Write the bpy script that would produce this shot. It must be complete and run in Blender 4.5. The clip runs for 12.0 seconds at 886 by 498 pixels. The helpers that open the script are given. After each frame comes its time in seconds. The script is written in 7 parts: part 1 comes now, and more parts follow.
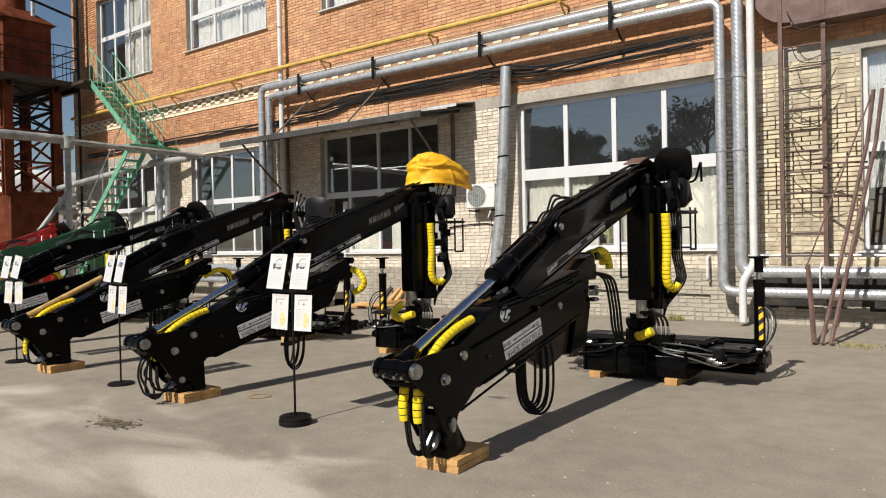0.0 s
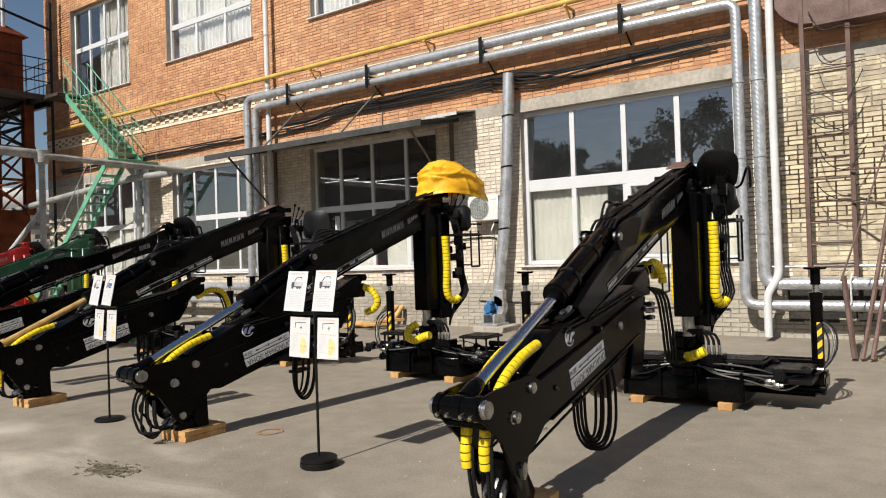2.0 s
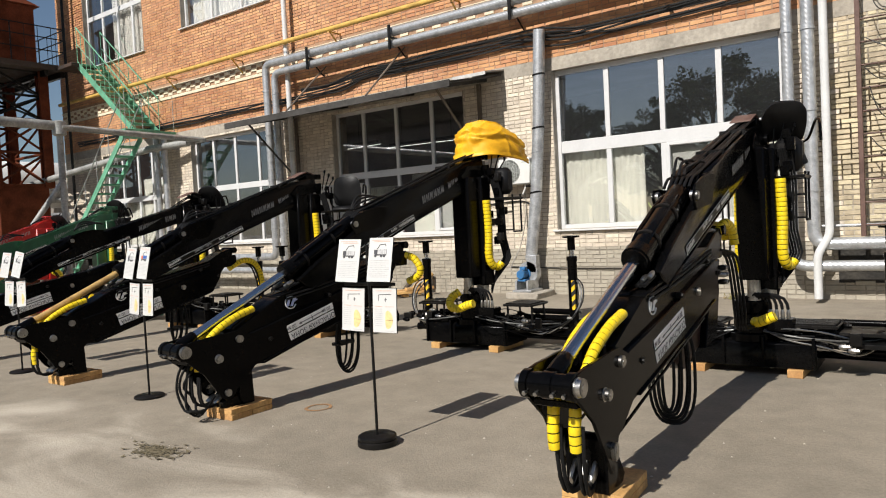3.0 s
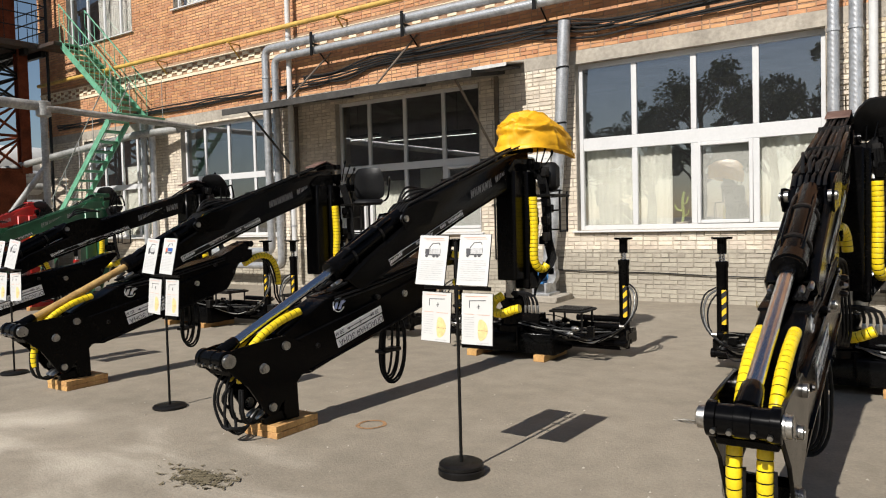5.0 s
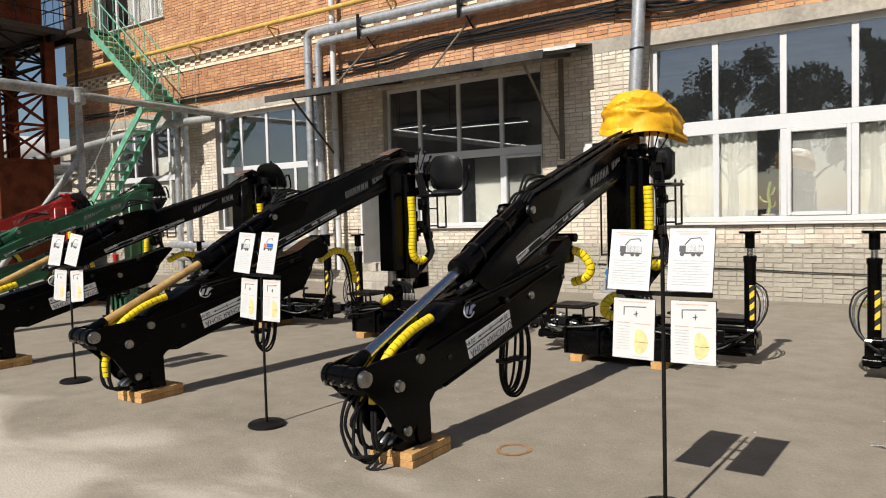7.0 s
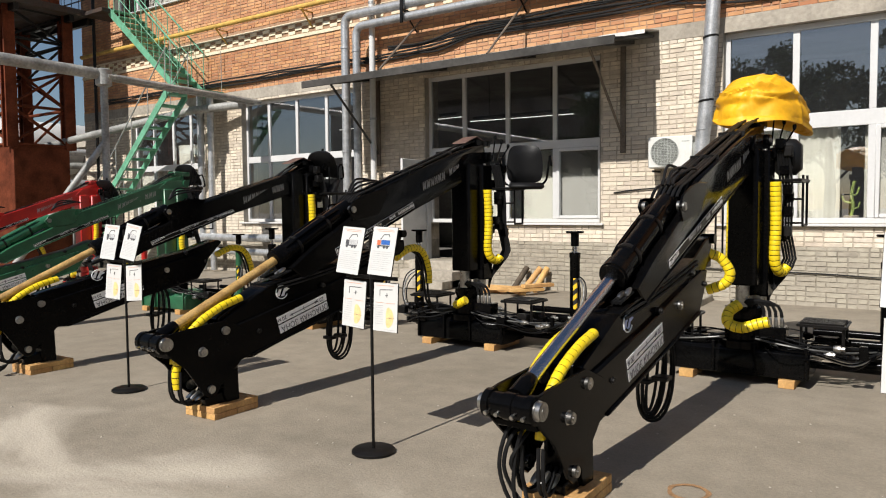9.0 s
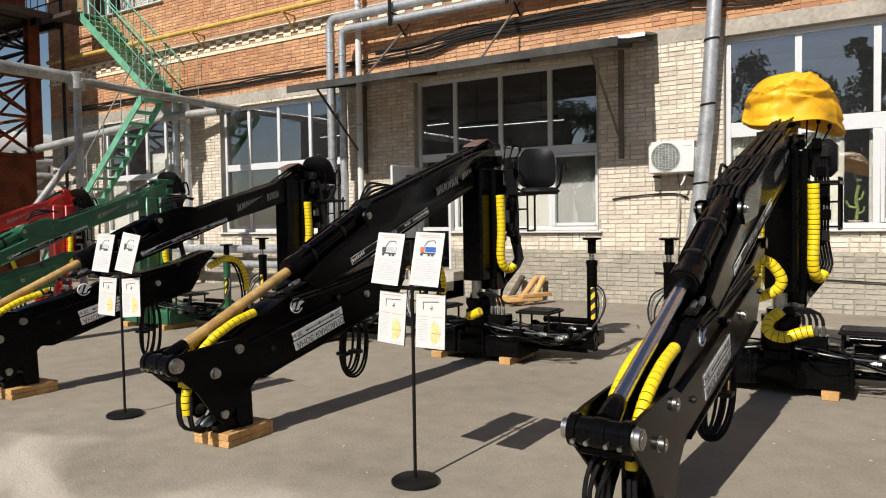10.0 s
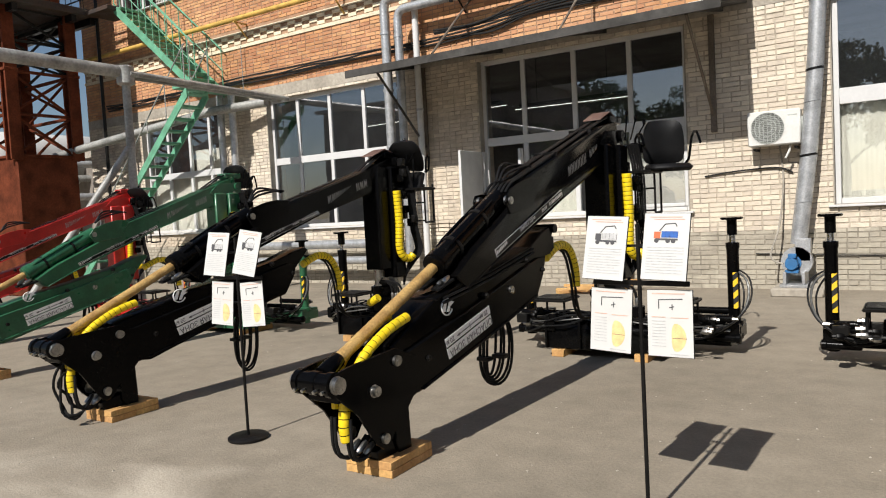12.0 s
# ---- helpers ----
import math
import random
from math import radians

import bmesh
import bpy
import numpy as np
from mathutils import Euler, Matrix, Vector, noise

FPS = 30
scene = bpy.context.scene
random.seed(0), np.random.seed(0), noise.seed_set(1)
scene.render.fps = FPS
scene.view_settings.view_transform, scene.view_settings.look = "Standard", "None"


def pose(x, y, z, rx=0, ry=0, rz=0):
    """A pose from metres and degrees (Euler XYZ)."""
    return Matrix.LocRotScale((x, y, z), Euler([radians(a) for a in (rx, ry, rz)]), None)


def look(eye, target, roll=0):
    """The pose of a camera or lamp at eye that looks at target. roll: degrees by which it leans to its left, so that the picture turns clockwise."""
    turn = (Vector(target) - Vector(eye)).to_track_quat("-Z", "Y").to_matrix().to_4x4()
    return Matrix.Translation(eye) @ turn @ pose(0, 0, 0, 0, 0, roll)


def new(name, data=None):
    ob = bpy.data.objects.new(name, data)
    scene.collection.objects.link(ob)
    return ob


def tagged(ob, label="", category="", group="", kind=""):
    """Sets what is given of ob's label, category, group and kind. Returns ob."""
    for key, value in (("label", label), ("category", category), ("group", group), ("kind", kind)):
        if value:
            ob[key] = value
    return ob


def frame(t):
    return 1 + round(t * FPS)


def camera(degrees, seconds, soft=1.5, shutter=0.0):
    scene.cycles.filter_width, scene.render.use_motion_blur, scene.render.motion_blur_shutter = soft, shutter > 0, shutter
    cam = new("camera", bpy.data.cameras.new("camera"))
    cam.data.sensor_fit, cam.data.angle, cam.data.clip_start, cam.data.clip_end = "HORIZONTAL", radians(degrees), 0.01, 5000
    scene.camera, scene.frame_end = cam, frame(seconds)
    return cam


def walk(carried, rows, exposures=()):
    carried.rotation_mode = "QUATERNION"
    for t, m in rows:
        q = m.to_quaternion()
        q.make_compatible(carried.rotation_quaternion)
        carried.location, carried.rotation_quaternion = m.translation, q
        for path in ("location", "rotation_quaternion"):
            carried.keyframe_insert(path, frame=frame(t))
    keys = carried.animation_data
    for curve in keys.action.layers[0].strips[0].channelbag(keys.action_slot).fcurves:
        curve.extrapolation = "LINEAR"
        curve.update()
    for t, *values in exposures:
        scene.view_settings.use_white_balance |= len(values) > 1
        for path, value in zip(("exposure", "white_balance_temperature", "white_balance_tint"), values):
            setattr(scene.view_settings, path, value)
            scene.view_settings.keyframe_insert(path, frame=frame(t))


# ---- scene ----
cam = camera(63.0, 12.0, soft=1.1)
PATH = [
    (0, (-0.017, 0.069, 1.41), (-1.229, 1.66, 1.389), -1.2),
    (0.5, (-0.185, 0.171, 1.393), (-1.459, 1.712, 1.377), -1.3),
    (1, (-0.377, 0.259, 1.387), (-1.601, 1.84, 1.374), -0.5),
    (1.5, (-0.566, 0.323, 1.396), (-1.737, 1.943, 1.353), 0.2),
    (2, (-0.794, 0.326, 1.406), (-1.951, 1.957, 1.427), -1.9),
    (2.5, (-1.004, 0.372, 1.401), (-2.218, 1.96, 1.348), -1.6),
    (3, (-1.247, 0.416, 1.408), (-2.435, 2.023, 1.338), -3.0),
    (3.2, (-1.328, 0.456, 1.403), (-2.503, 2.073, 1.326), -1.8),
    (4.8, (-2.121, 0.488, 1.431), (-3.25, 2.136, 1.334), -1.9),
    (5, (-2.212, 0.508, 1.417), (-3.334, 2.162, 1.34), -1.5),
    (5.5, (-2.47, 0.527, 1.408), (-3.583, 2.186, 1.313), -0.4),
    (6, (-2.76, 0.503, 1.448), (-3.881, 2.156, 1.334), -1.4),
    (6.5, (-3.046, 0.58, 1.41), (-4.175, 2.226, 1.29), -1.8),
    (6.7, (-3.172, 0.596, 1.423), (-4.315, 2.235, 1.329), -1.6),
    (8.3, (-4.078, 0.685, 1.44), (-5.188, 2.345, 1.324), -0.8),
    (8.5, (-4.197, 0.678, 1.436), (-5.353, 2.307, 1.34), -1.5),
    (9, (-4.462, 0.729, 1.435), (-5.595, 2.373, 1.327), -0.5),
    (9.5, (-4.768, 0.73, 1.448), (-5.83, 2.421, 1.333), -1.0),
    (10, (-5.045, 0.815, 1.405), (-6.103, 2.511, 1.324), -0.9),
    (10.5, (-5.332, 0.862, 1.428), (-6.394, 2.554, 1.326), -0.4),
    (11, (-5.604, 0.864, 1.431), (-6.633, 2.576, 1.334), -1.6),
    (11.5, (-5.921, 0.891, 1.403), (-6.995, 2.574, 1.289), -2.0),
    (12, (-6.205, 0.92, 1.403), (-7.303, 2.588, 1.296), -3.1),
]
walk(cam, [(t, look(eye, target, roll)) for t, eye, target, roll in PATH])

# ---- light ----
SUN_AZ, SUN_EL = 182.0, 42.0
to_sun = Vector((math.sin(radians(SUN_AZ)) * math.cos(radians(SUN_EL)), math.cos(radians(SUN_AZ)) * math.cos(radians(SUN_EL)), math.sin(radians(SUN_EL))))
world = bpy.data.worlds.new("world")
scene.world = world
world.use_nodes = True
wn = world.node_tree
sky = wn.nodes.new("ShaderNodeTexSky")
sky.sky_type, sky.sun_disc = "NISHITA", False
sky.sun_elevation, sky.sun_rotation = radians(SUN_EL), radians(SUN_AZ)
sky.dust_density, sky.ozone_density = 0.8, 1.6
wn.nodes["Background"].inputs["Strength"].default_value = 0.060
wn.links.new(sky.outputs[0], wn.nodes["Background"].inputs["Color"])
sun = new("sun", bpy.data.lights.new("sun", "SUN"))
sun.data.energy, sun.data.angle, sun.data.color = 4.9, radians(0.55), (1.0, 0.955, 0.895)
sun.matrix_world = look(to_sun * 40, (0, 0, 0))
scene.view_settings.exposure = 0.29


# ---- materials ----
def mat(name, color, rough=0.6, metal=0.0, vary=0.12, scale=6.0, bump=0.0, bump_scale=60.0, color2=None, island=0.0, spec=0.5, coat=0.0):
    """A painted or raw surface: two scales of variation in colour, roughness and relief."""
    m = bpy.data.materials.new(name)
    m.use_nodes = True
    nt = m.node_tree
    b = nt.nodes["Principled BSDF"]
    b.inputs["Roughness"].default_value, b.inputs["Metallic"].default_value = rough, metal
    b.inputs["Specular IOR Level"].default_value = spec
    b.inputs["Coat Weight"].default_value = coat
    tc = nt.nodes.new("ShaderNodeTexCoord")
    n1 = nt.nodes.new("ShaderNodeTexNoise")
    n1.inputs["Scale"].default_value, n1.inputs["Detail"].default_value = scale, 6
    nt.links.new(tc.outputs["Object"], n1.inputs["Vector"])
    n2 = nt.nodes.new("ShaderNodeTexNoise")
    n2.inputs["Scale"].default_value, n2.inputs["Detail"].default_value = scale * 9, 4
    nt.links.new(tc.outputs["Object"], n2.inputs["Vector"])
    mix = nt.nodes.new("ShaderNodeMix")
    mix.data_type = "RGBA"
    c2 = color2 or [c * (1 - 2.2 * vary) for c in color]
    mix.inputs["A"].default_value, mix.inputs["B"].default_value = (*color, 1), (*c2, 1)
    ramp = nt.nodes.new("ShaderNodeMapRange")
    ramp.inputs["From Min"].default_value, ramp.inputs["From Max"].default_value = 0.38, 0.66
    nt.links.new(n1.outputs["Fac"], ramp.inputs["Value"])
    nt.links.new(ramp.outputs[0], mix.inputs["Factor"])
    out = mix.outputs["Result"]
    fine = nt.nodes.new("ShaderNodeHueSaturation")
    mr = nt.nodes.new("ShaderNodeMapRange")
    mr.inputs["From Min"].default_value, mr.inputs["From Max"].default_value = 0.3, 0.7
    mr.inputs["To Min"].default_value, mr.inputs["To Max"].default_value = 1 - vary, 1 + vary
    nt.links.new(n2.outputs["Fac"], mr.inputs["Value"])
    value = mr.outputs[0]
    if island:
        geo = nt.nodes.new("ShaderNodeNewGeometry")
        oi = nt.nodes.new("ShaderNodeObjectInfo")
        add = nt.nodes.new("ShaderNodeMath")
        add.operation = "ADD"
        nt.links.new(geo.outputs["Random Per Island"], add.inputs[0])
        nt.links.new(oi.outputs["Random"], add.inputs[1])
        fr = nt.nodes.new("ShaderNodeMath")
        fr.operation = "FRACT"
        nt.links.new(add.outputs[0], fr.inputs[0])
        ir = nt.nodes.new("ShaderNodeMapRange")
        ir.inputs["To Min"].default_value, ir.inputs["To Max"].default_value = 1 - island, 1 + island
        nt.links.new(fr.outputs[0], ir.inputs["Value"])
        mul = nt.nodes.new("ShaderNodeMath")
        mul.operation = "MULTIPLY"
        nt.links.new(value, mul.inputs[0])
        nt.links.new(ir.outputs[0], mul.inputs[1])
        value = mul.outputs[0]
        hr = nt.nodes.new("ShaderNodeMapRange")
        hr.inputs["To Min"].default_value, hr.inputs["To Max"].default_value = 0.5 - island * 0.05, 0.5 + island * 0.05
        nt.links.new(fr.outputs[0], hr.inputs["Value"])
        nt.links.new(hr.outputs[0], fine.inputs["Hue"])
    nt.links.new(value, fine.inputs["Value"])
    nt.links.new(out, fine.inputs["Color"])
    nt.links.new(fine.outputs[0], b.inputs["Base Color"])
    rr = nt.nodes.new("ShaderNodeMapRange")
    rr.inputs["From Min"].default_value, rr.inputs["From Max"].default_value = 0.3, 0.7
    rr.inputs["To Min"].default_value, rr.inputs["To Max"].default_value = max(0.02, rough * 0.8), min(1, rough * 1.25)
    nt.links.new(n1.outputs["Fac"], rr.inputs["Value"])
    nt.links.new(rr.outputs[0], b.inputs["Roughness"])
    if bump:
        n3 = nt.nodes.new("ShaderNodeTexNoise")
        n3.inputs["Scale"].default_value, n3.inputs["Detail"].default_value = bump_scale, 5
        nt.links.new(tc.outputs["Object"], n3.inputs["Vector"])
        bp = nt.nodes.new("ShaderNodeBump")
        bp.inputs["Strength"].default_value, bp.inputs["Distance"].default_value = bump, 0.01
        nt.links.new(n3.outputs["Fac"], bp.inputs["Height"])
        nt.links.new(bp.outputs[0], b.inputs["Normal"])
    return m


def ring_mat(name, color, rough, metal, pitch):
    """Foil or sheet wrapped round a pipe: bands along z of its own mesh, with slightly different gloss."""
    m = mat(name, color, rough, metal, 0.15, 9.0, 0.25, 40.0)
    nt = m.node_tree
    b = nt.nodes["Principled BSDF"]
    tc = nt.nodes.new("ShaderNodeTexCoord")
    wv = nt.nodes.new("ShaderNodeTexWave")
    wv.bands_direction = "DIAGONAL"
    wv.inputs["Scale"].default_value, wv.inputs["Distortion"].default_value = pitch, 1.5
    nt.links.new(tc.outputs["Object"], wv.inputs["Vector"])
    bp = nt.nodes.new("ShaderNodeBump")
    bp.inputs["Strength"].default_value, bp.inputs["Distance"].default_value = 0.22, 0.006
    nt.links.new(wv.outputs["Fac"], bp.inputs["Height"])
    nt.links.new(bp.outputs[0], b.inputs["Normal"])
    return m


def hazard_mat():
    m = mat("hazard_stripes", (0.8, 0.5, 0.02), 0.5)
    nt = m.node_tree
    b = nt.nodes["Principled BSDF"]
    tc = nt.nodes.new("ShaderNodeTexCoord")
    sp = nt.nodes.new("ShaderNodeSeparateXYZ")
    nt.links.new(tc.outputs["Object"], sp.inputs[0])
    a = nt.nodes.new("ShaderNodeMath")
    a.operation = "MULTIPLY_ADD"
    a.inputs[1].default_value = -0.9
    nt.links.new(sp.outputs["X"], a.inputs[0])
    nt.links.new(sp.outputs["Z"], a.inputs[2])
    k = nt.nodes.new("ShaderNodeMath")
    k.operation = "MULTIPLY"
    k.inputs[1].default_value = 9.5
    nt.links.new(a.outputs[0], k.inputs[0])
    f = nt.nodes.new("ShaderNodeMath")
    f.operation = "FRACT"
    nt.links.new(k.outputs[0], f.inputs[0])
    g = nt.nodes.new("ShaderNodeMath")
    g.operation = "GREATER_THAN"
    g.inputs[1].default_value = 0.5
    nt.links.new(f.outputs[0], g.inputs[0])
    mix = nt.nodes.new("ShaderNodeMix")
    mix.data_type = "RGBA"
    mix.inputs["A"].default_value, mix.inputs["B"].default_value = (0.8, 0.5, 0.02, 1), (0.012, 0.012, 0.012, 1)
    nt.links.new(g.outputs[0], mix.inputs["Factor"])
    nt.links.new(mix.outputs["Result"], b.inputs["Base Color"])
    return m


def glass_mat():
    m = bpy.data.materials.new("window_glass")
    m.use_nodes = True
    nt = m.node_tree
    nt.nodes.remove(nt.nodes["Principled BSDF"])
    tr = nt.nodes.new("ShaderNodeBsdfTransparent")
    tr.inputs["Color"].default_value = (0.86, 0.88, 0.87, 1)
    gl = nt.nodes.new("ShaderNodeBsdfGlossy")
    gl.inputs["Roughness"].default_value = 0.0
    gl.inputs["Color"].default_value = (0.95, 0.97, 1.0, 1)
    fr = nt.nodes.new("ShaderNodeFresnel")
    fr.inputs["IOR"].default_value = 3.0
    tc = nt.nodes.new("ShaderNodeTexCoord")
    n = nt.nodes.new("ShaderNodeTexNoise")
    n.inputs["Scale"].default_value = 1.3
    nt.links.new(tc.outputs["Object"], n.inputs["Vector"])
    bp = nt.nodes.new("ShaderNodeBump")
    bp.inputs["Strength"].default_value, bp.inputs["Distance"].default_value = 0.02, 0.02
    nt.links.new(n.outputs["Fac"], bp.inputs["Height"])
    nt.links.new(bp.outputs[0], gl.inputs["Normal"])
    mx = nt.nodes.new("ShaderNodeMixShader")
    nt.links.new(fr.outputs[0], mx.inputs[0])
    nt.links.new(tr.outputs[0], mx.inputs[1])
    nt.links.new(gl.outputs[0], mx.inputs[2])
    dust = nt.nodes.new("ShaderNodeBsdfDiffuse")
    dust.inputs["Color"].default_value = (0.50, 0.52, 0.54, 1)
    film = nt.nodes.new("ShaderNodeMapRange")
    film.inputs["To Min"].default_value, film.inputs["To Max"].default_value = 0.012, 0.038
    nt.links.new(n.outputs["Fac"], film.inputs["Value"])
    coat = nt.nodes.new("ShaderNodeMixShader")
    nt.links.new(film.outputs[0], coat.inputs[0])
    nt.links.new(mx.outputs[0], coat.inputs[1])
    nt.links.new(dust.outputs[0], coat.inputs[2])
    nt.links.new(coat.outputs[0], nt.nodes["Material Output"].inputs["Surface"])
    return m


def ground_mat():
    """Worn dusty asphalt: coarse grain, darker damp patches, and pale sand drifted over the near part of the yard."""
    m = mat("asphalt", (0.268, 0.232, 0.181), 0.92, 0, 0.10, 0.55, 0.35, 70.0, color2=(0.220, 0.190, 0.147), spec=0.2)
    nt = m.node_tree
    b = nt.nodes["Principled BSDF"]
    link = b.inputs["Base Color"].links[0]
    base = link.from_socket
    tc = nt.nodes.new("ShaderNodeTexCoord")
    sp = nt.nodes.new("ShaderNodeSeparateXYZ")
    nt.links.new(tc.outputs["Object"], sp.inputs[0])
    mp = nt.nodes.new("ShaderNodeMapping")
    mp.inputs["Scale"].default_value = (0.5, 0.95, 1)
    mp.inputs["Location"].default_value = (3.1, 0.4, 0)
    nt.links.new(tc.outputs["Object"], mp.inputs["Vector"])
    n = nt.nodes.new("ShaderNodeTexNoise")
    n.inputs["Scale"].default_value, n.inputs["Detail"].default_value, n.inputs["Distortion"].default_value = 1.1, 7, 1.1
    nt.links.new(mp.outputs[0], n.inputs["Vector"])
    yy = nt.nodes.new("ShaderNodeMapRange")
    yy.inputs["From Min"].default_value, yy.inputs["From Max"].default_value = 4.15, 3.0
    yy.inputs["To Min"].default_value, yy.inputs["To Max"].default_value = -0.26, 0.06
    nt.links.new(sp.outputs["Y"], yy.inputs["Value"])
    ad = nt.nodes.new("ShaderNodeMath")
    nt.links.new(n.outputs["Fac"], ad.inputs[0])
    nt.links.new(yy.outputs[0], ad.inputs[1])
    st = nt.nodes.new("ShaderNodeMapRange")
    st.interpolation_type = "SMOOTHSTEP"
    st.inputs["From Min"].default_value, st.inputs["From Max"].default_value = 0.42, 0.72
    nt.links.new(ad.outputs[0], st.inputs["Value"])
    mix = nt.nodes.new("ShaderNodeMix")
    mix.data_type = "RGBA"
    nt.links.new(st.outputs[0], mix.inputs["Factor"])
    nt.links.new(base, mix.inputs["A"])
    mix.inputs["B"].default_value = (0.45, 0.40, 0.325, 1)
    grain = nt.nodes.new("ShaderNodeTexNoise")
    grain.inputs["Scale"].default_value, grain.inputs["Detail"].default_value, grain.inputs["Roughness"].default_value = 42.0, 8, 0.8
    nt.links.new(tc.outputs["Object"], grain.inputs["Vector"])
    gr = nt.nodes.new("ShaderNodeMapRange")
    gr.inputs["From Min"].default_value, gr.inputs["From Max"].default_value = 0.32, 0.68
    gr.inputs["To Min"].default_value, gr.inputs["To Max"].default_value = 0.83, 1.17
    nt.links.new(grain.outputs["Fac"], gr.inputs["Value"])
    hs = nt.nodes.new("ShaderNodeHueSaturation")
    nt.links.new(gr.outputs[0], hs.inputs["Value"])
    nt.links.new(mix.outputs["Result"], hs.inputs["Color"])
    nt.links.new(hs.outputs[0], b.inputs["Base Color"])
    return m


BLACK = mat("black_gloss_paint", (0.0018, 0.0018, 0.0020), 0.17, 0, 0.25, 5.0, 0.04, 14.0, color2=(0.0030, 0.0028, 0.0027), spec=0.09)
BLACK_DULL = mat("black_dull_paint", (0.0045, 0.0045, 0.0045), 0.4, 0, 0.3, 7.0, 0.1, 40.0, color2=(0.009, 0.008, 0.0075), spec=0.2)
RUBBER = mat("black_rubber", (0.011, 0.011, 0.0115), 0.5, 0, 0.2, 20.0, spec=0.14)
BROWN_BLACK = mat("dusty_black_paint", (0.050, 0.028, 0.020), 0.35, 0, 0.2, 6.0, spec=0.2)
HOSE_GREY = mat("grey_braided_hose", (0.10, 0.10, 0.095), 0.4, 0.2, 0.2, 30.0)
VINYL = mat("black_vinyl", (0.006, 0.006, 0.0065), 0.5, 0, 0.2, 9.0, 0.2, 90.0, spec=0.25)
CHROME = mat("chrome_rod", (0.62, 0.64, 0.69), 0.20, 1.0, 0.05, 8.0)
STEEL = mat("bare_steel", (0.48, 0.47, 0.45), 0.32, 1.0, 0.2, 15.0, 0.1, 60.0)
TAN = mat("waxed_rod_wrap", (0.46, 0.30, 0.11), 0.42, 0, 0.25, 9.0, 0.3, 30.0, color2=(0.27, 0.15, 0.05))
YELLOW = mat("yellow_plastic", (0.82, 0.60, 0.012), 0.38, 0, 0.08, 10.0)
TARP = mat("yellow_tarpaulin", (0.80, 0.42, 0.008), 0.55, 0, 0.06, 4.0, 0.25, 14.0, color2=(0.74, 0.37, 0.006))
HAZARD = hazard_mat()
PINE = mat("pine_board", (0.56, 0.33, 0.125), 0.7, 0, 0.18, 5.0, 0.3, 25.0, color2=(0.42, 0.23, 0.08), island=0.12)
ZINC = mat("galvanised_steel", (0.54, 0.55, 0.56), 0.42, 0.6, 0.18, 6.0, 0.1, 30.0)
FOIL = ring_mat("foil_wrapped_pipe", (0.55, 0.56, 0.57), 0.38, 0.6, 9.0)
WHITE = mat("white_paint", (0.62, 0.62, 0.605), 0.45, 0, 0.05, 4.0)
PVC = mat("white_plastic_frame", (0.58, 0.58, 0.575), 0.4, 0, 0.03, 3.0)
FAN_DARK = mat("shaded_fan_grey", (0.16, 0.165, 0.15), 0.6, 0, 0.2, 9.0)
AC_WHITE = mat("appliance_white", (0.66, 0.655, 0.62), 0.4, 0, 0.05, 5.0)
GREEN = mat("green_gloss_paint", (0.025, 0.120, 0.056), 0.32, 0, 0.15, 5.0, coat=0.1)
STAIR_GREEN = mat("stair_green_paint", (0.14, 0.38, 0.24), 0.5, 0, 0.15, 5.0, 0.1, 30.0)
RED = mat("red_gloss_paint", (0.50, 0.018, 0.014), 0.34, 0, 0.12, 5.0)
RUST = mat("red_oxide_steel", (0.135, 0.034, 0.014), 0.8, 0, 0.2, 3.0, 0.2, 30.0, color2=(0.07, 0.019, 0.009), spec=0.12)
DARK_STEEL = mat("brown_black_steel", (0.030, 0.022, 0.018), 0.75, 0, 0.3, 3.0, 0.2, 30.0, color2=(0.05, 0.028, 0.018))
BROWN = mat("brown_painted_steel", (0.13, 0.072, 0.055), 0.6, 0, 0.2, 4.0, 0.2, 30.0, color2=(0.085, 0.045, 0.034))
GAS_YELLOW = mat("gas_pipe_yellow", (0.62, 0.39, 0.09), 0.55, 0, 0.15, 4.0, 0.1, 20.0)
GREY_PIPE = mat("grey_painted_pipe", (0.36, 0.36, 0.34), 0.5, 0.2, 0.2, 3.0, 0.2, 20.0)
CONCRETE = mat("lintel_concrete", (0.40, 0.36, 0.30), 0.9, 0, 0.15, 2.0, 0.5, 30.0, color2=(0.30, 0.27, 0.225), spec=0.2)
CONCRETE_PALE = mat("pale_scrape_dust", (0.50, 0.47, 0.41), 0.95, 0, 0.15, 9.0, spec=0.15)
PLASTER = mat("grey_plaster", (0.36, 0.33, 0.28), 0.9, 0, 0.12, 3.0, 0.4, 30.0, spec=0.2)
BRICK_CREAM = mat("cream_brick", (0.655, 0.585, 0.485), 0.85, 0, 0.16, 0.9, 0.9, 45.0, color2=(0.53, 0.45, 0.35), island=0.13, spec=0.2)
BRICK_OLD = mat("sooty_cream_brick", (0.59, 0.50, 0.345), 0.9, 0, 0.22, 0.8, 0.9, 40.0, color2=(0.42, 0.36, 0.255), island=0.18, spec=0.15)
BRICK_GREY = mat("grey_painted_brick", (0.41, 0.37, 0.30), 0.8, 0, 0.16, 1.1, 0.9, 30.0, color2=(0.30, 0.27, 0.215), island=0.09, spec=0.25)
BRICK_RED = mat("orange_brick", (0.56, 0.305, 0.162), 0.85, 0, 0.14, 0.55, 0.8, 45.0, color2=(0.44, 0.215, 0.107), island=0.15, spec=0.2)
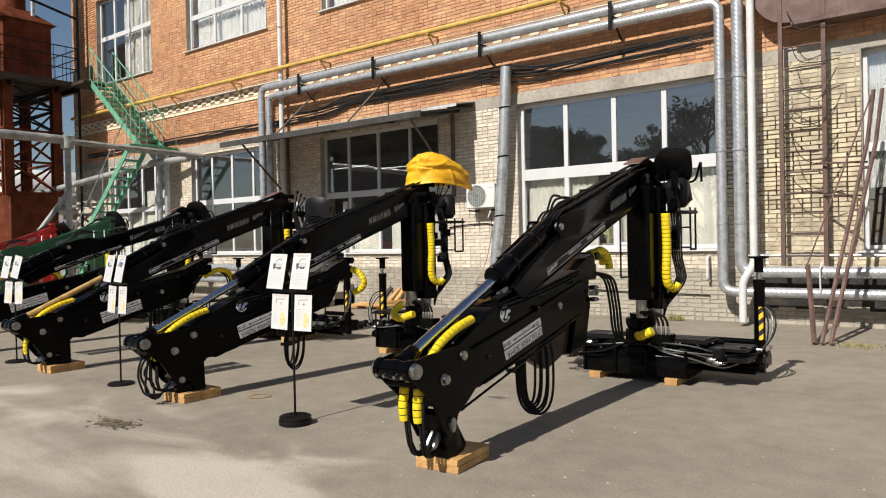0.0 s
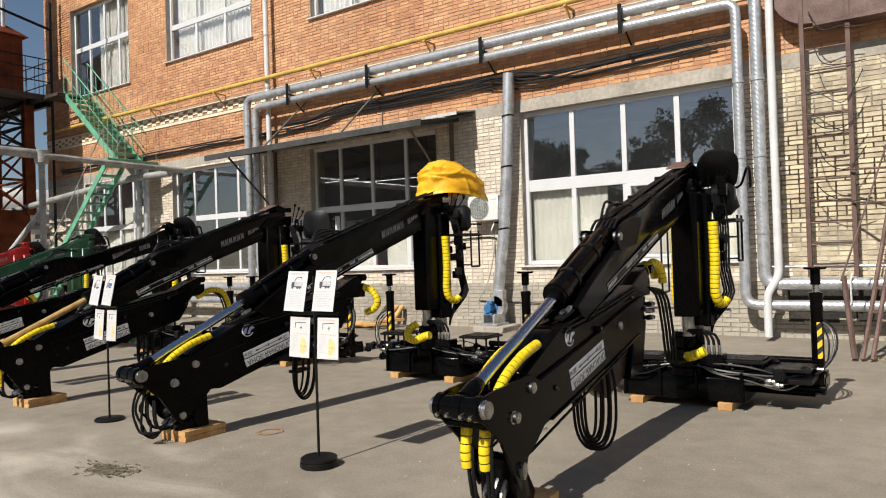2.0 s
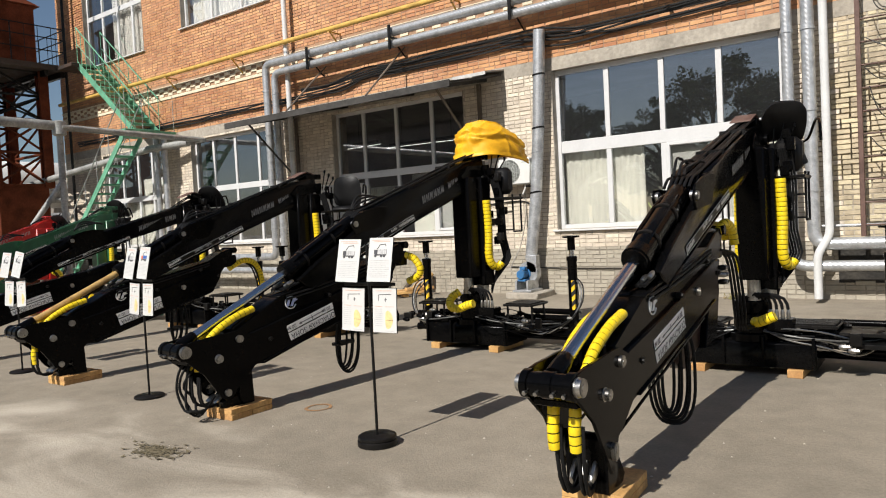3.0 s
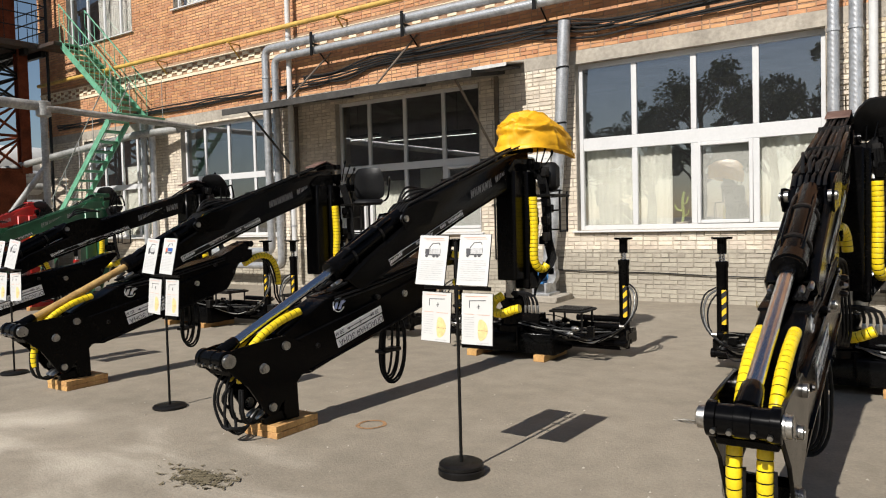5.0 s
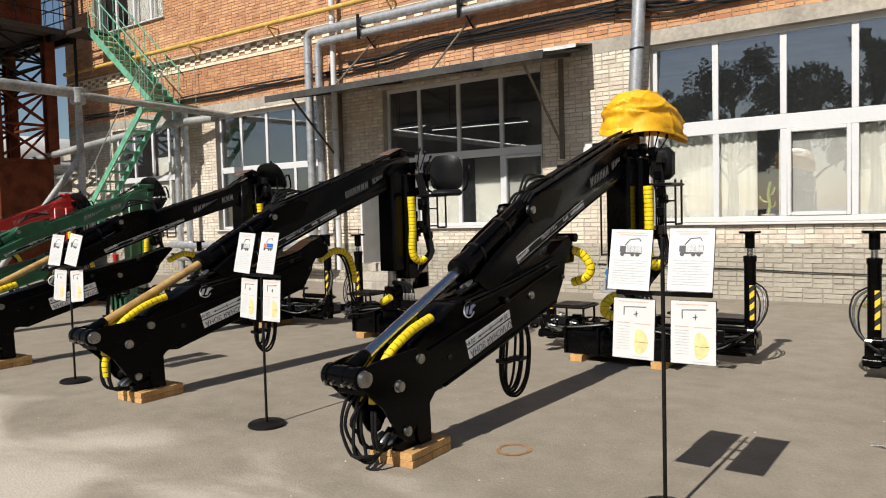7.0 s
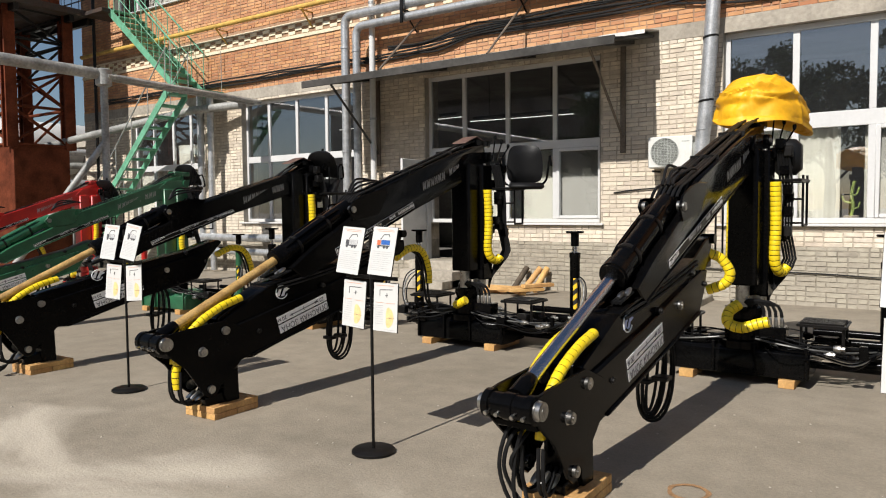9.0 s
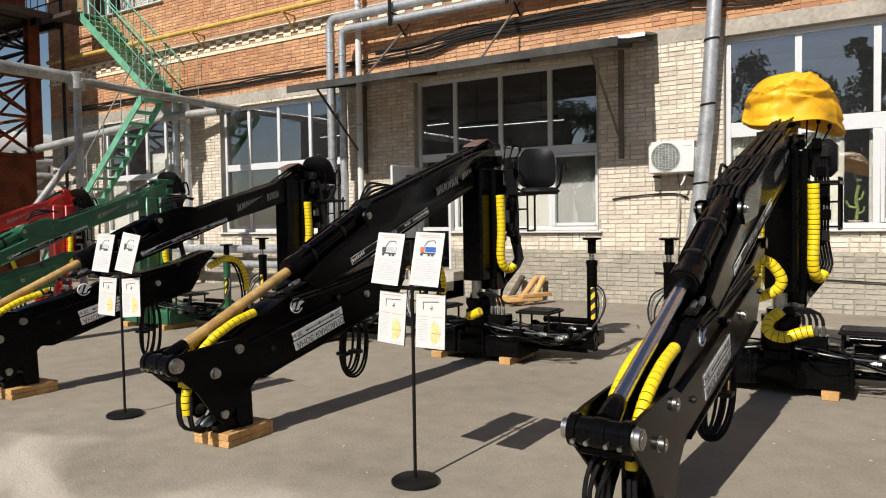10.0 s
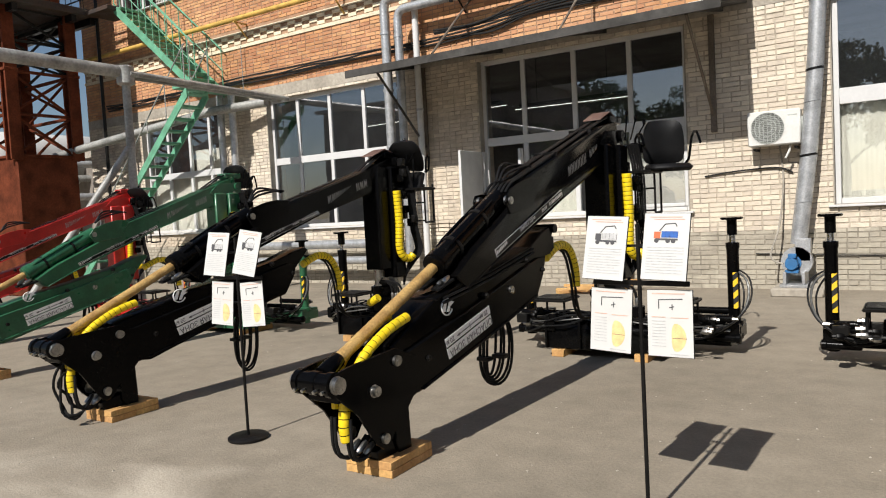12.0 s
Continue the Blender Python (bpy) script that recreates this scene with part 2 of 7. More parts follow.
MORTAR = mat("mortar", (0.49, 0.43, 0.345), 0.95, 0, 0.15, 4.0, 0.5, 50.0, spec=0.15)
MORTAR_GREY = mat("grey_painted_mortar", (0.32, 0.288, 0.232), 0.9, 0, 0.15, 4.0, 0.5, 50.0, spec=0.15)
MORTAR_RED = mat("red_wall_mortar", (0.40, 0.255, 0.165), 0.95, 0, 0.15, 4.0, 0.5, 50.0, spec=0.15)
STRUT = mat("faded_brown_steel", (0.17, 0.14, 0.11), 0.7, 0, 0.2, 4.0, 0.2, 30.0, color2=(0.12, 0.095, 0.075), spec=0.2)
FLASHING = mat("pale_sheet_flashing", (0.50, 0.49, 0.46), 0.5, 0.2, 0.12, 5.0, 0.2, 15.0)
GRILLE = mat("grey_grille", (0.42, 0.44, 0.41), 0.5, 0, 0.1, 9.0)
BLIND = mat("cream_fabric_blind", (0.62, 0.605, 0.54), 0.85, 0, 0.05, 3.0, 0.1, 120.0)
BLIND_GREY = mat("grey_roller_blind", (0.42, 0.41, 0.38), 0.85, 0, 0.05, 3.0)
CURTAIN = mat("grey_lace_curtain", (0.72, 0.70, 0.66), 0.9, 0, 0.08, 6.0)
# grey set dark so that the rooms behind the glass look dim
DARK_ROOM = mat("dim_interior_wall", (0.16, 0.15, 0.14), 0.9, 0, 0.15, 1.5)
CANOPY = mat("weathered_sheet_steel", (0.05, 0.046, 0.041), 0.75, 0.0, 0.2, 2.0, 0.2, 20.0, color2=(0.032, 0.030, 0.027))
CABLE = mat("black_cable", (0.014, 0.014, 0.014), 0.6, 0, 0.2, 10.0)
PAPER = mat("laminated_white_sheet", (0.58, 0.58, 0.565), 0.35, 0, 0.02, 2.0)
INK = mat("dark_print", (0.07, 0.07, 0.075), 0.5, 0, 0.1, 30.0)
INK_PALE = mat("pale_grey_print", (0.52, 0.52, 0.52), 0.5, 0, 0.1, 60.0)
INK_RED = mat("red_print", (0.60, 0.14, 0.06), 0.5, 0, 0.1, 30.0)
INK_HEAD = mat("faded_red_print", (0.70, 0.40, 0.30), 0.5, 0, 0.1, 30.0)
INK_BLUE = mat("blue_print", (0.03, 0.12, 0.42), 0.5, 0, 0.1, 30.0)
INK_SAND = mat("sand_yellow_print", (0.80, 0.58, 0.27), 0.5, 0, 0.1, 30.0)
DECAL = mat("white_decal", (0.93, 0.93, 0.91), 0.45, 0, 0.04, 18.0)
DECAL_DIM = mat("silver_grey_decal", (0.46, 0.46, 0.45), 0.4, 0.0, 0.2, 25.0)
BADGE_BLUE = mat("pale_blue_decal", (0.45, 0.52, 0.80), 0.45, 0, 0.05, 18.0)
BLUE = mat("blue_motor_paint", (0.035, 0.15, 0.34), 0.45, 0, 0.15, 8.0)
GLASS = glass_mat()
CLEAR = bpy.data.materials.new("clear_glass_body")
CLEAR.use_nodes = True
CLEAR.node_tree.nodes.remove(CLEAR.node_tree.nodes["Principled BSDF"])
clear_bsdf = CLEAR.node_tree.nodes.new("ShaderNodeBsdfTransparent")
CLEAR.node_tree.links.new(clear_bsdf.outputs[0], CLEAR.node_tree.nodes["Material Output"].inputs["Surface"])
ASPHALT = ground_mat()
LEAF = mat("leaf_green", (0.095, 0.12, 0.060), 0.6, 0, 0.25, 2.0, color2=(0.065, 0.09, 0.042), island=0.35)
BARK = mat("bark", (0.10, 0.075, 0.05), 0.9, 0, 0.25, 5.0, 0.8, 20.0)
PIPE_SHADE = mat("pipe_shade_black", (0.022, 0.021, 0.020), 0.8, 0, 0.3, 3.0, 0.8, 25.0, color2=(0.05, 0.046, 0.040), spec=0.15)
DRY_WEED = mat("dry_weed", (0.24, 0.19, 0.085), 0.8, 0, 0.25, 8.0, color2=(0.16, 0.17, 0.05), island=0.3)
OIL = mat("dark_sawdust_stain", (0.12, 0.098, 0.055), 0.95, 0, 0.3, 12.0, 0.6, 50.0, color2=(0.17, 0.14, 0.085))
OCHRE = mat("ochre_stain", (0.33, 0.185, 0.085), 0.9, 0, 0.2, 20.0)
ROOF_WHITE = mat("pale_roof_sheet", (0.55, 0.55, 0.53), 0.5, 0, 0.1, 1.0)
SHED = mat("far_shed_wall", (0.24, 0.21, 0.18), 0.85, 0, 0.2, 0.7, color2=(0.17, 0.15, 0.13))
HALL = mat("dark_hall_front", (0.13, 0.105, 0.09), 0.9, 0, 0.2, 0.4, color2=(0.085, 0.07, 0.06))
CACTUS = mat("cactus_green", (0.26, 0.34, 0.08), 0.6, 0, 0.2, 9.0)
POT = mat("pale_pot", (0.5, 0.42, 0.33), 0.7)


# ---- building tools ----
def box(bm, lo, hi, bev=0.0, m=None, mi=0):
    r = bmesh.ops.create_cube(bm, size=1)
    vs = r["verts"]
    c, s = [(a + b) / 2 for a, b in zip(lo, hi)], [b - a for a, b in zip(lo, hi)]
    for v in vs:
        v.co = Vector((v.co.x * s[0] + c[0], v.co.y * s[1] + c[1], v.co.z * s[2] + c[2]))
    fs = list({f for v in vs for f in v.link_faces})
    if bev:
        es = list({e for v in vs for e in v.link_edges})
        r = bmesh.ops.bevel(bm, geom=es, offset=min(bev, min(s) * 0.45), segments=1, affect="EDGES", profile=0.5)
        vs = list({v for f in r["faces"] for v in f.verts} | {v for f in fs if f.is_valid for v in f.verts})
        fs = list({f for v in vs for f in v.link_faces})
    for f in fs:
        f.material_index = mi
    if m is not None:
        for v in vs:
            v.co = m @ v.co
    return bm


def prism(bm, poly, x0, x1, bev=0.0):
    """A side profile of (y, z) points, drawn out from x0 to x1."""
    a = [bm.verts.new((x0, y, z)) for y, z in poly]
    b = [bm.verts.new((x1, y, z)) for y, z in poly]
    n = len(poly)
    fs = [bm.faces.new(a), bm.faces.new(b[::-1])]
    fs += [bm.faces.new((a[i], b[i], b[(i + 1) % n], a[(i + 1) % n])) for i in range(n)]
    bmesh.ops.recalc_face_normals(bm, faces=fs)
    if bev:
        bmesh.ops.bevel(bm, geom=list({e for f in fs for e in f.edges}), offset=bev, segments=1, affect="EDGES", profile=0.5)
    return bm


def spline(pts, step=0.05):
    """A smooth run of points through pts."""
    P = [Vector(p) for p in pts]
    if len(P) < 3:
        return P
    out = []
    for i in range(len(P) - 1):
        p0, p1, p2, p3 = P[max(i - 1, 0)], P[i], P[i + 1], P[min(i + 2, len(P) - 1)]
        n = max(2, int((p2 - p1).length / step))
        for k in range(n):
            t = k / n
            out.append(0.5 * (2 * p1 + (p2 - p0) * t + (2 * p0 - 5 * p1 + 4 * p2 - p3) * t * t + (3 * p1 - p0 - 3 * p2 + p3) * t ** 3))
    out.append(P[-1])
    return out


def sweep(bm, pts, radii, seg=8, marks=None):
    """A round tube along pts; radii is one number or one for each point; marks gives the material of each ring of faces."""
    if not isinstance(radii, (list, tuple)):
        radii = [radii] * len(pts)
    up = None
    rings = []
    for i, p in enumerate(pts):
        d = (pts[min(i + 1, len(pts) - 1)] - pts[max(i - 1, 0)])
        d = d.normalized() if d.length > 1e-9 else Vector((0, 0, 1))
        if up is None:
            up = d.orthogonal().normalized()
        up = (up - d * up.dot(d))
        up = up.normalized() if up.length > 1e-6 else d.orthogonal().normalized()
        side = d.cross(up)
        rings.append([bm.verts.new(p + (up * math.cos(a) + side * math.sin(a)) * radii[i]) for a in [2 * math.pi * k / seg for k in range(seg)]])
    for i in range(len(rings) - 1):
        for k in range(seg):
            f = bm.faces.new((rings[i][k], rings[i][(k + 1) % seg], rings[i + 1][(k + 1) % seg], rings[i + 1][k]))
            f.smooth = True
            if marks:
                f.material_index = marks[i]
    bm.faces.new(rings[0][::-1])
    bm.faces.new(rings[-1])
    return bm


def tube(bm, pts, r, seg=8, step=0.05, smooth=True):
    P = spline(pts, step) if smooth else [Vector(p) for p in pts]
    return sweep(bm, P, r, seg)


def rod(bm, a, b, r, seg=12, r2=None):
    return sweep(bm, [Vector(a), Vector(b)], [r, r if r2 is None else r2], seg)


def lathe(bm, a, b, profile, seg=16):
    """A turned piece on the line from a to b: profile is (metres along, radius)."""
    a, b = Vector(a), Vector(b)
    d = (b - a).normalized()
    return sweep(bm, [a + d * s for s, _ in profile], [r for _, r in profile], seg)


def sleeve(bm, pts, r, pitch=0.040):
    """A spiral guard round hoses: wide yellow turns, closed but for thin dark gaps."""
    P = spline(pts, 0.006)
    run, total = [0.0], 0.0
    for a, b in zip(P, P[1:]):
        total += (b - a).length
        run.append(total)

    def at(s):
        i = max(0, min(len(P) - 2, int(np.searchsorted(run, s)) - 1))
        k = (s - run[i]) / max(run[i + 1] - run[i], 1e-9)
        return P[i].lerp(P[i + 1], k)

    ring, rad, marks, s = [], [], [], 0.0
    while s + pitch < total:
        for f, rr, mk in ((0.0, 0.975, 0), (0.15, 1.0, 0), (0.75, 1.0, 0), (0.88, 0.975, 0), (0.89, 0.90, 1), (0.99, 0.90, 1)):
            ring.append(at(s + f * pitch))
            rad.append(r * rr)
            marks.append(mk)
        s += pitch
    if len(ring) > 2:
        sweep(bm, ring, rad, 10, marks)
    return bm


def link(name, bm, *mats):
    me = bpy.data.meshes.new(name)
    bm.normal_update()
    bm.to_mesh(me)
    bm.free()
    me.set_sharp_from_angle(angle=radians(38))
    for m in mats:
        me.materials.append(m)
    return new(name, me)


def part(name, bm, material, parent, label=""):
    mats = material if isinstance(material, (list, tuple)) else (material,)
    ob = link(name, bm, *mats)
    ob.parent = parent
    if label:
        ob["label"] = label
    return ob


def thing(name, label, category, at=(0, 0, 0), rz=0.0, group="", kind=""):
    ob = new(name)
    ob.empty_display_size = 0.2
    ob.matrix_basis = pose(*at, 0, 0, rz)
    return tagged(ob, label, category, group, kind)


def structure(name, bm, material, label, category):
    mats = material if isinstance(material, (list, tuple)) else (material,)
    return tagged(link(name, bm, *mats), label, category, kind="structure")


def letters(name, text, size, material, m, parent, label=""):
    cu = bpy.data.curves.new(name, "FONT")
    cu.body, cu.size, cu.extrude, cu.align_x, cu.align_y = text, size, 0.0006, "CENTER", "CENTER"
    tmp = bpy.data.objects.new("tmp", cu)
    scene.collection.objects.link(tmp)
    bpy.context.view_layer.update()
    me = bpy.data.meshes.new_from_object(tmp.evaluated_get(bpy.context.evaluated_depsgraph_get()))
    bpy.data.objects.remove(tmp)
    bpy.data.curves.remove(cu)
    me.materials.clear()
    me.materials.append(material)
    me.transform(m)
    ob = new(name, me)
    ob.parent = parent
    if label:
        ob["label"] = label
    return ob


B = bmesh.new


# ---- the yard and the factory front ----
WALL, PANE = 11.76, 11.88
X0, X1 = -24.1, 3.0
SCRAPE = (-3.56, 5.52)

bm = B()
edges = [-400, -60, 9.0, 11.9, 60, 400]
vs = {}
for i, xx in enumerate((-400, -80, 60, 400)):
    for j, yy in enumerate(edges):
        vs[i, j] = bm.verts.new((xx, yy, 0.07 if j >= 3 else 0.0))
for i in range(3):
    for j in range(5):
        bm.faces.new((vs[i, j], vs[i + 1, j], vs[i + 1, j + 1], vs[i, j + 1]))
structure("ground", bm, ASPHALT, "dusty worn asphalt yard with pale drifts of sand", "ground")

LOW = [("window_2", -7.12, -3.42, 1.20, 3.95), ("window_3", -12.45, -8.98, 1.20, 3.90), ("window_4", -17.58, -14.15, 1.20, 3.90),
       ("window_5", -21.9, -18.9, 1.20, 3.90), ("window_1", -1.48, 1.3, 1.16, 4.0)]
HIGH = [("window_6", -22.5, -19.4, 6.55, 9.2), ("window_7", -17.66, -14.26, 6.78, 9.3), ("window_8", -12.3, -9.0, 6.78, 9.3), ("window_9", -6.8, -3.6, 6.78, 9.3)]
DOOR = (-12.45, -11.70, 0.52, 2.36)
HOLES = [w[1:] for w in LOW + HIGH] + [DOOR]


def wall_band(bm, z0, z1, y0=WALL + 0.005, y1=12.2):
    xs = sorted({X0, X1} | {v for h in HOLES for v in h[:2]})
    zs = sorted({z0, z1} | {min(max(v, z0), z1) for h in HOLES for v in h[2:]})
    for a, b in zip(xs, xs[1:]):
        for c, d in zip(zs, zs[1:]):
            mx, mz = (a + b) / 2, (c + d) / 2
            if d - c > 1e-4 and not any(h[0] < mx < h[1] and h[2] < mz < h[3] for h in HOLES):
                box(bm, (a, y0, c), (b, y1, d))
    bmesh.ops.remove_doubles(bm, verts=bm.verts, dist=1e-4)


CREAM_TOP, BAND_TOP = 3.95, 4.17
bm = B()
wall_band(bm, -0.3, 0.88)
wall_base = structure("wall_base", bm, MORTAR_GREY, "grey painted brick plinth of the factory wall", "wall")
bm = B()
wall_band(bm, 0.88, CREAM_TOP)
wall_lower = structure("wall_lower", bm, MORTAR, "cream brick ground floor wall with wide openings", "wall")
bm = B()
wall_band(bm, BAND_TOP, 10.2)
wall_upper = structure("wall_upper", bm, MORTAR_RED, "orange brick upper wall of the factory", "wall")
bm = B()
wall_band(bm, CREAM_TOP, BAND_TOP, WALL - 0.006)
structure("lintel_band", bm, CONCRETE, "weathered concrete lintel band over the windows", "lintel")
bm = B()
box(bm, (X0, 12.2, -0.3), (X0 + 0.4, 26, 10.2))
box(bm, (X1 - 0.4, 12.2, -0.3), (X1, 26, 10.2))
box(bm, (X0, 26, -0.3), (X1, 26.3, 10.2))
structure("wall_sides", bm, MORTAR_RED, "side and rear brick walls closing the factory", "wall")
bm = B()
box(bm, (X0 - 0.15, WALL - 0.3, 10.2), (X1 + 0.15, 26.4, 10.45))
structure("roof", bm, CONCRETE, "flat concrete roof slab with a short overhang", "roof")
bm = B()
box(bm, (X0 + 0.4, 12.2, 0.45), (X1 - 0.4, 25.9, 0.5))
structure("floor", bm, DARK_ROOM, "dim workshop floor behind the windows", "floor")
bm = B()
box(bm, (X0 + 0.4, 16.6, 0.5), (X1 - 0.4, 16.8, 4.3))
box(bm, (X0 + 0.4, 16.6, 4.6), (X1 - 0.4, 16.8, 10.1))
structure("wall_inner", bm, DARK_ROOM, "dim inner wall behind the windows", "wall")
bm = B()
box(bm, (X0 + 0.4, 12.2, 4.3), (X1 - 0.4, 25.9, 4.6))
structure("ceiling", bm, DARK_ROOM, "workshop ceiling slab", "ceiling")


def bricks(x0, x1, z0, z1, holes, rng, L=0.235, H=0.0605, J=0.0095, ragged=0.006):
    """Boxes (x0, x1, z0, z1, proud) of a rough bond, headers among stretchers, that keeps clear of the holes."""
    out, row, z = [], 0, z0
    while z + H * 0.6 < z1:
        x = x0 - (row % 2) * L / 2
        while x < x1:
            step = L / 2 if rng.random() < (0.6 if row % 3 == 1 else 0.25) else L
            a, b = max(x, x0), min(x + step - J * rng.uniform(0.7, 1.3), x1)
            zt = min(z + H, z1)
            spans = [(a, b)] if b - a > 0.03 else []
            for h in holes:
                if h[2] < zt - 0.01 and h[3] > z + 0.01:
                    nxt = []
                    for s, e in spans:
                        if e <= h[0] or s >= h[1]:
                            nxt.append((s, e))
                        else:
                            if s < h[0]:
                                nxt.append((s, h[0]))
                            if e > h[1]:
                                nxt.append((h[1], e))
                    spans = nxt
            for s, e in spans:
                if e - s > 0.03:
                    j = rng.uniform(-ragged, ragged)
                    out.append((s + rng.uniform(0, 0.004), e - rng.uniform(0, 0.004), z + j * 0.7, zt + j * 0.7 - rng.uniform(0, 0.004), rng.uniform(0.0, 0.007)))
            x += step
        z += H + J
        row += 1
    return out


def brick_mesh(name, rows, material, front=WALL):
    """All bricks of a field in one mesh, each an island of five faces."""
    V, F = [], []
    worn = random.Random(len(rows))
    for a, b, c, d, p in rows:
        k, y, e = len(V), front - p, worn.uniform(0.002, 0.007)
        V += [(a, front + 0.012, c), (b, front + 0.012, c), (b, front + 0.012, d), (a, front + 0.012, d),
              (a + e, y, c + e), (b - e, y, c + e), (b - e, y, d - e), (a + e, y, d - e)]
        V[-4:] = [(vx + worn.uniform(-0.003, 0.003), vy, vz + worn.uniform(-0.003, 0.003)) for vx, vy, vz in V[-4:]]
        F += [(k + 4, k + 5, k + 6, k + 7), (k, k + 1, k + 5, k + 4), (k + 1, k + 2, k + 6, k + 5), (k + 2, k + 3, k + 7, k + 6), (k + 3, k, k + 4, k + 7)]
    me = bpy.data.meshes.new(name)
    me.from_pydata(V, [], F)
    me.materials.append(material)
    me.update()
    return me


def window(name, x0, x1, z0, z1, mull, trans, label, y=PANE, frame_w=0.07, skip=None, sill=True, rail=0.07, sash=()):
    """Frame, mullions, transoms, a pane in each light, sill and plastered reveal."""
    w = thing(name, label, "window", ((x0 + x1) / 2, y, z0), kind="structure")
    ox, oz = (x0 + x1) / 2, z0
    bm = B()
    xs, zs = [x0] + list(mull) + [x1], [z0] + list(trans) + [z1]
    hw = frame_w / 2

    def bar(a, b, c, d, yy=(0.0, 0.07)):
        box(bm, (a - ox, yy[0], c - oz), (b - ox, yy[1], d - oz), 0.006)

    bar(x0, x0 + frame_w, z0, z1)
    bar(x1 - frame_w, x1, z0, z1)
    bar(x0 + frame_w, x1 - frame_w, z0, z0 + frame_w)
    bar(x0 + frame_w, x1 - frame_w, z1 - frame_w, z1)
    for t in trans:
        bar(x0 + frame_w, x1 - frame_w, t - rail, t + rail, (0.004, 0.066))
    cuts = sorted(trans)
    for mx in mull:
        lo = z0 + frame_w
        for t in cuts + [z1 - frame_w + rail]:
            bar(mx - hw * 1.1, mx + hw * 1.1, lo, t - rail, (0.004, 0.066))
            lo = t + rail
    part("window_frame", bm, PVC, w)
    for i in sash:
        bm = B()
        a, b, c, d = xs[i] + hw * 1.1, xs[i + 1] - hw * 1.1, z0 + frame_w, zs[1] - rail
        for lo, hi in (((a, c), (a + 0.055, d)), ((b - 0.055, c), (b, d)), ((a + 0.055, c), (b - 0.055, c + 0.055)), ((a + 0.055, d - 0.055), (b - 0.055, d))):
            box(bm, (lo[0] - ox, -0.016, lo[1] - oz), (hi[0] - ox, 0.05, hi[1] - oz), 0.008)
        part("sash_frame", bm, PVC, w)
    for i in range(len(xs) - 1):
        for k in range(len(zs) - 1):
            if skip and skip(i, k):
                continue
            bm = B()
            box(bm, (xs[i] + hw - ox, 0.030, zs[k] + hw - oz), (xs[i + 1] - hw - ox, 0.036, zs[k + 1] - hw - oz))
            bm.normal_update()
            for f in bm.faces:
                f.material_index = 0 if f.normal.y < -0.5 else 1
            p = part("pane", bm, (GLASS, CLEAR), w)
            p.visible_shadow = False
    if sill:
        bm = B()
        box(bm, (x0 - 0.06 - ox, -0.19, -0.035), (x1 + 0.06 - ox, 0.02, -0.004), 0.006)
        part("window_sill", bm, PVC, w)
    bm = B()
    for a, b in ((x0 + 0.002, x0 + 0.012), (x1 - 0.012, x1 - 0.002)):
        box(bm, (a - ox, WALL - y - 0.005, 0.0), (b - ox, -0.001, z1 - oz))
    part("reveal", bm, PLASTER, w, "grey plastered reveal")
    return w


def plate(name, parent_label, category, x0, x1, y, z0, z1, material, folds=0, depth=0.03, kind=""):
    """A hanging cloth or blind with soft vertical folds, as thick as cloth on its rail."""
    n = max(2, folds * 6)
    bm = B()
    cols = []
    for i in range(n + 1):
        t = i / n
        x = x0 + (x1 - x0) * t
        yy = y + (math.sin(t * folds * 2 * math.pi) * depth * 0.5 if folds else 0)
        cols.append([bm.verts.new((x, yy, z)) for z in (z0, z1)] + [bm.verts.new((x, yy + 0.004, z)) for z in (z0, z1)])
    for a, b in zip(cols, cols[1:]):
        bm.faces.new((a[0], b[0], b[1], a[1]))
        bm.faces.new((b[2], a[2], a[3], b[3]))
    return tagged(link(name, bm, material), parent_label, category, kind=kind)


window("window_2", *LOW[0][1:], (-6.17, -5.24, -4.35), (2.62,), "wide white plastic workshop window with four bays", frame_w=0.08, rail=0.105, sash=(2,))
plate("vertical_blind", "cream vertical slat blind behind the window", "blind", -7.05, -5.62, PANE + 0.16, 1.24, 2.60, BLIND, 12)
plate("vertical_blind", "cream vertical slat blind beside the cactus", "blind", -5.33, -5.24, PANE + 0.16, 1.24, 2.60, BLIND, 1)
plate("roller_blind", "pale roller blind pulled down behind the glass", "blind", -5.20, -4.36, PANE + 0.12, 1.24, 2.60, BLIND_GREY)
plate("vertical_blind", "cream vertical slat blind at the window's end", "blind", -4.32, -3.45, PANE + 0.16, 1.24, 2.60, BLIND, 8)
window("window_3", *LOW[1][1:], (-11.66, -10.76, -9.85), (2.52,), "white framed workshop window above the side door", skip=lambda i, k: i == 0 and k == 0, sill=False, sash=(3,))
bm = B()
box(bm, (-11.70, WALL - 0.07, 1.165), (-8.92, PANE, 1.197), 0.006)
structure("window_sill", bm, PVC, "white plastic sill under the canopy window", "sill")
plate("roller_blind", "grey roller blind closed behind the glass", "blind", -9.80, -9.02, PANE + 0.1, 1.24, 2.48, BLIND_GREY)
plate("roller_blind", "pale roller blind pulled part way across the light", "blind", -10.48, -9.90, PANE + 0.1, 1.24, 2.44, BLIND)
plate("lace_curtain", "white half curtain on the side window", "curtain", -11.62, -10.80, PANE + 0.1, 1.24, 2.25, BLIND, 6)
window("window_4", *LOW[2][1:], (-16.82, -15.95, -15.08), (2.60,), "white framed dark workshop window")
window("window_5", *LOW[3][1:], (-21.1, -20.3, -19.6), (2.55,), "white framed window behind the green stair")
plate("roller_blind", "cream blind drawn over the lower lights", "blind", -21.85, -18.95, PANE + 0.12, 1.24, 2.52, BLIND)
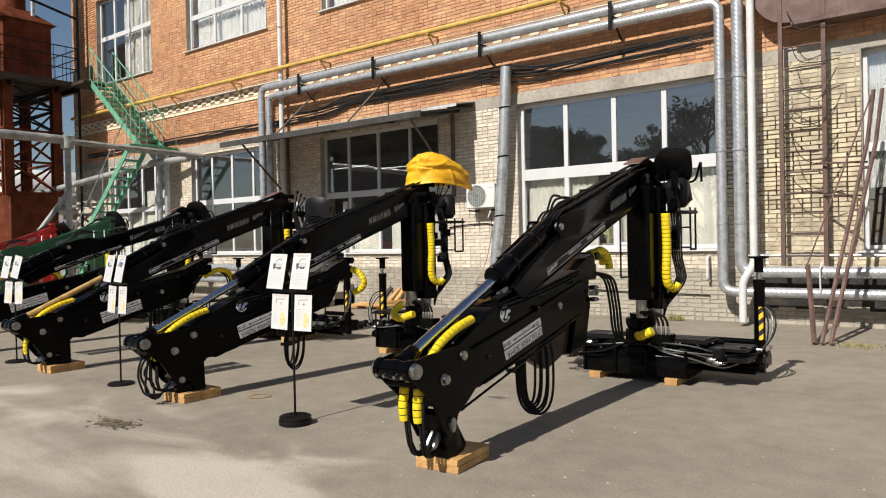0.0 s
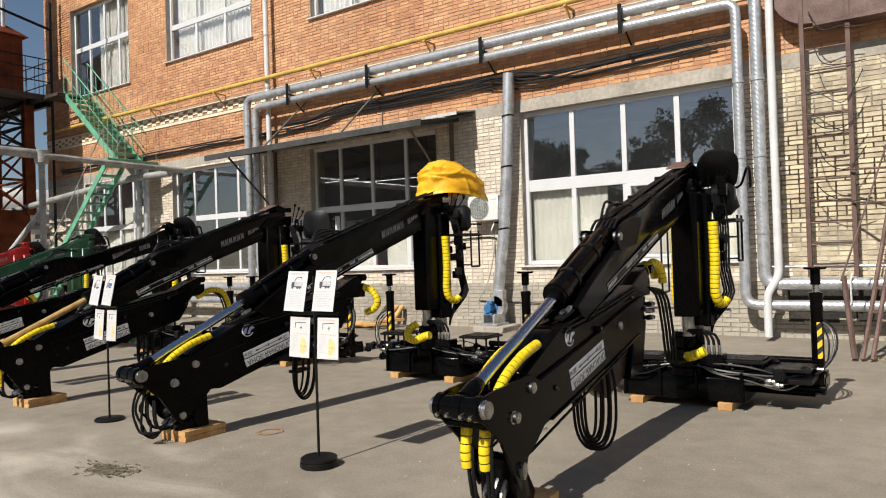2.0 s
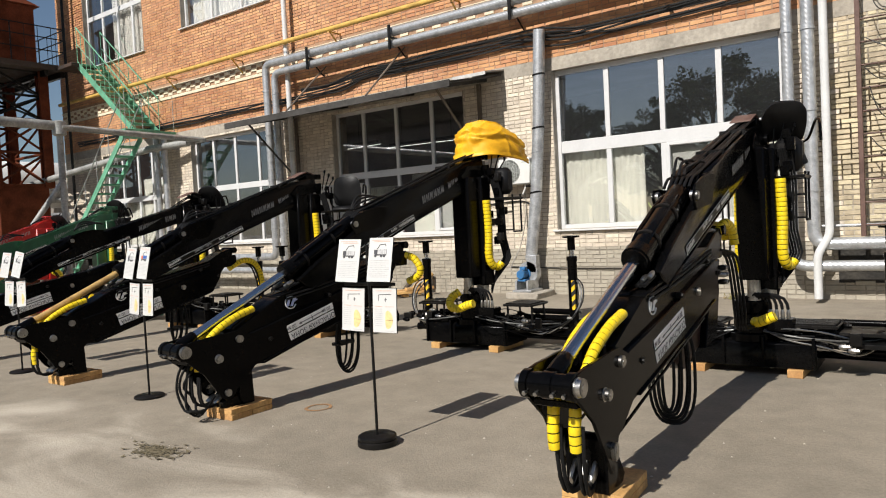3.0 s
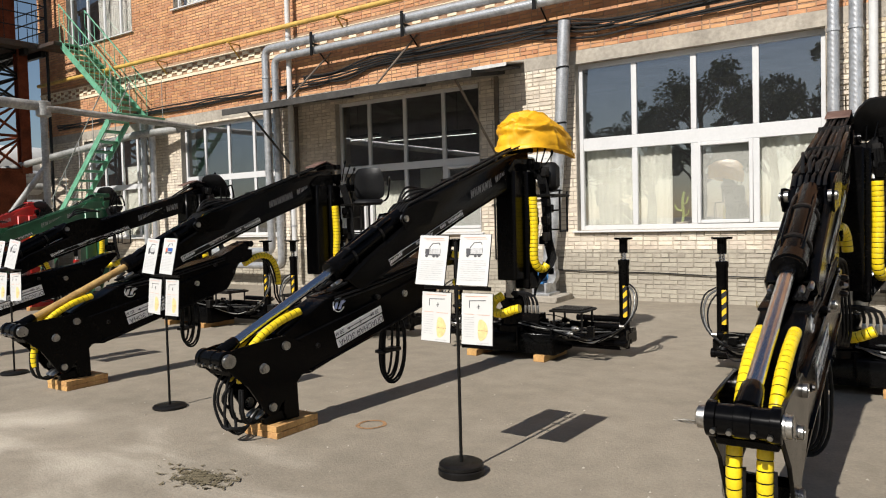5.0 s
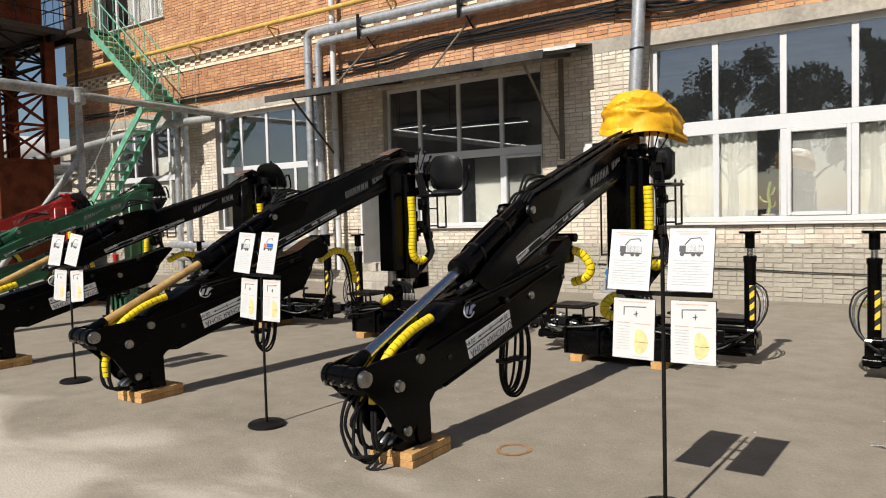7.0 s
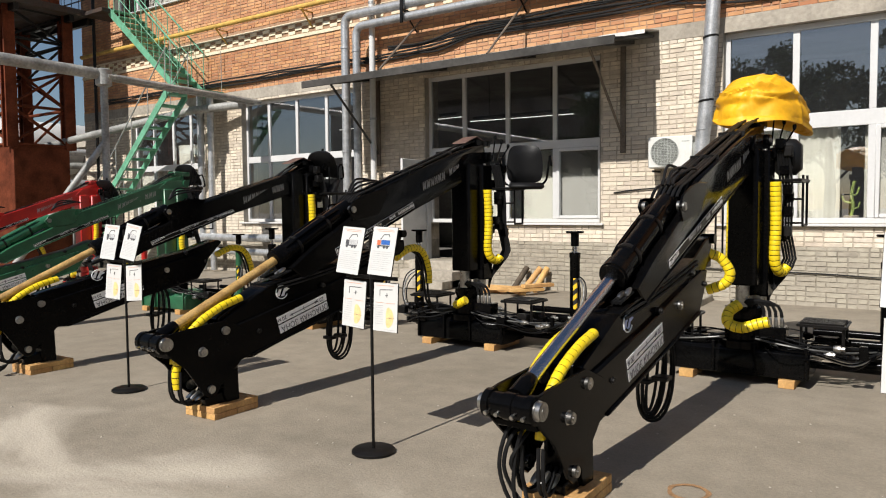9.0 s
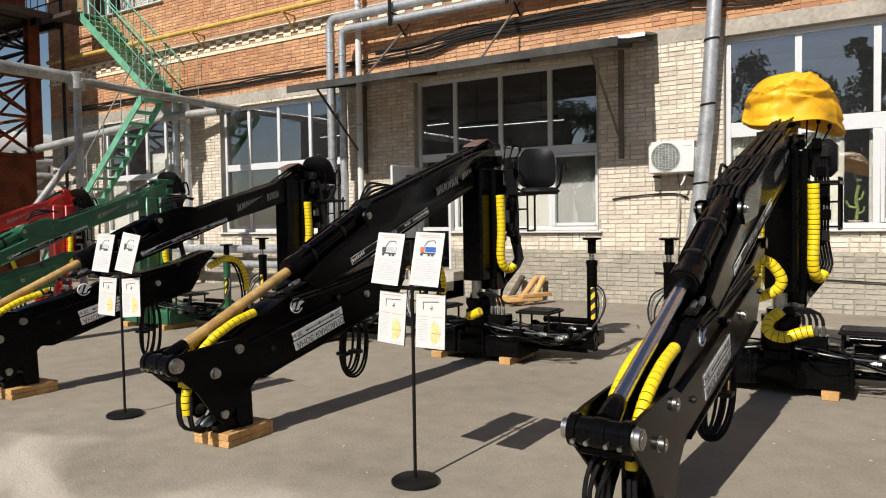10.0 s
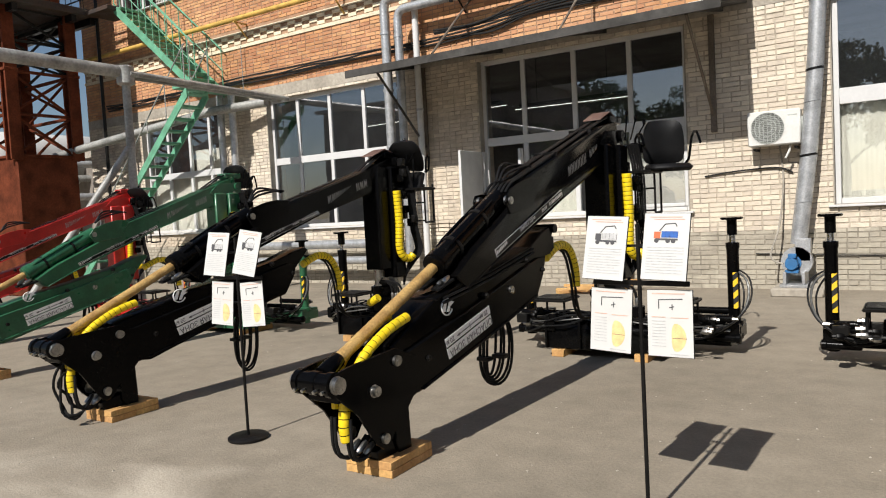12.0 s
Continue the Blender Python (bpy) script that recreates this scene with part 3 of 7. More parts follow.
plate("roller_blind", "cream blind partly drawn over the upper lights", "blind", -20.3, -18.95, PANE + 0.14, 2.56, 3.1, BLIND)
window("window_1", *LOW[4][1:], (-0.1,), (2.62,), "white window with a ribbed louvre blind")
plate("louvre_blind", "white ribbed louvre blind behind the glass", "blind", -1.42, 1.25, PANE + 0.12, 2.05, 3.95, WHITE, 60, 0.02)
for (nm, a, b, c, d), mu, tr in zip(HIGH, ((-21.65, -20.85, -20.1), (-16.55, -15.4), (-11.2, -10.1), (-5.7, -4.7)), ((8.0,), (7.7,), (7.7,), (7.7,))):
    window(nm, a, b, c, d, mu, tr, "white upper floor window with pale curtains")
    plate("lace_curtain", "pale pleated curtain in the upper window", "curtain", a + (b - a) * (0.35 if nm == "window_6" else 0.03), b - 0.05, PANE + 0.2, c + 0.05, d, CURTAIN, 22, 0.06)

# strip lamps burning in the workshop behind the canopy window
LAMP = bpy.data.materials.new("lit_tube")
LAMP.use_nodes = True
LAMP.node_tree.nodes["Principled BSDF"].inputs["Emission Color"].default_value = (1.0, 0.98, 0.90, 1)
LAMP.node_tree.nodes["Principled BSDF"].inputs["Emission Strength"].default_value = 1.2
for x0, x1, y0, y1, z in ((-17.2, -13.2, 14.6, 14.2, 3.50), (-13.0, -10.6, 14.2, 14.3, 3.36)):
    lamp = thing("strip_lamp", "long white strip lamp hanging in the dim workshop", "lamp", (x0, y0, z), group="strip lamps")
    bm = B()
    rod(bm, (0, 0, 0), (x1 - x0, y1 - y0, -0.02), 0.008, 8)
    part("tube", bm, LAMP, lamp, "lit white tube")
    bm = B()
    box(bm, (0.1, -0.05, 0.03), (x1 - x0 - 0.1, 0.05, 0.09), 0.005, Matrix.Rotation(math.atan2(y1 - y0, x1 - x0), 4, "Z"))
    part("housing", bm, BLACK_DULL, lamp)
    for q in (0.2, 0.8):
        bm = B()
        rod(bm, ((x1 - x0) * q, (y1 - y0) * q, 0.08), ((x1 - x0) * q, (y1 - y0) * q, 4.3 - z), 0.006, 6)
        part("hanger", bm, BLACK_DULL, lamp)

# the open side door, its steps
d = thing("door_1", "white metal door standing wide open from the wall", "door", (-12.45, WALL - 0.03, 0.52), kind="structure")
leaf = Matrix.Translation((0, 0, 0)) @ Matrix.Rotation(radians(272), 4, "Z")
bm = B()
box(bm, (0.0, -0.02, 0.02), (0.74, 0.025, 1.84), 0.006, leaf)
part("door_leaf", bm, WHITE, d)
bm = B()
box(bm, (0.64, -0.06, 0.93), (0.68, -0.02, 1.05), 0.004, leaf)
part("door_handle", bm, STEEL, d)
bm = B()
box(bm, (-0.45, 0.004, 1.27), (-0.33, 0.018, 1.44), 0)
for k in range(3):
    box(bm, (-0.44, 0.002, 1.29 + 0.05 * k), (-0.34, 0.006, 1.32 + 0.05 * k), 0)
tagged(link("wall_notice", bm, INK_RED), "small red notice on the brick wall", "notice").matrix_basis = pose(-12.45, WALL - 0.022, 0.52)
bm = B()
box(bm, (0.0, 0.03, 0.0), (0.05, 0.14, 1.84), 0.004)
box(bm, (0.70, 0.03, 0.0), (0.75, 0.14, 1.84), 0.004)
part("door_frame", bm, PVC, d)
st = thing("door_steps", "worn concrete steps up to the side door", "steps", (-12.05, 11.3, 0.06))
for k, (dy, zz) in enumerate(((-0.45, 0.15), (-0.15, 0.30), (0.12, 0.45))):
    bm = B()
    box(bm, (-0.55, dy - 0.02, 0.0), (0.60, 0.44, zz), 0.012)
    part("step", bm, CONCRETE, st)

# decorative chequer course
ch = thing("chequer_course", "cream and red chequered brick course across the front", "brick course", (0, WALL, 5.14), kind="structure")
CREAM_PALE = mat("pale_cream_brick", (0.78, 0.68, 0.50), 0.85, 0, 0.10, 2.0, 0.5, 45.0, island=0.08, spec=0.2)
bm = B()
for r, zz in enumerate((0.03, 0.10, 0.17)):
    x = X0 + 0.1 + (r % 2) * 0.2
    while x < X1 - 0.2:
        if not -2.9 < x:
            box(bm, (x, -0.020, zz), (x + 0.2, 0.01, zz + 0.066))
        x += 0.4
part("cream_bricks", bm, CREAM_PALE, ch)
bm = B()
box(bm, (X0, -0.024, -0.055), (-2.9, 0.01, 0.012))
box(bm, (X0, -0.024, 0.25), (-2.9, 0.01, 0.29))
part("border_course", bm, CREAM_PALE, ch)

# ---- pipes on the wall ----


def pipe(name, pts, r, material, label, seg=14, bends=0.18, flanges=(), category="pipe"):
    """A pipe through corners with rounded elbows, with clamps where they are given."""
    P = [Vector(p) for p in pts]
    run = [P[0]]
    for a, b, c in zip(P, P[1:], P[2:]):
        u, v = (a - b).normalized(), (c - b).normalized()
        k = min(bends, (a - b).length * 0.45, (c - b).length * 0.45)
        for t in (0, 0.25, 0.5, 0.75, 1):
            run.append((b + u * k).lerp(b, t).lerp(b.lerp(b + v * k, t), t))
    run.append(P[-1])
    o = P[0]
    t = thing(name, label, category, tuple(o))
    bm = B()
    sweep(bm, [p - o for p in run], r, seg)
    part("pipe_run", bm, material, t)
    for f in flanges:
        c, ax = Vector(f[:3]) - o, Vector(f[3:])
        bm = B()
        rod(bm, c - ax * 0.02, c + ax * 0.02, r * 1.14, seg)
        part("clamp", bm, ZINC, t)
    return t


xf = lambda x, y, z: (x, y, z, 1, 0, 0)
zf = lambda x, y, z: (x, y, z, 0, 0, 1)
pipe("heating_pipe", [(-19, 11.42, 0.86), (-14.10, 11.42, 0.86), (-14.10, 11.42, 5.20), (-3.04, 11.42, 5.20), (-3.04, 11.42, 0.86), (3.0, 11.42, 0.86)], 0.085, FOIL,
     "thick foil-wrapped heating pipe running along the wall", flanges=[xf(x, 11.42, 5.20) for x in (-12.6, -10.3, -7.6, -5.0)] + [zf(-14.10, 11.42, z) for z in (1.5, 2.6, 3.6, 4.6)] + [zf(-3.04, 11.42, z) for z in (1.6, 2.7, 3.8)] + [xf(x, 11.42, 0.86) for x in (-1.9, -0.9)])
pipe("heating_pipe", [(-19, 11.40, 0.55), (-13.80, 11.40, 0.55), (-13.80, 11.40, 4.96), (-3.30, 11.40, 4.96), (-3.30, 11.40, 0.56), (3.0, 11.40, 0.56)], 0.075, FOIL,
     "thinner foil-wrapped heating pipe below its pair", flanges=[xf(x, 11.40, 4.96) for x in (-12.6, -10.3, -7.6, -5.0)] + [zf(-13.80, 11.40, z) for z in (1.5, 2.6, 3.6, 4.5)] + [zf(-3.30, 11.40, z) for z in (1.6, 2.7, 3.8)])
for x in (-12.6, -10.3, -7.6, -5.0):
    t = thing("pipe_bracket", "dark angle steel bracket under the heating pipes", "bracket", (x, WALL, 5.08), group="pipe brackets")
    bm = B()
    box(bm, (-0.03, -0.48, -0.03), (0.03, 0.0, 0.0), 0.003)
    box(bm, (-0.03, -0.50, -0.25), (0.03, -0.47, 0.22), 0.003)
    part("arm", bm, BLACK_DULL, t)
    bm = B()
    rod(bm, (0, -0.02, -0.33), (0, -0.40, -0.03), 0.015)
    part("stay", bm, BLACK_DULL, t)
pipe("downpipe", [(-13.53, 11.55, 9.6), (-13.53, 11.55, 0.35)], 0.058, WHITE, "white painted vertical pipe beside the canopy", flanges=[zf(-13.53, 11.55, z) for z in (1.4, 3.2, 5.4, 6.6)])
pipe("downpipe", [(-2.84, 11.36, 8.5), (-2.84, 11.36, 0.98), (-2.99, 11.30, 0.72), (-2.99, 11.30, 0.12)], 0.055, WHITE, "white plastic downpipe with a kink near the ground", bends=0.1)
pipe("gas_pipe", [(-23.6, 11.45, 5.6), (3.0, 11.45, 5.6)], 0.052, GAS_YELLOW, "yellow gas pipe along the upper wall")
for x in (-20.2, -18.0, -15.3, -12.05, -8.95, -6.0):
    t = thing("gas_pipe_bracket", "yellow knee bracket carrying the gas pipe", "bracket", (x, WALL, 5.55), group="gas pipe brackets")
    bm = B()
    box(bm, (-0.025, -0.36, -0.02), (0.025, 0.0, 0.0), 0.003)
    part("arm", bm, GAS_YELLOW, t)
    bm = B()
    rod(bm, (0, -0.01, -0.30), (0, -0.30, -0.02), 0.018)
    part("stay", bm, GAS_YELLOW, t)
pipe("water_pipe", [(-3.6, 11.76, 1.08), (-3.6, 11.62, 1.08), (-3.6, 11.62, 0.72), (-3.6, 11.76, 0.70)], 0.02, WHITE, "short white pipe with a tap below the window")
pipe("thin_pipe", [(-2.95, 11.5, 1.10), (3.0, 11.5, 1.08)], 0.022, ZINC, "thin pipe above the heating pipes")
pipe("steel_duct_pair", [(-18.65, 11.45, 4.1), (-18.65, 11.45, 0.1)], 0.075, FOIL, "foil-wrapped vertical pipe behind the stair")
pipe("steel_duct_pair", [(-18.28, 11.45, 4.1), (-18.28, 11.45, 0.1)], 0.075, FOIL, "foil-wrapped vertical pipe behind the stair")
# cables sagging along the wall
rng = random.Random(4)
for k in range(7):
    pts, x = [], X0 + 1 if k < 4 else -13.2
    while x < -3.4:
        pts.append((x, WALL - 0.05 - 0.015 * k, 4.33 + 0.032 * k + rng.uniform(-0.025, 0.025) + (0.14 if -12 < x < -7 else 0) + 0.10 * max(0.0, (x + 7) / 3.5)))
        x += rng.uniform(0.7, 1.3)
    bm = B()
    tube(bm, pts, 0.017, 6, 0.12)
    tagged(link("wall_cable", bm, CABLE), "black cable sagging along the brick wall", "cable", group="wall cables")

bm = B()
tube(bm, [(-8.1, 11.735, 0.56), (-7.0, 11.73, 0.53), (-5.8, 11.735, 0.52), (-4.9, 11.73, 0.49), (-3.6, 11.735, 0.47)], 0.009, 6, 0.2)
tagged(link("wall_cable", bm, CABLE), "thin cable clipped along the grey plinth", "cable")

# ventilation duct and blower
t = thing("ventilation_duct", "galvanised round duct down the wall to a blower", "duct", (-7.18, 11.52, 0.0))
bm = B()
P = [(0, 0, 4.62), (-0.10, 0, 2.97), (-0.20, 0, 1.86), (-0.345, -0.04, 0.70)]
sweep(bm, [Vector(p) for p in P], 0.102, 20)
part("duct_tube", bm, ZINC, t)
for z, dd, h, band in ((3.85, -0.047, 0.03, BLACK_DULL), (2.95, -0.101, 0.03, BLACK_DULL), (2.55, -0.138, 0.012, ZINC), (1.85, -0.201, 0.03, BLACK_DULL), (1.25, -0.276, 0.014, ZINC)):
    bm = B()
    yy = -0.02 if z < 1.5 else 0.0
    lathe(bm, (dd, yy, z), (dd - 0.12 * h, yy, z + h), [(0, 0.103), (0.002, 0.109), (h, 0.109), (h + 0.002, 0.103)], 20)
    part("joint_band", bm, band, t)
bl = thing("blower", "small blower with a blue motor on a concrete pad", "blower", (-7.56, 11.35, 0.06))
bm = B()
rod(bm, (0.02, 0.02, 0.42), (0.02, 0.16, 0.42), 0.19, 20)
box(bm, (0.0, 0.02, 0.42), (0.19, 0.16, 0.72), 0.01)
part("fan_casing", bm, ZINC, bl)
bm = B()
lathe(bm, (-0.02, 0.02, 0.40), (-0.02, -0.26, 0.40), [(0, 0.10), (0.012, 0.10), (0.014, 0.068), (0.15, 0.068), (0.152, 0.078), (0.19, 0.078), (0.20, 0.07), (0.202, 0.03)])
for k in range(10):
    a = 2 * math.pi * k / 10
    rod(bm, (-0.02 + 0.071 * math.cos(a), 0.0, 0.40 + 0.071 * math.sin(a)), (-0.02 + 0.071 * math.cos(a), -0.12, 0.40 + 0.071 * math.sin(a)), 0.006, 4)
box(bm, (-0.07, -0.10, 0.47), (0.03, -0.01, 0.53), 0.008)
box(bm, (-0.10, -0.15, 0.28), (0.06, 0.0, 0.32), 0.004)
part("motor", bm, BLUE, bl)
bm = B()
box(bm, (-0.16, -0.22, 0.10), (0.2, 0.2, 0.14), 0.005)
box(bm, (-0.12, -0.2, 0.14), (-0.08, 0.18, 0.30), 0.005)
box(bm, (0.10, -0.2, 0.14), (0.14, 0.18, 0.30), 0.005)
part("frame", bm, ZINC, bl)
bm = B()
box(bm, (-0.26, -0.3, -0.02), (0.36, 0.36, 0.10), 0.02)
part("pad", bm, CONCRETE, bl)
bm = B()
tube(bm, [(-0.12, -0.12, 0.4), (-0.28, -0.05, 0.5), (-0.2, 0.2, 0.9), (-0.16, 0.38, 1.5), (-0.2, 0.4, 2.0)], 0.012, 6)
part("power_cable", bm, PLASTER, bl, "pale flexible power cable")

# air conditioner
ac = thing("air_conditioner", "white outdoor air conditioner unit on wall brackets", "air conditioner", (-7.74, WALL, 2.0))
bm = B()
box(bm, (-0.37, -0.30, 0.03), (0.28, -0.06, 0.49), 0.015)
part("casing", bm, AC_WHITE, ac)
# flat disc on the casing, coloured dark for the shaded inside of the fan
bm = B()
lathe(bm, (-0.12, -0.3005, 0.26), (-0.12, -0.303, 0.26), [(0, 0.205), (0.002, 0.205)], 32)
part("fan_opening", bm, FAN_DARK, ac, "dark round fan opening")
bm = B()
for r in (0.06, 0.11, 0.16, 0.205):
    sweep(bm, [Vector((-0.12 + r * math.cos(a), -0.308, 0.26 + r * math.sin(a))) for a in np.linspace(0, 2 * math.pi, 40)], 0.003, 5)
for k in range(-8, 9):
    q = 0.024 * k
    e = math.sqrt(0.205 ** 2 - q * q)
    rod(bm, (-0.12 - e, -0.306, 0.26 + q), (-0.12 + e, -0.306, 0.26 + q), 0.0035, 4)
    if k % 2 == 0:
        rod(bm, (-0.12 + q, -0.310, 0.26 - e), (-0.12 + q, -0.310, 0.26 + e), 0.0035, 4)
part("fan_grille", bm, GRILLE, ac)
bm = B()
box(bm, (0.13, -0.302, 0.40), (0.24, -0.300, 0.416))
part("name_bar", bm, GRILLE, ac)
bm = B()
box(bm, (-0.30, -0.32, -0.03), (-0.27, 0.0, 0.0), 0.003)
box(bm, (0.20, -0.32, -0.03), (0.23, 0.0, 0.0), 0.003)
part("bracket", bm, BLACK_DULL, ac)
bm = B()
box(bm, (0.282, -0.26, 0.10), (0.33, -0.10, 0.38), 0.01)
part("valve_cover", bm, GRILLE, ac)
bm = B()
tube(bm, [(0.14, -0.2, 0.03), (0.13, -0.22, -0.05), (0.08, -0.22, -0.15)], 0.016, 8)
part("drain_hose", bm, AC_WHITE, ac)
bm = B()
tube(bm, [(-8.75, 11.74, 1.68), (-8.4, 11.73, 1.72), (-8.0, 11.73, 1.74), (-7.75, 11.73, 1.73), (-7.6, 11.73, 1.66)], 0.012, 6)
tagged(link("wall_cable", bm, CABLE), "short black cable stapled below the air conditioner", "cable")

# canopy over the door
cy0, cz0, cz1 = 10.15, 3.74, 4.06
can = thing("canopy", "shallow dark steel canopy over the side door", "canopy", (-11.05, WALL, 0))
bm = B()
sl = (cz1 - cz0) / (WALL - cy0)
prism(bm, [(0, cz1), (0, cz1 - 0.03), (cy0 - WALL, cz0 - 0.03), (cy0 - WALL, cz0)], -2.95, 2.93)
part("roof_sheet", bm, CANOPY, can)
bm = B()
box(bm, (-2.95, cy0 - WALL - 0.03, cz0 - 0.10), (2.93, cy0 - WALL - 0.002, cz0 + 0.02), 0.004)
part("fascia", bm, CANOPY, can)
for xx in (-2.6, -0.9, 0.9, 2.6):
    bm = B()
    prism(bm, [(0, cz1 - 0.032), (0, cz1 - 0.09), (cy0 - WALL, cz0 - 0.09), (cy0 - WALL, cz0 - 0.032)], xx - 0.02, xx + 0.02)
    part("rafter", bm, CANOPY, can)
for xx in (-2.5, 2.45):
    bm = B()
    rod(bm, (xx, -0.05, 2.55), (xx, -1.35, 3.70), 0.022, 6)
    part("strut", bm, STRUT if xx > 0 else CANOPY, can)
    bm = B()
    box(bm, (xx - 0.04, -0.05, 2.3), (xx + 0.04, -0.005, 3.95), 0.004)
    part("wall_plate", bm, STRUT, can)
for xx in (-1.55, 0.65):
    bm = B()
    rod(bm, (xx, -1.15, 3.88), (xx + 0.1, -0.02, 4.95), 0.018, 6)
    part("tie_rod", bm, STRUT, can)
bm = B()
prism(bm, [(0.0, cz1 + 0.075), (0.0, cz1 + 0.055), (-0.62, cz1 - 0.06), (-0.64, cz1 - 0.10), (-0.65, cz1 - 0.10), (-0.64, cz1 - 0.04)], 2.30, 3.0)
part("flashing", bm, FLASHING, can, "pale bent sheet over the canopy end")

# right end: painted pipe shade, wall ladder, brown gallery beam, pipe hooks
# black slabs stand for the pipes' deep shade and for black-painted bricks
bm = B()
rng = random.Random(14)
x = -2.80
while x < 2.9:
    e = min(x + rng.uniform(0.18, 0.30), 2.9)
    box(bm, (x, WALL - 0.0105, 0.33 + rng.choice((0.0, 0.035, -0.03))), (e, WALL + 0.002, 0.80 + rng.uniform(-0.01, 0.01)))
    x = e
structure("pipe_shade_strip", bm, PIPE_SHADE, "black-painted bricks and the deep shade of the low pipes on the wall", "coating")
lad = thing("wall_ladder", "brown steel ladder fixed to the wall", "ladder", (-2.17, 11.45, 0.0))
for xx in (-0.28, 0.28):
    bm = B()
    box(bm, (xx - 0.03, -0.03, 0.95), (xx + 0.03, 0.03, 6.6), 0.004)
    part("stile", bm, BROWN, lad)
    for zz in (1.2, 3.0, 4.9):
        bm = B()
        box(bm, (xx - 0.015, 0.03, zz), (xx + 0.015, 0.31, zz + 0.03))
        part("standoff", bm, BROWN, lad)
for k in range(18):
    bm = B()
    rod(bm, (-0.25, 0, 1.1 + 0.3 * k), (0.25, 0, 1.1 + 0.3 * k), 0.011, 8)
    part("rung", bm, BROWN, lad)
rng = random.Random(9)
for k in range(6):
    z = 2.2 + 0.45 * k
    bm = B()
    tube(bm, [(-2.33 + rng.uniform(-0.05, 0.05), 11.40, z + rng.uniform(-0.1, 0.3)), (-2.2, 11.36, z - 0.12), (-1.95, 11.38, z - 0.16 + rng.uniform(-0.1, 0.1)), (-1.75 + rng.uniform(-0.05, 0.1), 11.42, z + rng.uniform(-0.2, 0.2))], 0.007, 5)
    tagged(link("loose_wire", bm, CABLE), "thin dark wire looped on the wall ladder", "wire", group="loose wires")
gb = thing("gallery_beam", "brown steel gallery beam with a rounded end", "beam", (0, 11.5, 0))
bm = B()
pts = [(3.0, 4.46), (3.0, 5.1), (-2.82, 5.1)] + [(-2.82 + 0.5 * (1 - math.cos(a)), 4.96 - 0.5 * math.sin(a)) for a in np.linspace(0.2, math.pi / 2, 7)]
a = [bm.verts.new((x, -0.06, z)) for x, z in pts]
b = [bm.verts.new((x, 0.23, z)) for x, z in pts]
bm.faces.new(a)
bm.faces.new(b[::-1])
for i in range(len(pts)):
    bm.faces.new((a[i], b[i], b[(i + 1) % len(pts)], a[(i + 1) % len(pts)]))
bmesh.ops.recalc_face_normals(bm, faces=bm.faces)
part("web", bm, BROWN, gb)
bm = B()
box(bm, (-2.3, -0.12, 4.40), (3.0, 0.23, 4.455), 0.004)
part("flange", bm, BROWN, gb)
for x in (-1.95, -1.0, 0.2):
    bm = B()
    tube(bm, [(x, 11.3, 0.6), (x, 11.28, 0.9), (x + 0.02, 11.32, 1.0)], 0.012, 6)
    tagged(link("pipe_hook", bm, WHITE), "white hook holding the low heating pipes", "hook", group="pipe hooks")

fs = thing("steel_stair_frame", "rusty brown inclined steel stair frame near the wall", "stair", (-1.5, 10.4, 0.05))
bm = B()
for dx in (0.0, 0.10):
    rod(bm, (-0.22 + dx, -0.42, 0.0), (0.16 + dx, 0.75, 2.55), 0.028, 6)
    rod(bm, (0.16 + dx, 0.75, 2.55), (0.24 + dx, 0.78, 3.25), 0.028, 6)
part("stringer", bm, BROWN, fs)
for k in range(8):
    bm = B()
    t0 = 0.1 + 0.11 * k
    c = Vector((-0.22, -0.42, 0.0)).lerp(Vector((0.16, 0.75, 2.55)), t0)
    box(bm, (c.x, c.y - 0.02, c.z - 0.015), (c.x + 0.10, c.y + 0.1, c.z + 0.015))
    part("tread", bm, BROWN, fs)
bm = B()
rod(bm, (-0.30, -0.42, 0.0), (-0.42, -0.1, 0.95), 0.034, 6)
part("foot_post", bm, BROWN, fs)
bm = B()
rod(bm, (-0.45, -0.1, 0.9), (0.22, 0.78, 3.2), 0.012, 6)
part("handrail", bm, BROWN, fs)
bm = B()
rod(bm, (-0.5, 1.0, 2.35), (0.16, 0.75, 2.30), 0.014, 6)
part("wall_tie", bm, BROWN, fs)
bm = B()
rod(bm, (-0.4, 1.0, 1.9), (0.1, 0.6, 1.85), 0.014, 6)
part("wall_tie", bm, BROWN, fs)
bm = B()
box(bm, (-0.07, -0.07, 0.0), (0.07, 0.07, 2.6), 0.004)
col = thing("steel_post", "brown steel post at the edge of the yard", "post", (-0.92, 10.25, 0.04))
part("post_body", bm, BROWN, col)
bm = B()
box(bm, (-0.14, -0.14, 0.0), (0.14, 0.14, 0.02), 0.003)
part("base_plate", bm, BROWN, col)


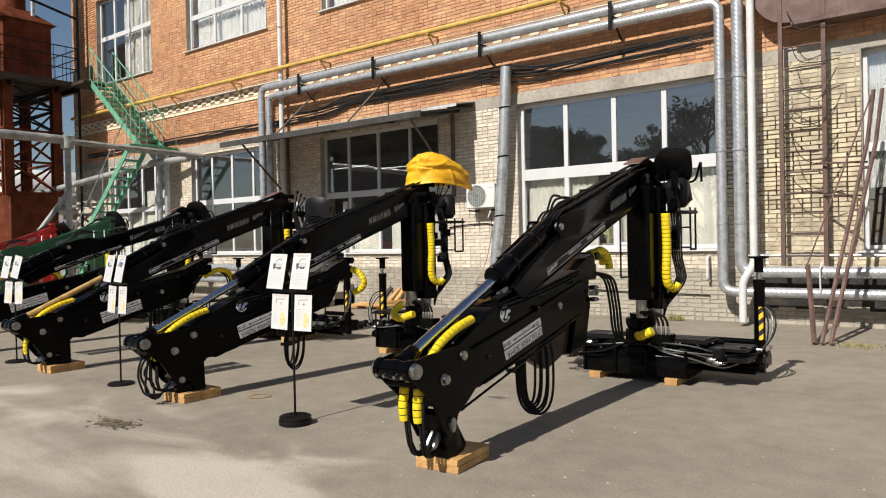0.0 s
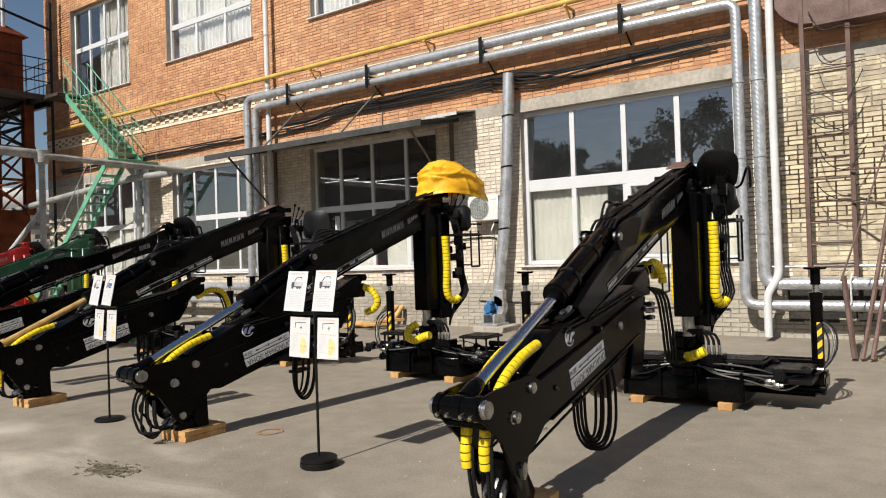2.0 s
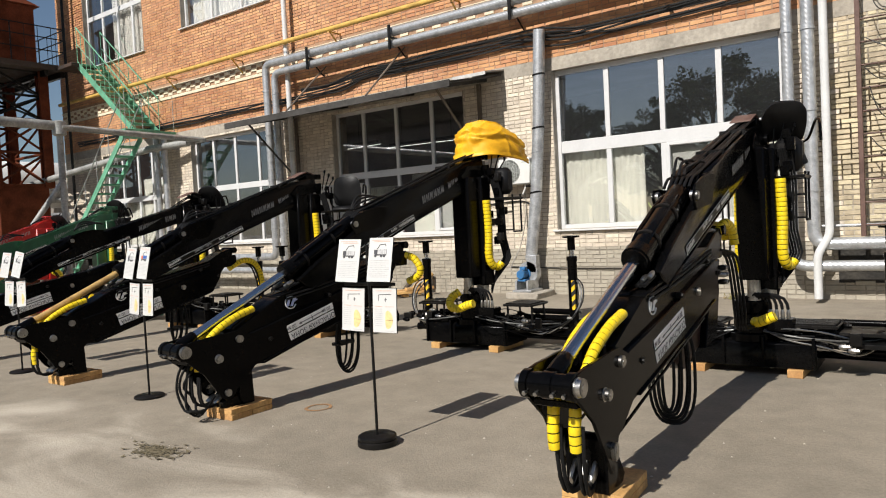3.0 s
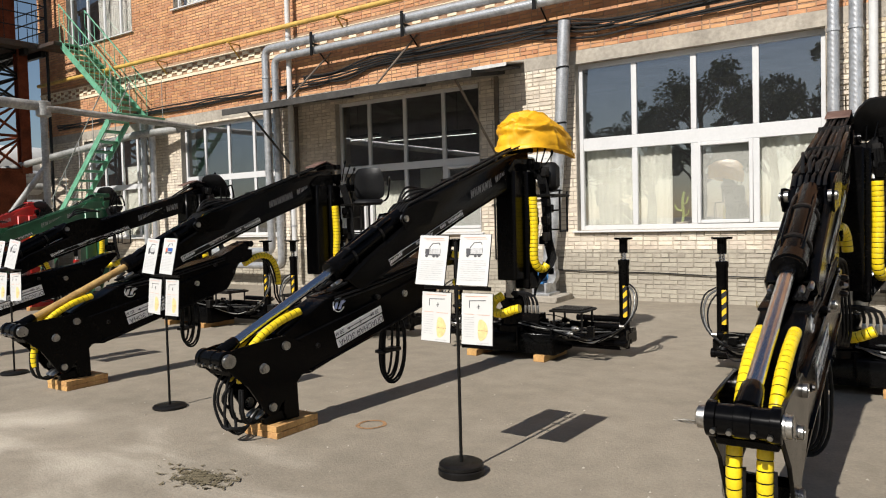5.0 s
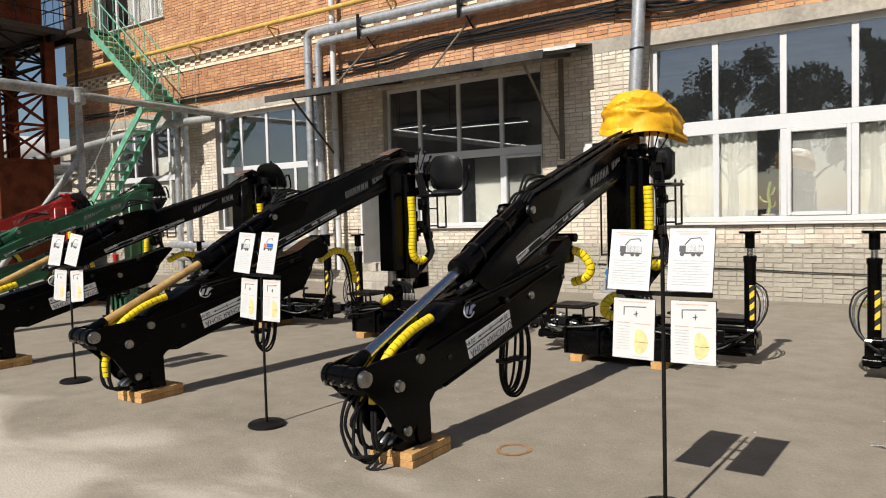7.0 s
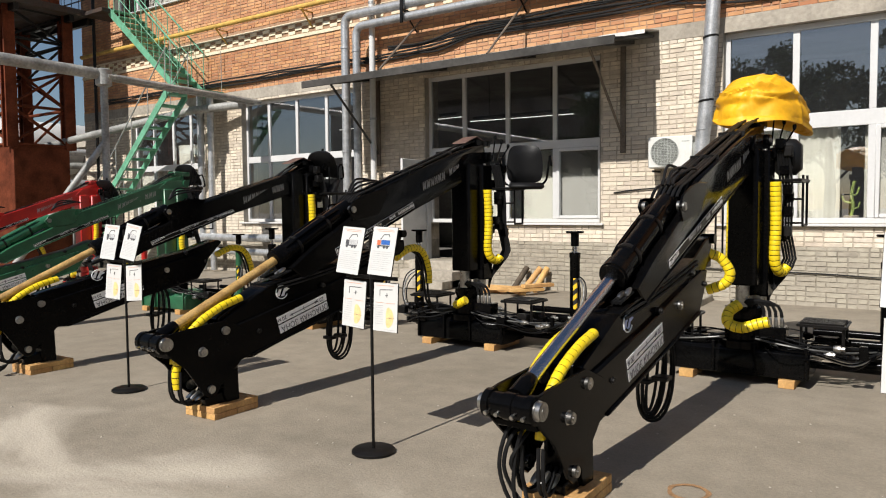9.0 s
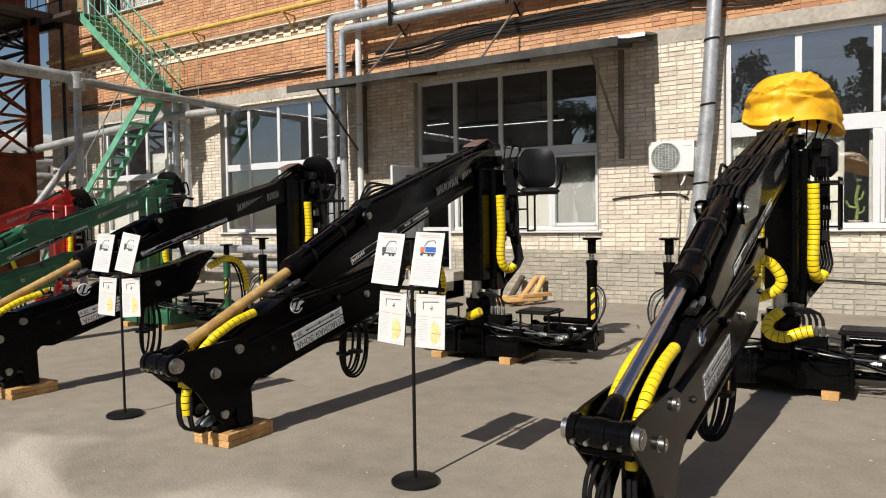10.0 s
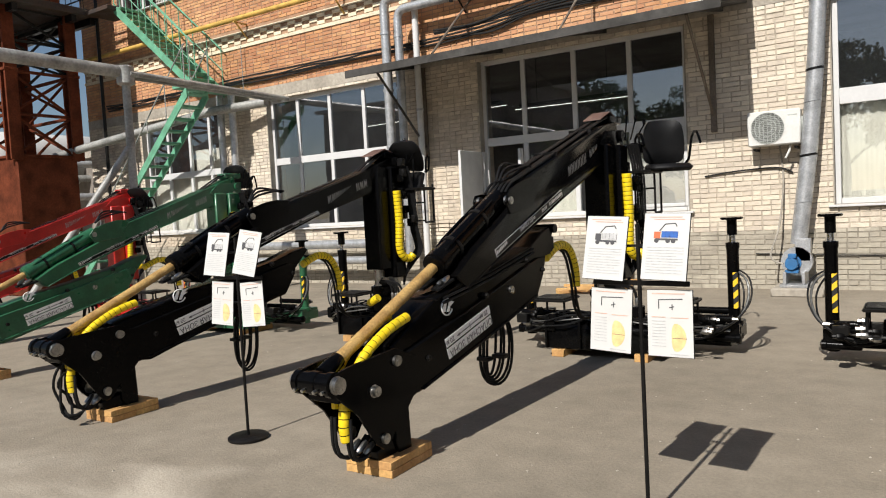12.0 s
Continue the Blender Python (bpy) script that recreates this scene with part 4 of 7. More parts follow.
# ---- loader cranes ----
def crane(cx, cy, yaw, paint, label, lift=0.0, stretch=1.0, scale=1.0, rod_mat=CHROME, seat="tilted", side_left=True, deck=False, gold_end=False, tags=2, loose=0, drop=0.0, slim=0.87, sink=0.0):
    """A folded loader crane on its stabiliser frame: column at the origin, boom folded towards -y, tip on boards."""
    c = thing("loader_crane", label, "crane", (cx, cy, 0), group="row of loader cranes")
    c.scale = (scale,) * 3
    R = Matrix.Rotation(radians(yaw), 4, "Z")

    STILL = ("column_shaft", "column_cylinder_housing", "column", "control_block", "column_hose", "column_hose_guard", "platform_ladder", "foot_platform", "foot_platform_slat", "side_step", "control_lever", "hanging_box")

    def settle(y, z):
        """The boom's own length and the height at which its tip rests."""
        k = min(1.0, max(0.0, (y + 3.15) / 0.5))
        rest = 1.0 if y > -2.9 else min(1.0, max(0.0, (z - 0.12) / 0.10))
        return y * stretch + 0.1 * k, z + lift * rest * min(1.0, max(0.0, -y / 3.3)) - drop * min(1.0, max(0.0, (y + 2.3) / 2.0))

    ON_BOOM = ("main_boom", "boom_flange", "type_strip", "type_strip_ground", "strip_lettering", "boom_hose", "hose_clamp")

    def thin(y, z):
        """The main boom's own depth under its top edge."""
        w = min(1.0, max(0.0, (-0.05 - y) / 0.35)) * min(1.0, max(0.0, (y + 2.55) / 0.6))
        top = 2.05 + (y + 0.3) * 0.333
        return z + w * ((1 - slim) * (top - z) - sink)

    def add(name, bm, material, label="", turn=True, parent=None):
        if turn:
            if name in STILL:
                for v in bm.verts:
                    v.co.x += 0.07 if deck else 0.035
            else:
                for v in bm.verts:
                    if name in ON_BOOM:
                        v.co.z = thin(v.co.y, v.co.z)
                    if name == "main_boom":
                        v.co.x *= 0.75 + 0.25 * min(1.0, max(0.0, -v.co.y / 1.2))
                    v.co.y, v.co.z = settle(v.co.y, v.co.z)
            bmesh.ops.transform(bm, matrix=R, verts=bm.verts)
        return part(name, bm, material, parent or c, label)

    # stabiliser frame
    bm = B()
    prism(bm, [(-0.14, 0.07), (-0.14, 0.27), (-0.10, 0.30), (0.10, 0.30), (0.10, 0.24), (0.70, 0.24), (0.70, 0.10), (0.10, 0.10), (0.10, 0.07)], -0.55, 0.52, 0.008)
    add("base_frame", bm, paint, "", False)
    for xa in (-0.53, -0.2, 0.12, 0.5):
        bm = B()
        box(bm, (xa - 0.012, -0.17, 0.075), (xa + 0.012, 0.30, 0.33), 0.004)
        add("frame_rib", bm, paint, "", False)
    bm = B()
    box(bm, (-1.06, 0.36, 0.16), (1.06, 0.48, 0.28), 0.008)
    box(bm, (-1.06, 0.55, 0.16), (1.06, 0.67, 0.28), 0.008)
    add("outrigger_beam", bm, paint, "", False)
    for k, (a, b, z, yy) in enumerate(((0.5, 1.02, 0.33, 0.30), (0.45, 0.98, 0.10, 0.42), (-1.0, -0.5, 0.33, 0.30), (-0.98, -0.45, 0.12, 0.62), (0.45, 1.0, 0.36, 0.58))):
        bm = B()
        rod(bm, (a, yy, z), (b, yy, z), 0.032, 12)
        add("outrigger_cylinder", bm, BLACK, "", False)
        bm = B()
        s = 1 if a > 0 else -1
        rod(bm, (b if s > 0 else a, yy, z), ((b if s > 0 else a) + 0.05 * s, yy, z), 0.016, 8)
        add("cylinder_rod", bm, STEEL, "", False)
    for k, sx in enumerate((-1, 1)):
        lx, ly = sx * 1.0, 0.50
        leg = B()
        lathe(leg, (lx, ly, 0.08), (lx, ly, 1.2), [(0, 0.05), (0.02, 0.052), (0.84, 0.052), (0.86, 0.058), (0.90, 0.058), (0.905, 0.04)], 18)
        leg = add("stabiliser_leg", leg, paint, "", False)
        bm = B()
        lathe(bm, (lx, ly, 0.97), (lx, ly, 1.3), [(0, 0.028), (0.08, 0.028)], 14)
        part("leg_rod", bm, CHROME, leg)
        bm = B()
        lathe(bm, (lx, ly, 1.05), (lx, ly, 1.3), [(0, 0.042), (0.13, 0.042), (0.135, 0.09), (0.15, 0.095), (0.155, 0.09)], 20)
        part("foot_pad", bm, BLACK, leg)
        bm = B()
        box(bm, (lx + 0.005, ly - 0.0555, 0.40), (lx + 0.045, ly - 0.03, 0.72), 0.002)
        part("warning_stripes", bm, HAZARD, leg, "yellow and black warning stripes")
        bm = B()
        box(bm, (lx - 0.065, ly - 0.085, 0.13), (lx + 0.065, ly + 0.18, 0.25), 0.012)
        add("leg_bracket", bm, paint, "", False)
        for z0 in (0.13, 0.25):
            bm = B()
            lathe(bm, (lx, ly, z0), (lx, ly, z0 + 0.06), [(0, 0.056), (0.002, 0.072), (0.042, 0.072), (0.045, 0.056)], 16)
            add("leg_clamp", bm, paint, "", False)
        bm = B()
        lathe(bm, (lx - sx * 0.22, ly - 0.13, 0.15), (lx + sx * 0.10, ly - 0.13, 0.15), [(0, 0.02), (0.01, 0.036), (0.25, 0.036), (0.255, 0.044), (0.29, 0.044), (0.30, 0.02)], 14)
        add("leg_cylinder", bm, BLACK, "", False)
        bm = B()
        box(bm, (lx - 0.05 - sx * 0.06, ly - 0.17, 0.21), (lx + 0.05 - sx * 0.06, ly - 0.11, 0.225), 0.003)
        add("type_plate", bm, DECAL_DIM, "small silver plate", False)
        for q in range(3):
            bm = B()
            tube(bm, [(sx * 0.12, -0.12 + 0.07 * q, 0.37 - 0.02 * q), (sx * 0.40, -0.155 + 0.09 * q, 0.335 - 0.01 * q), (sx * 0.72, -0.03 + 0.11 * q, 0.30), (lx - sx * 0.06, ly - 0.22 + 0.06 * q, 0.275)], 0.011 if q else 0.008, 8)
            add("frame_pipe", bm, (HOSE_GREY, BLACK, RUBBER)[q], "", False)
        for q, (o, hose) in enumerate(((0.0, HOSE_GREY), (0.022, RUBBER), (-0.035, RUBBER))):
            bm = B()
            tube(bm, [(lx - sx * 0.38, ly - 0.20, 0.24 + o), (lx - sx * 0.16, ly - 0.22 - o, 0.20 + o), (lx + sx * 0.06, ly - 0.18 - o, 0.33), (lx + sx * (0.14 + o), ly - 0.12, 0.50), (lx + sx * (0.12 + o), ly - 0.06, 0.65 + o), (lx + sx * 0.04, ly, 0.72 + o)], 0.0105 if q == 0 else 0.008, 7, 0.04)
            add("leg_hose", bm, hose, "", False)
    # step plates and valves on the frame
    for sx in (-1, 1):
        t, slats = B(), []
        z, mid = (0.49, 0.58) if not deck else (0.40, 0.45)
        w = 0.17 if not deck else 0.20
        for k in range(8):
            slat = B()
            box(slat, (sx * mid - w + 0.015, 0.02 + 0.04 * k, z + 0.004), (sx * mid + w - 0.015, 0.045 + 0.04 * k, z + 0.024))
            slats.append(slat)
        rim = [Vector((sx * mid + a * w, b, z)) for a, b in ((-1, 0), (1, 0), (1, 0.36), (-1, 0.36), (-1, 0))]
        sweep(t, rim, 0.014, 4)
        t = add("step_plate", t, BLACK_DULL, "", False)
        for slat in slats:
            add("slat", slat, BLACK_DULL, "", False, t)
        for q in (-w + 0.02, w - 0.02):
            for yy in (0.05, 0.31):
                bm = B()
                rod(bm, (sx * mid + q, yy, 0.28), (sx * mid + q, yy, z), 0.012, 6)
                add("step_leg", bm, BLACK_DULL, "", False)
    if deck:
        bm = B()
        box(bm, (0.66, 0.02, 0.33), (1.0, 0.42, 0.36), 0.004)
        box(bm, (0.62, -0.02, 0.24), (1.02, 0.46, 0.28), 0.004)
        add("side_deck", bm, BLACK_DULL, "", False)
    bm = B()
    box(bm, (0.14, -0.10, 0.36), (0.34, 0.06, 0.47), 0.008)
    add("valve_block", bm, BLACK, "", False)
    for k in range(4):
        bm = B()
        lathe(bm, (0.17 + 0.045 * k, -0.06, 0.46), (0.17 + 0.045 * k, -0.06, 0.7), [(0, 0.012), (0.03, 0.016), (0.07, 0.016), (0.09, 0.009)], 8)
        add("hose_fitting", bm, STEEL, "", False)
        bm = B()
        tube(bm, [(0.17 + 0.045 * k, -0.06, 0.55), (0.16 + 0.04 * k, -0.08, 0.64), (0.06 + 0.03 * k, -0.10, 0.68), (-0.02 + 0.02 * k, -0.05, 0.60), (0.0, 0.06, 0.52)], 0.013, 7)
        add("valve_hose", bm, RUBBER, "", False)
    rng = random.Random(int(abs(cx) * 100))
    for k in range(18):
        bm = B()
        s = rng.choice((-1, 1))
        p = Vector((s * rng.uniform(0.12, 0.92), rng.uniform(-0.15, 0.5), rng.uniform(0.27, 0.35)))
        h = Vector((rng.uniform(0.02, 0.06), rng.uniform(0.02, 0.05), rng.uniform(0.025, 0.055)))
        box(bm, p - h, p + h, 0.006)
        add("valve_body", bm, rng.choice((BLACK, BLACK, BLACK_DULL)), "", False)
    for k in range(18):
        bm = B()
        s = rng.choice((-1, 1))
        y0, z0 = rng.uniform(-0.19, 0.25), rng.uniform(0.24, 0.38)
        tube(bm, [(s * 0.1, y0 * 0.5, 0.38), (s * 0.3, y0 - 0.03, z0 + rng.uniform(0, 0.08)), (s * 0.55, y0, z0), (s * 0.8, y0 + 0.15, z0 - 0.08), (s * 0.97, 0.32, 0.27)], rng.choice((0.0055, 0.0075)), 6)
        add("frame_hose", bm, rng.choice((RUBBER, RUBBER, RUBBER, BLACK, STEEL)), "", False)
    for k in range(22):
        bm = B()
        s = rng.choice((-1, 1))
        p = Vector((s * rng.uniform(0.15, 0.92), rng.uniform(-0.12, 0.35), rng.uniform(0.24, 0.38)))
        lathe(bm, p, p + Vector((0.1 * s, 0, 0)), [(0, 0.02), (0.02, 0.028), (0.05, 0.028), (0.055, 0.018), (0.08, 0.018)], 8)
        add("fitting", bm, rng.choice((BLACK, BLACK, STEEL)), "", False)
    # column
    bm = B()
    lathe(bm, (0, 0.03, 0.28), (0, 0.03, 1), [(0, 0.20), (0.06, 0.20), (0.07, 0.15), (0.22, 0.15), (0.23, 0.13), (0.28, 0.15), (0.33, 0.15), (0.34, 0.11), (0.38, 0.11)], 22)
    add("slew_bearing", bm, paint, "", False)
    bm = B()
    rod(bm, (-0.03, -0.05, 0.62), (-0.03, -0.05, 0.86), 0.055, 16)
    rod(bm, (0.05, 0.10, 0.62), (0.05, 0.10, 0.86), 0.07, 16)
    add("column_shaft", bm, STEEL)
    bm = B()
    box(bm, (-0.125, -0.16, 0.80), (0.105, 0.02, 1.90), 0.012)
    add("column_cylinder_housing", bm, paint)
    bm = B()
    box(bm, (-0.09, 0.03, 0.70), (0.145, 0.21, 1.90), 0.012)
    add("column", bm, paint)
    # main boom
    bm = B()
    prism(bm, [(0.10, 2.13), (-0.30, 2.05), (-1.66, 1.597), (-1.76, 1.50), (-1.90, 1.38), (-2.40, 1.13), (-2.62, 1.00), (-2.50, 0.90), (-2.22, 0.985), (-1.10, 1.40), (-0.20, 1.735), (0.02, 1.77), (0.14, 1.90)], -0.12, 0.12, 0.008)
    boom = add("main_boom", bm, paint)
    for sx in (-1, 1):
        bm = B()
        prism(bm, [(0.20, 2.05), (-0.20, 2.02), (-0.33, 1.90), (-0.16, 1.80), (-0.02, 1.66), (0.08, 1.66), (0.16, 1.78)], sx * 0.105 - 0.008, sx * 0.105 + 0.008, 0.003)
        add("head_plate", bm, paint)
        bm = B()
        prism(bm, [(-1.50, 1.60), (-1.66, 1.60), (-1.80, 1.57), (-1.95, 1.515), (-2.01, 1.44), (-1.95, 1.35), (-1.62, 1.40)] if sx > 0 else [(-1.72, 1.50), (-1.90, 1.50), (-1.98, 1.49), (-2.01, 1.44), (-1.95, 1.36), (-1.70, 1.36)], sx * 0.128 - 0.007, sx * 0.128 + 0.007, 0.003)
        add("knuckle_plate", bm, paint)
        for (yy, zz, r, ex) in ((-0.06, 1.76, 0.026, 0.130), (-1.95, 1.445, 0.026, 0.150), (-3.15, 0.605, 0.028, 0.152), (-3.335, 0.482, 0.027, 0.160), (-3.275, 0.215, 0.027, 0.152), (-1.99, 0.84, 0.026, 0.146), (0.06, 1.90, 0.020, 0.128)):
            bm = B()
            lathe(bm, (sx * (ex - 0.05), yy, zz), (sx * (ex + 0.05), yy, zz), [(0, r * 1.3), (0.022, r * 1.3), (0.024, r * 1.05), (0.046, r * 1.05), (0.049, r * 0.92), (0.044, r * 0.55), (0.044, r * 0.4), (0.052, r * 0.38)], 16)
            add("pivot_pin", bm, STEEL)
    bm = B()
    rod(bm, (-0.14, 0.12, 1.99), (0.14, 0.12, 1.99), 0.05, 14)
    box(bm, (-0.09, -0.05, 2.10), (0.09, 0.22, 2.17), 0.01)
    add("boom_head", bm, paint)
    # lift cylinder on top of the folded boom
    A, T = Vector((0, -1.93, 1.44)), Vector((0, -3.58, 0.60))
    d = (T - A).normalized()
    bm = B()
    lathe(bm, A, T, [(-0.06, 0.05), (-0.05, 0.072), (0.06, 0.074), (0.74, 0.074), (0.742, 0.082), (0.82, 0.082), (0.822, 0.074), (0.84, 0.074), (0.845, 0.05)], 20)
    add("cylinder_barrel", bm, paint)
    for xx in (-0.05, 0.055):
        bm = B()
        up = Vector((xx, 0.03, 0.085)) if xx < 0 else Vector((xx, 0.0, 0.075))
        tube(bm, [A + d * 0.12 + up * 0.7, A + d * 0.2 + up, A + d * 0.68 + up, A + d * 0.76 + up * 0.8], 0.010, 7, 0.1)
        add("cylinder_pipe", bm, paint)
    for s in (0.25, 0.60):
        bm = B()
        lathe(bm, A + d * s, T, [(0, 0.079), (0.002, 0.083), (0.022, 0.083), (0.024, 0.079)], 18)
        add("pipe_clip", bm, BLACK_DULL)
    bm = B()
    rod(bm, A + d * 0.8, T - d * 0.08, 0.034, 16)
    add("cylinder_rod", bm, rod_mat, "polished chrome rod" if rod_mat is CHROME else "rod wrapped in greased tan paper")
    bm = B()
    lathe(bm, T - d * 0.15, T, [(0, 0.036), (0.01, 0.042), (0.06, 0.046), (0.14, 0.050)], 14)
    add("rod_eye", bm, paint)
    # folded outer boom
    bm = B()
    prism(bm, [(-3.10, 0.36), (-2.92, 0.41), (-2.28, 0.575), (-1.90, 0.67), (-1.60, 0.76), (-1.46, 0.96), (-1.28, 1.18), (-1.33, 1.24), (-1.45, 1.20), (-1.66, 1.10), (-2.20, 0.985), (-2.52, 0.945), (-2.80, 0.88), (-3.14, 0.68)], -0.102, 0.102, 0.008)
    if slim < 0.8:
        for v in bm.verts:
            base = 0.78 + (v.co.y + 2.5) * 0.27
            if v.co.z > base and v.co.y > -2.95:
                v.co.z = base + (v.co.z - base) * 0.5
    add("outer_boom", bm, paint)
    bm = B()
    prism(bm, [(-3.10, 0.355), (-2.92, 0.405), (-2.28, 0.570), (-1.90, 0.665), (-1.60, 0.755), (-1.50, 0.90), (-1.46, 1.02), (-1.56, 1.02), (-1.90, 0.935), (-2.50, 0.775), (-3.06, 0.63)], -0.127, 0.127, 0.006)
    add("lower_beam", bm, paint)
    bm = B()
    prism(bm, [(-3.0, 0.372), (-2.92, 0.36), (-2.30, 0.545), (-2.32, 0.585)], -0.07, 0.07, 0.004)
    add("extension_beam", bm, paint)
    if deck:
        for xx in (0.118, -0.118):
            bm = B()
            rod(bm, (xx, -3.16, 0.265), (xx, -1.85, 0.655), 0.009, 6)
            add("guide_rail", bm, paint)
    # edge flanges that stand proud of the side plates
    for pts, hw in (([(-2.50, 0.902), (-2.22, 0.987), (-1.10, 1.402), (-0.20, 1.737)], 0.128), ([(-2.96, 0.398), (-2.28, 0.575), (-1.62, 0.752)], 0.140), ([(-1.66, 1.10), (-2.20, 0.985), (-2.52, 0.945), (-2.80, 0.88)], 0.113), ([(-0.34, 2.038), (-1.64, 1.605)], 0.127)):
        for (ya, za), (yb, zb) in zip(pts, pts[1:]):
            bm = B()
            prism(bm, [(ya, za - 0.008), (yb, zb - 0.008), (yb, zb + 0.008), (ya, za + 0.008)], -hw, hw, 0.004)
            if hw in (0.128, 0.127):
                for v in bm.verts:
                    v.co.x *= 0.75 + 0.25 * min(1.0, max(0.0, -v.co.y / 1.2))
            if hw == 0.113 and slim < 0.8:
                bm.free()
                continue
            add("boom_flange" if hw in (0.128, 0.127) else "flange", bm, paint)
    for yy, zz in ((-2.9, 0.56), (-2.30, 0.84), (-1.75, 1.02), (-1.52, 0.93)):
        bm = B()
        lathe(bm, (0.10, yy, zz), (0.15, yy, zz), [(0, 0.02), (0.03, 0.02), (0.032, 0.014), (0.042, 0.014)], 8)
        add("bolt_head", bm, BLACK_DULL)
    bm = B()
    box(bm, (-0.08, -1.40, 1.02), (0.08, -1.22, 1.16), 0.01)
    rod(bm, (-0.12, -1.27, 1.22), (0.12, -1.27, 1.22), 0.035, 12)
    if slim < 0.8:
        bm.free()
    else:
        add("hook_bracket", bm, paint)
    if deck:
        for poly, hw, coat in (([(-2.31, 0.60), (-2.28, 0.46), (-2.04, 0.35), (-1.72, 0.46), (-1.58, 0.78), (-1.90, 0.70)], 0.05, BROWN_BLACK), ([(-1.62, 0.80), (-1.74, 0.44), (-1.48, 0.48), (-1.38, 0.82), (-1.45, 1.00)], 0.095, paint)):
            bm = B()
            prism(bm, poly, -hw, hw, 0.006)
            add("hose_bracket", bm, coat)
        for k in range(9):
            bm = B()
            p = Vector((0.10, -1.42 + 0.03 * (k % 3), 0.86 + 0.05 * (k // 3)))
            lathe(bm, p, p + Vector((0.05, 0.02 * (k % 2), 0.0)), [(0, 0.012), (0.015, 0.018), (0.04, 0.018), (0.055, 0.011)], 8)
            add("hose_fitting", bm, STEEL if k % 2 else BLACK_DULL)
    for sx in (-1, 1):
        bm = B()
        prism(bm, [(-3.65, 0.60), (-3.61, 0.63), (-3.52, 0.645), (-3.15, 0.675), (-3.0, 0.60), (-3.03, 0.38), *(((-3.12, 0.30), (-3.20, 0.25), (-3.225, 0.20)) if deck else ((-3.09, 0.31), (-3.19, 0.22), (-3.225, 0.17))), (-3.285, 0.155), (-3.33, 0.19), (-3.46, 0.38), (-3.63, 0.53)], sx * 0.122 - 0.009, sx * 0.122 + 0.009, 0.003)
        add("tip_plate", bm, paint)
        bm = B()
        lathe(bm, (sx * 0.124, -3.61, 0.575), (sx * 0.24, -3.61, 0.575), [(0, 0.046), (0.012, 0.046), (0.014, 0.042), (0.034, 0.042), (0.037, 0.037), (0.031, 0.028), (0.031, 0.020), (0.038, 0.019)], 20)
        add("tip_pin", bm, STEEL)
    bm = B()
    lathe(bm, (-0.128, -3.61, 0.575), (0.128, -3.61, 0.575), [(0, 0.060), (0.003, 0.066), (0.036, 0.066), (0.039, 0.057), (0.098, 0.057), (0.101, 0.063), (0.155, 0.063), (0.158, 0.057), (0.217, 0.057), (0.220, 0.066), (0.253, 0.066), (0.256, 0.060)], 24)
    add("tip_cross_tube", bm, paint)
    for xx in (-0.095, -0.04, 0.04, 0.095):
        bm = B()
        rod(bm, (xx, -3.66, 0.55), (xx, -3.682, 0.545), 0.010, 8)
        add("grease_nipple", bm, STEEL)
    bm = B()
    if deck:
        prism(bm, [(-3.30, 0.25), (-3.235, 0.27), (-3.205, 0.22), (-3.10, 0.13), (-3.125, 0.10), (-3.19, 0.088), (-3.29, 0.088), (-3.29, 0.12)], -0.108, 0.108, 0.004)
    else:
        prism(bm, [(-3.15, 0.34), (-3.05, 0.42), (-3.04, 0.088), (-3.13, 0.088), (-3.15, 0.14)], -0.105, 0.105, 0.004)
        prism(bm, [(-3.30, 0.14), (-3.14, 0.17), (-3.13, 0.088), (-3.28, 0.088)], -0.09, 0.09, 0.004)
    add("tip_foot", bm, paint)
    bm = B()
    box(bm, (-0.108, -3.58, 0.47), (0.108, -3.50, 0.50), 0.004)
    add("tip_cross_plate", bm, paint)
    # hoses
    for k in range(6):
        xx = -0.080 + 0.032 * k
        up = -0.018 + 0.008 * (k % 3)
        sg = -1 if k < 3 else 1
        bm = B()
        tube(bm, [(xx * 0.8, 0.05, 2.18 + up), (xx * 0.85, -0.25, 2.10 + up), (xx * 0.95 + 0.008 * math.sin(k * 2.1), -0.8, 1.915 + up), (xx, -1.2, 1.785 + up), (xx, -1.70, 1.615 + up), (xx, -1.84, 1.57), (xx, -1.92, 1.50)], 0.0105, 7, 0.08)
        add("boom_hose", bm, RUBBER)
        bm = B()
        tube(bm, [(sg * (0.035 + 0.02 * (k % 3)), -2.10, 1.20), (sg * (0.04 + 0.02 * (k % 3)), -2.35, 1.06), (sg * (0.035 + 0.022 * (k % 3)), -2.74, 0.93)], 0.011, 7, 0.08)
        add("outer_hose", bm, RUBBER)
    if seat and paint is BLACK:
        bm = B()
        prism(bm, [(-0.24, 2.125), (-0.03, 2.205), (0.11, 2.165), (0.11, 2.153), (-0.03, 2.193), (-0.24, 2.113)], -0.085, 0.085, 0.003)
        add("elbow_cover", bm, BROWN, "dull brown bent cover sheet")
    for yy in (-0.5, -1.15):
        bm = B()
        zz = 2.05 + (yy + 0.3) * 0.333
        box(bm, (-0.10, yy - 0.010, zz - 0.01), (0.10, yy + 0.010, zz + 0.045), 0.004)
        add("hose_clamp", bm, BLACK_DULL)
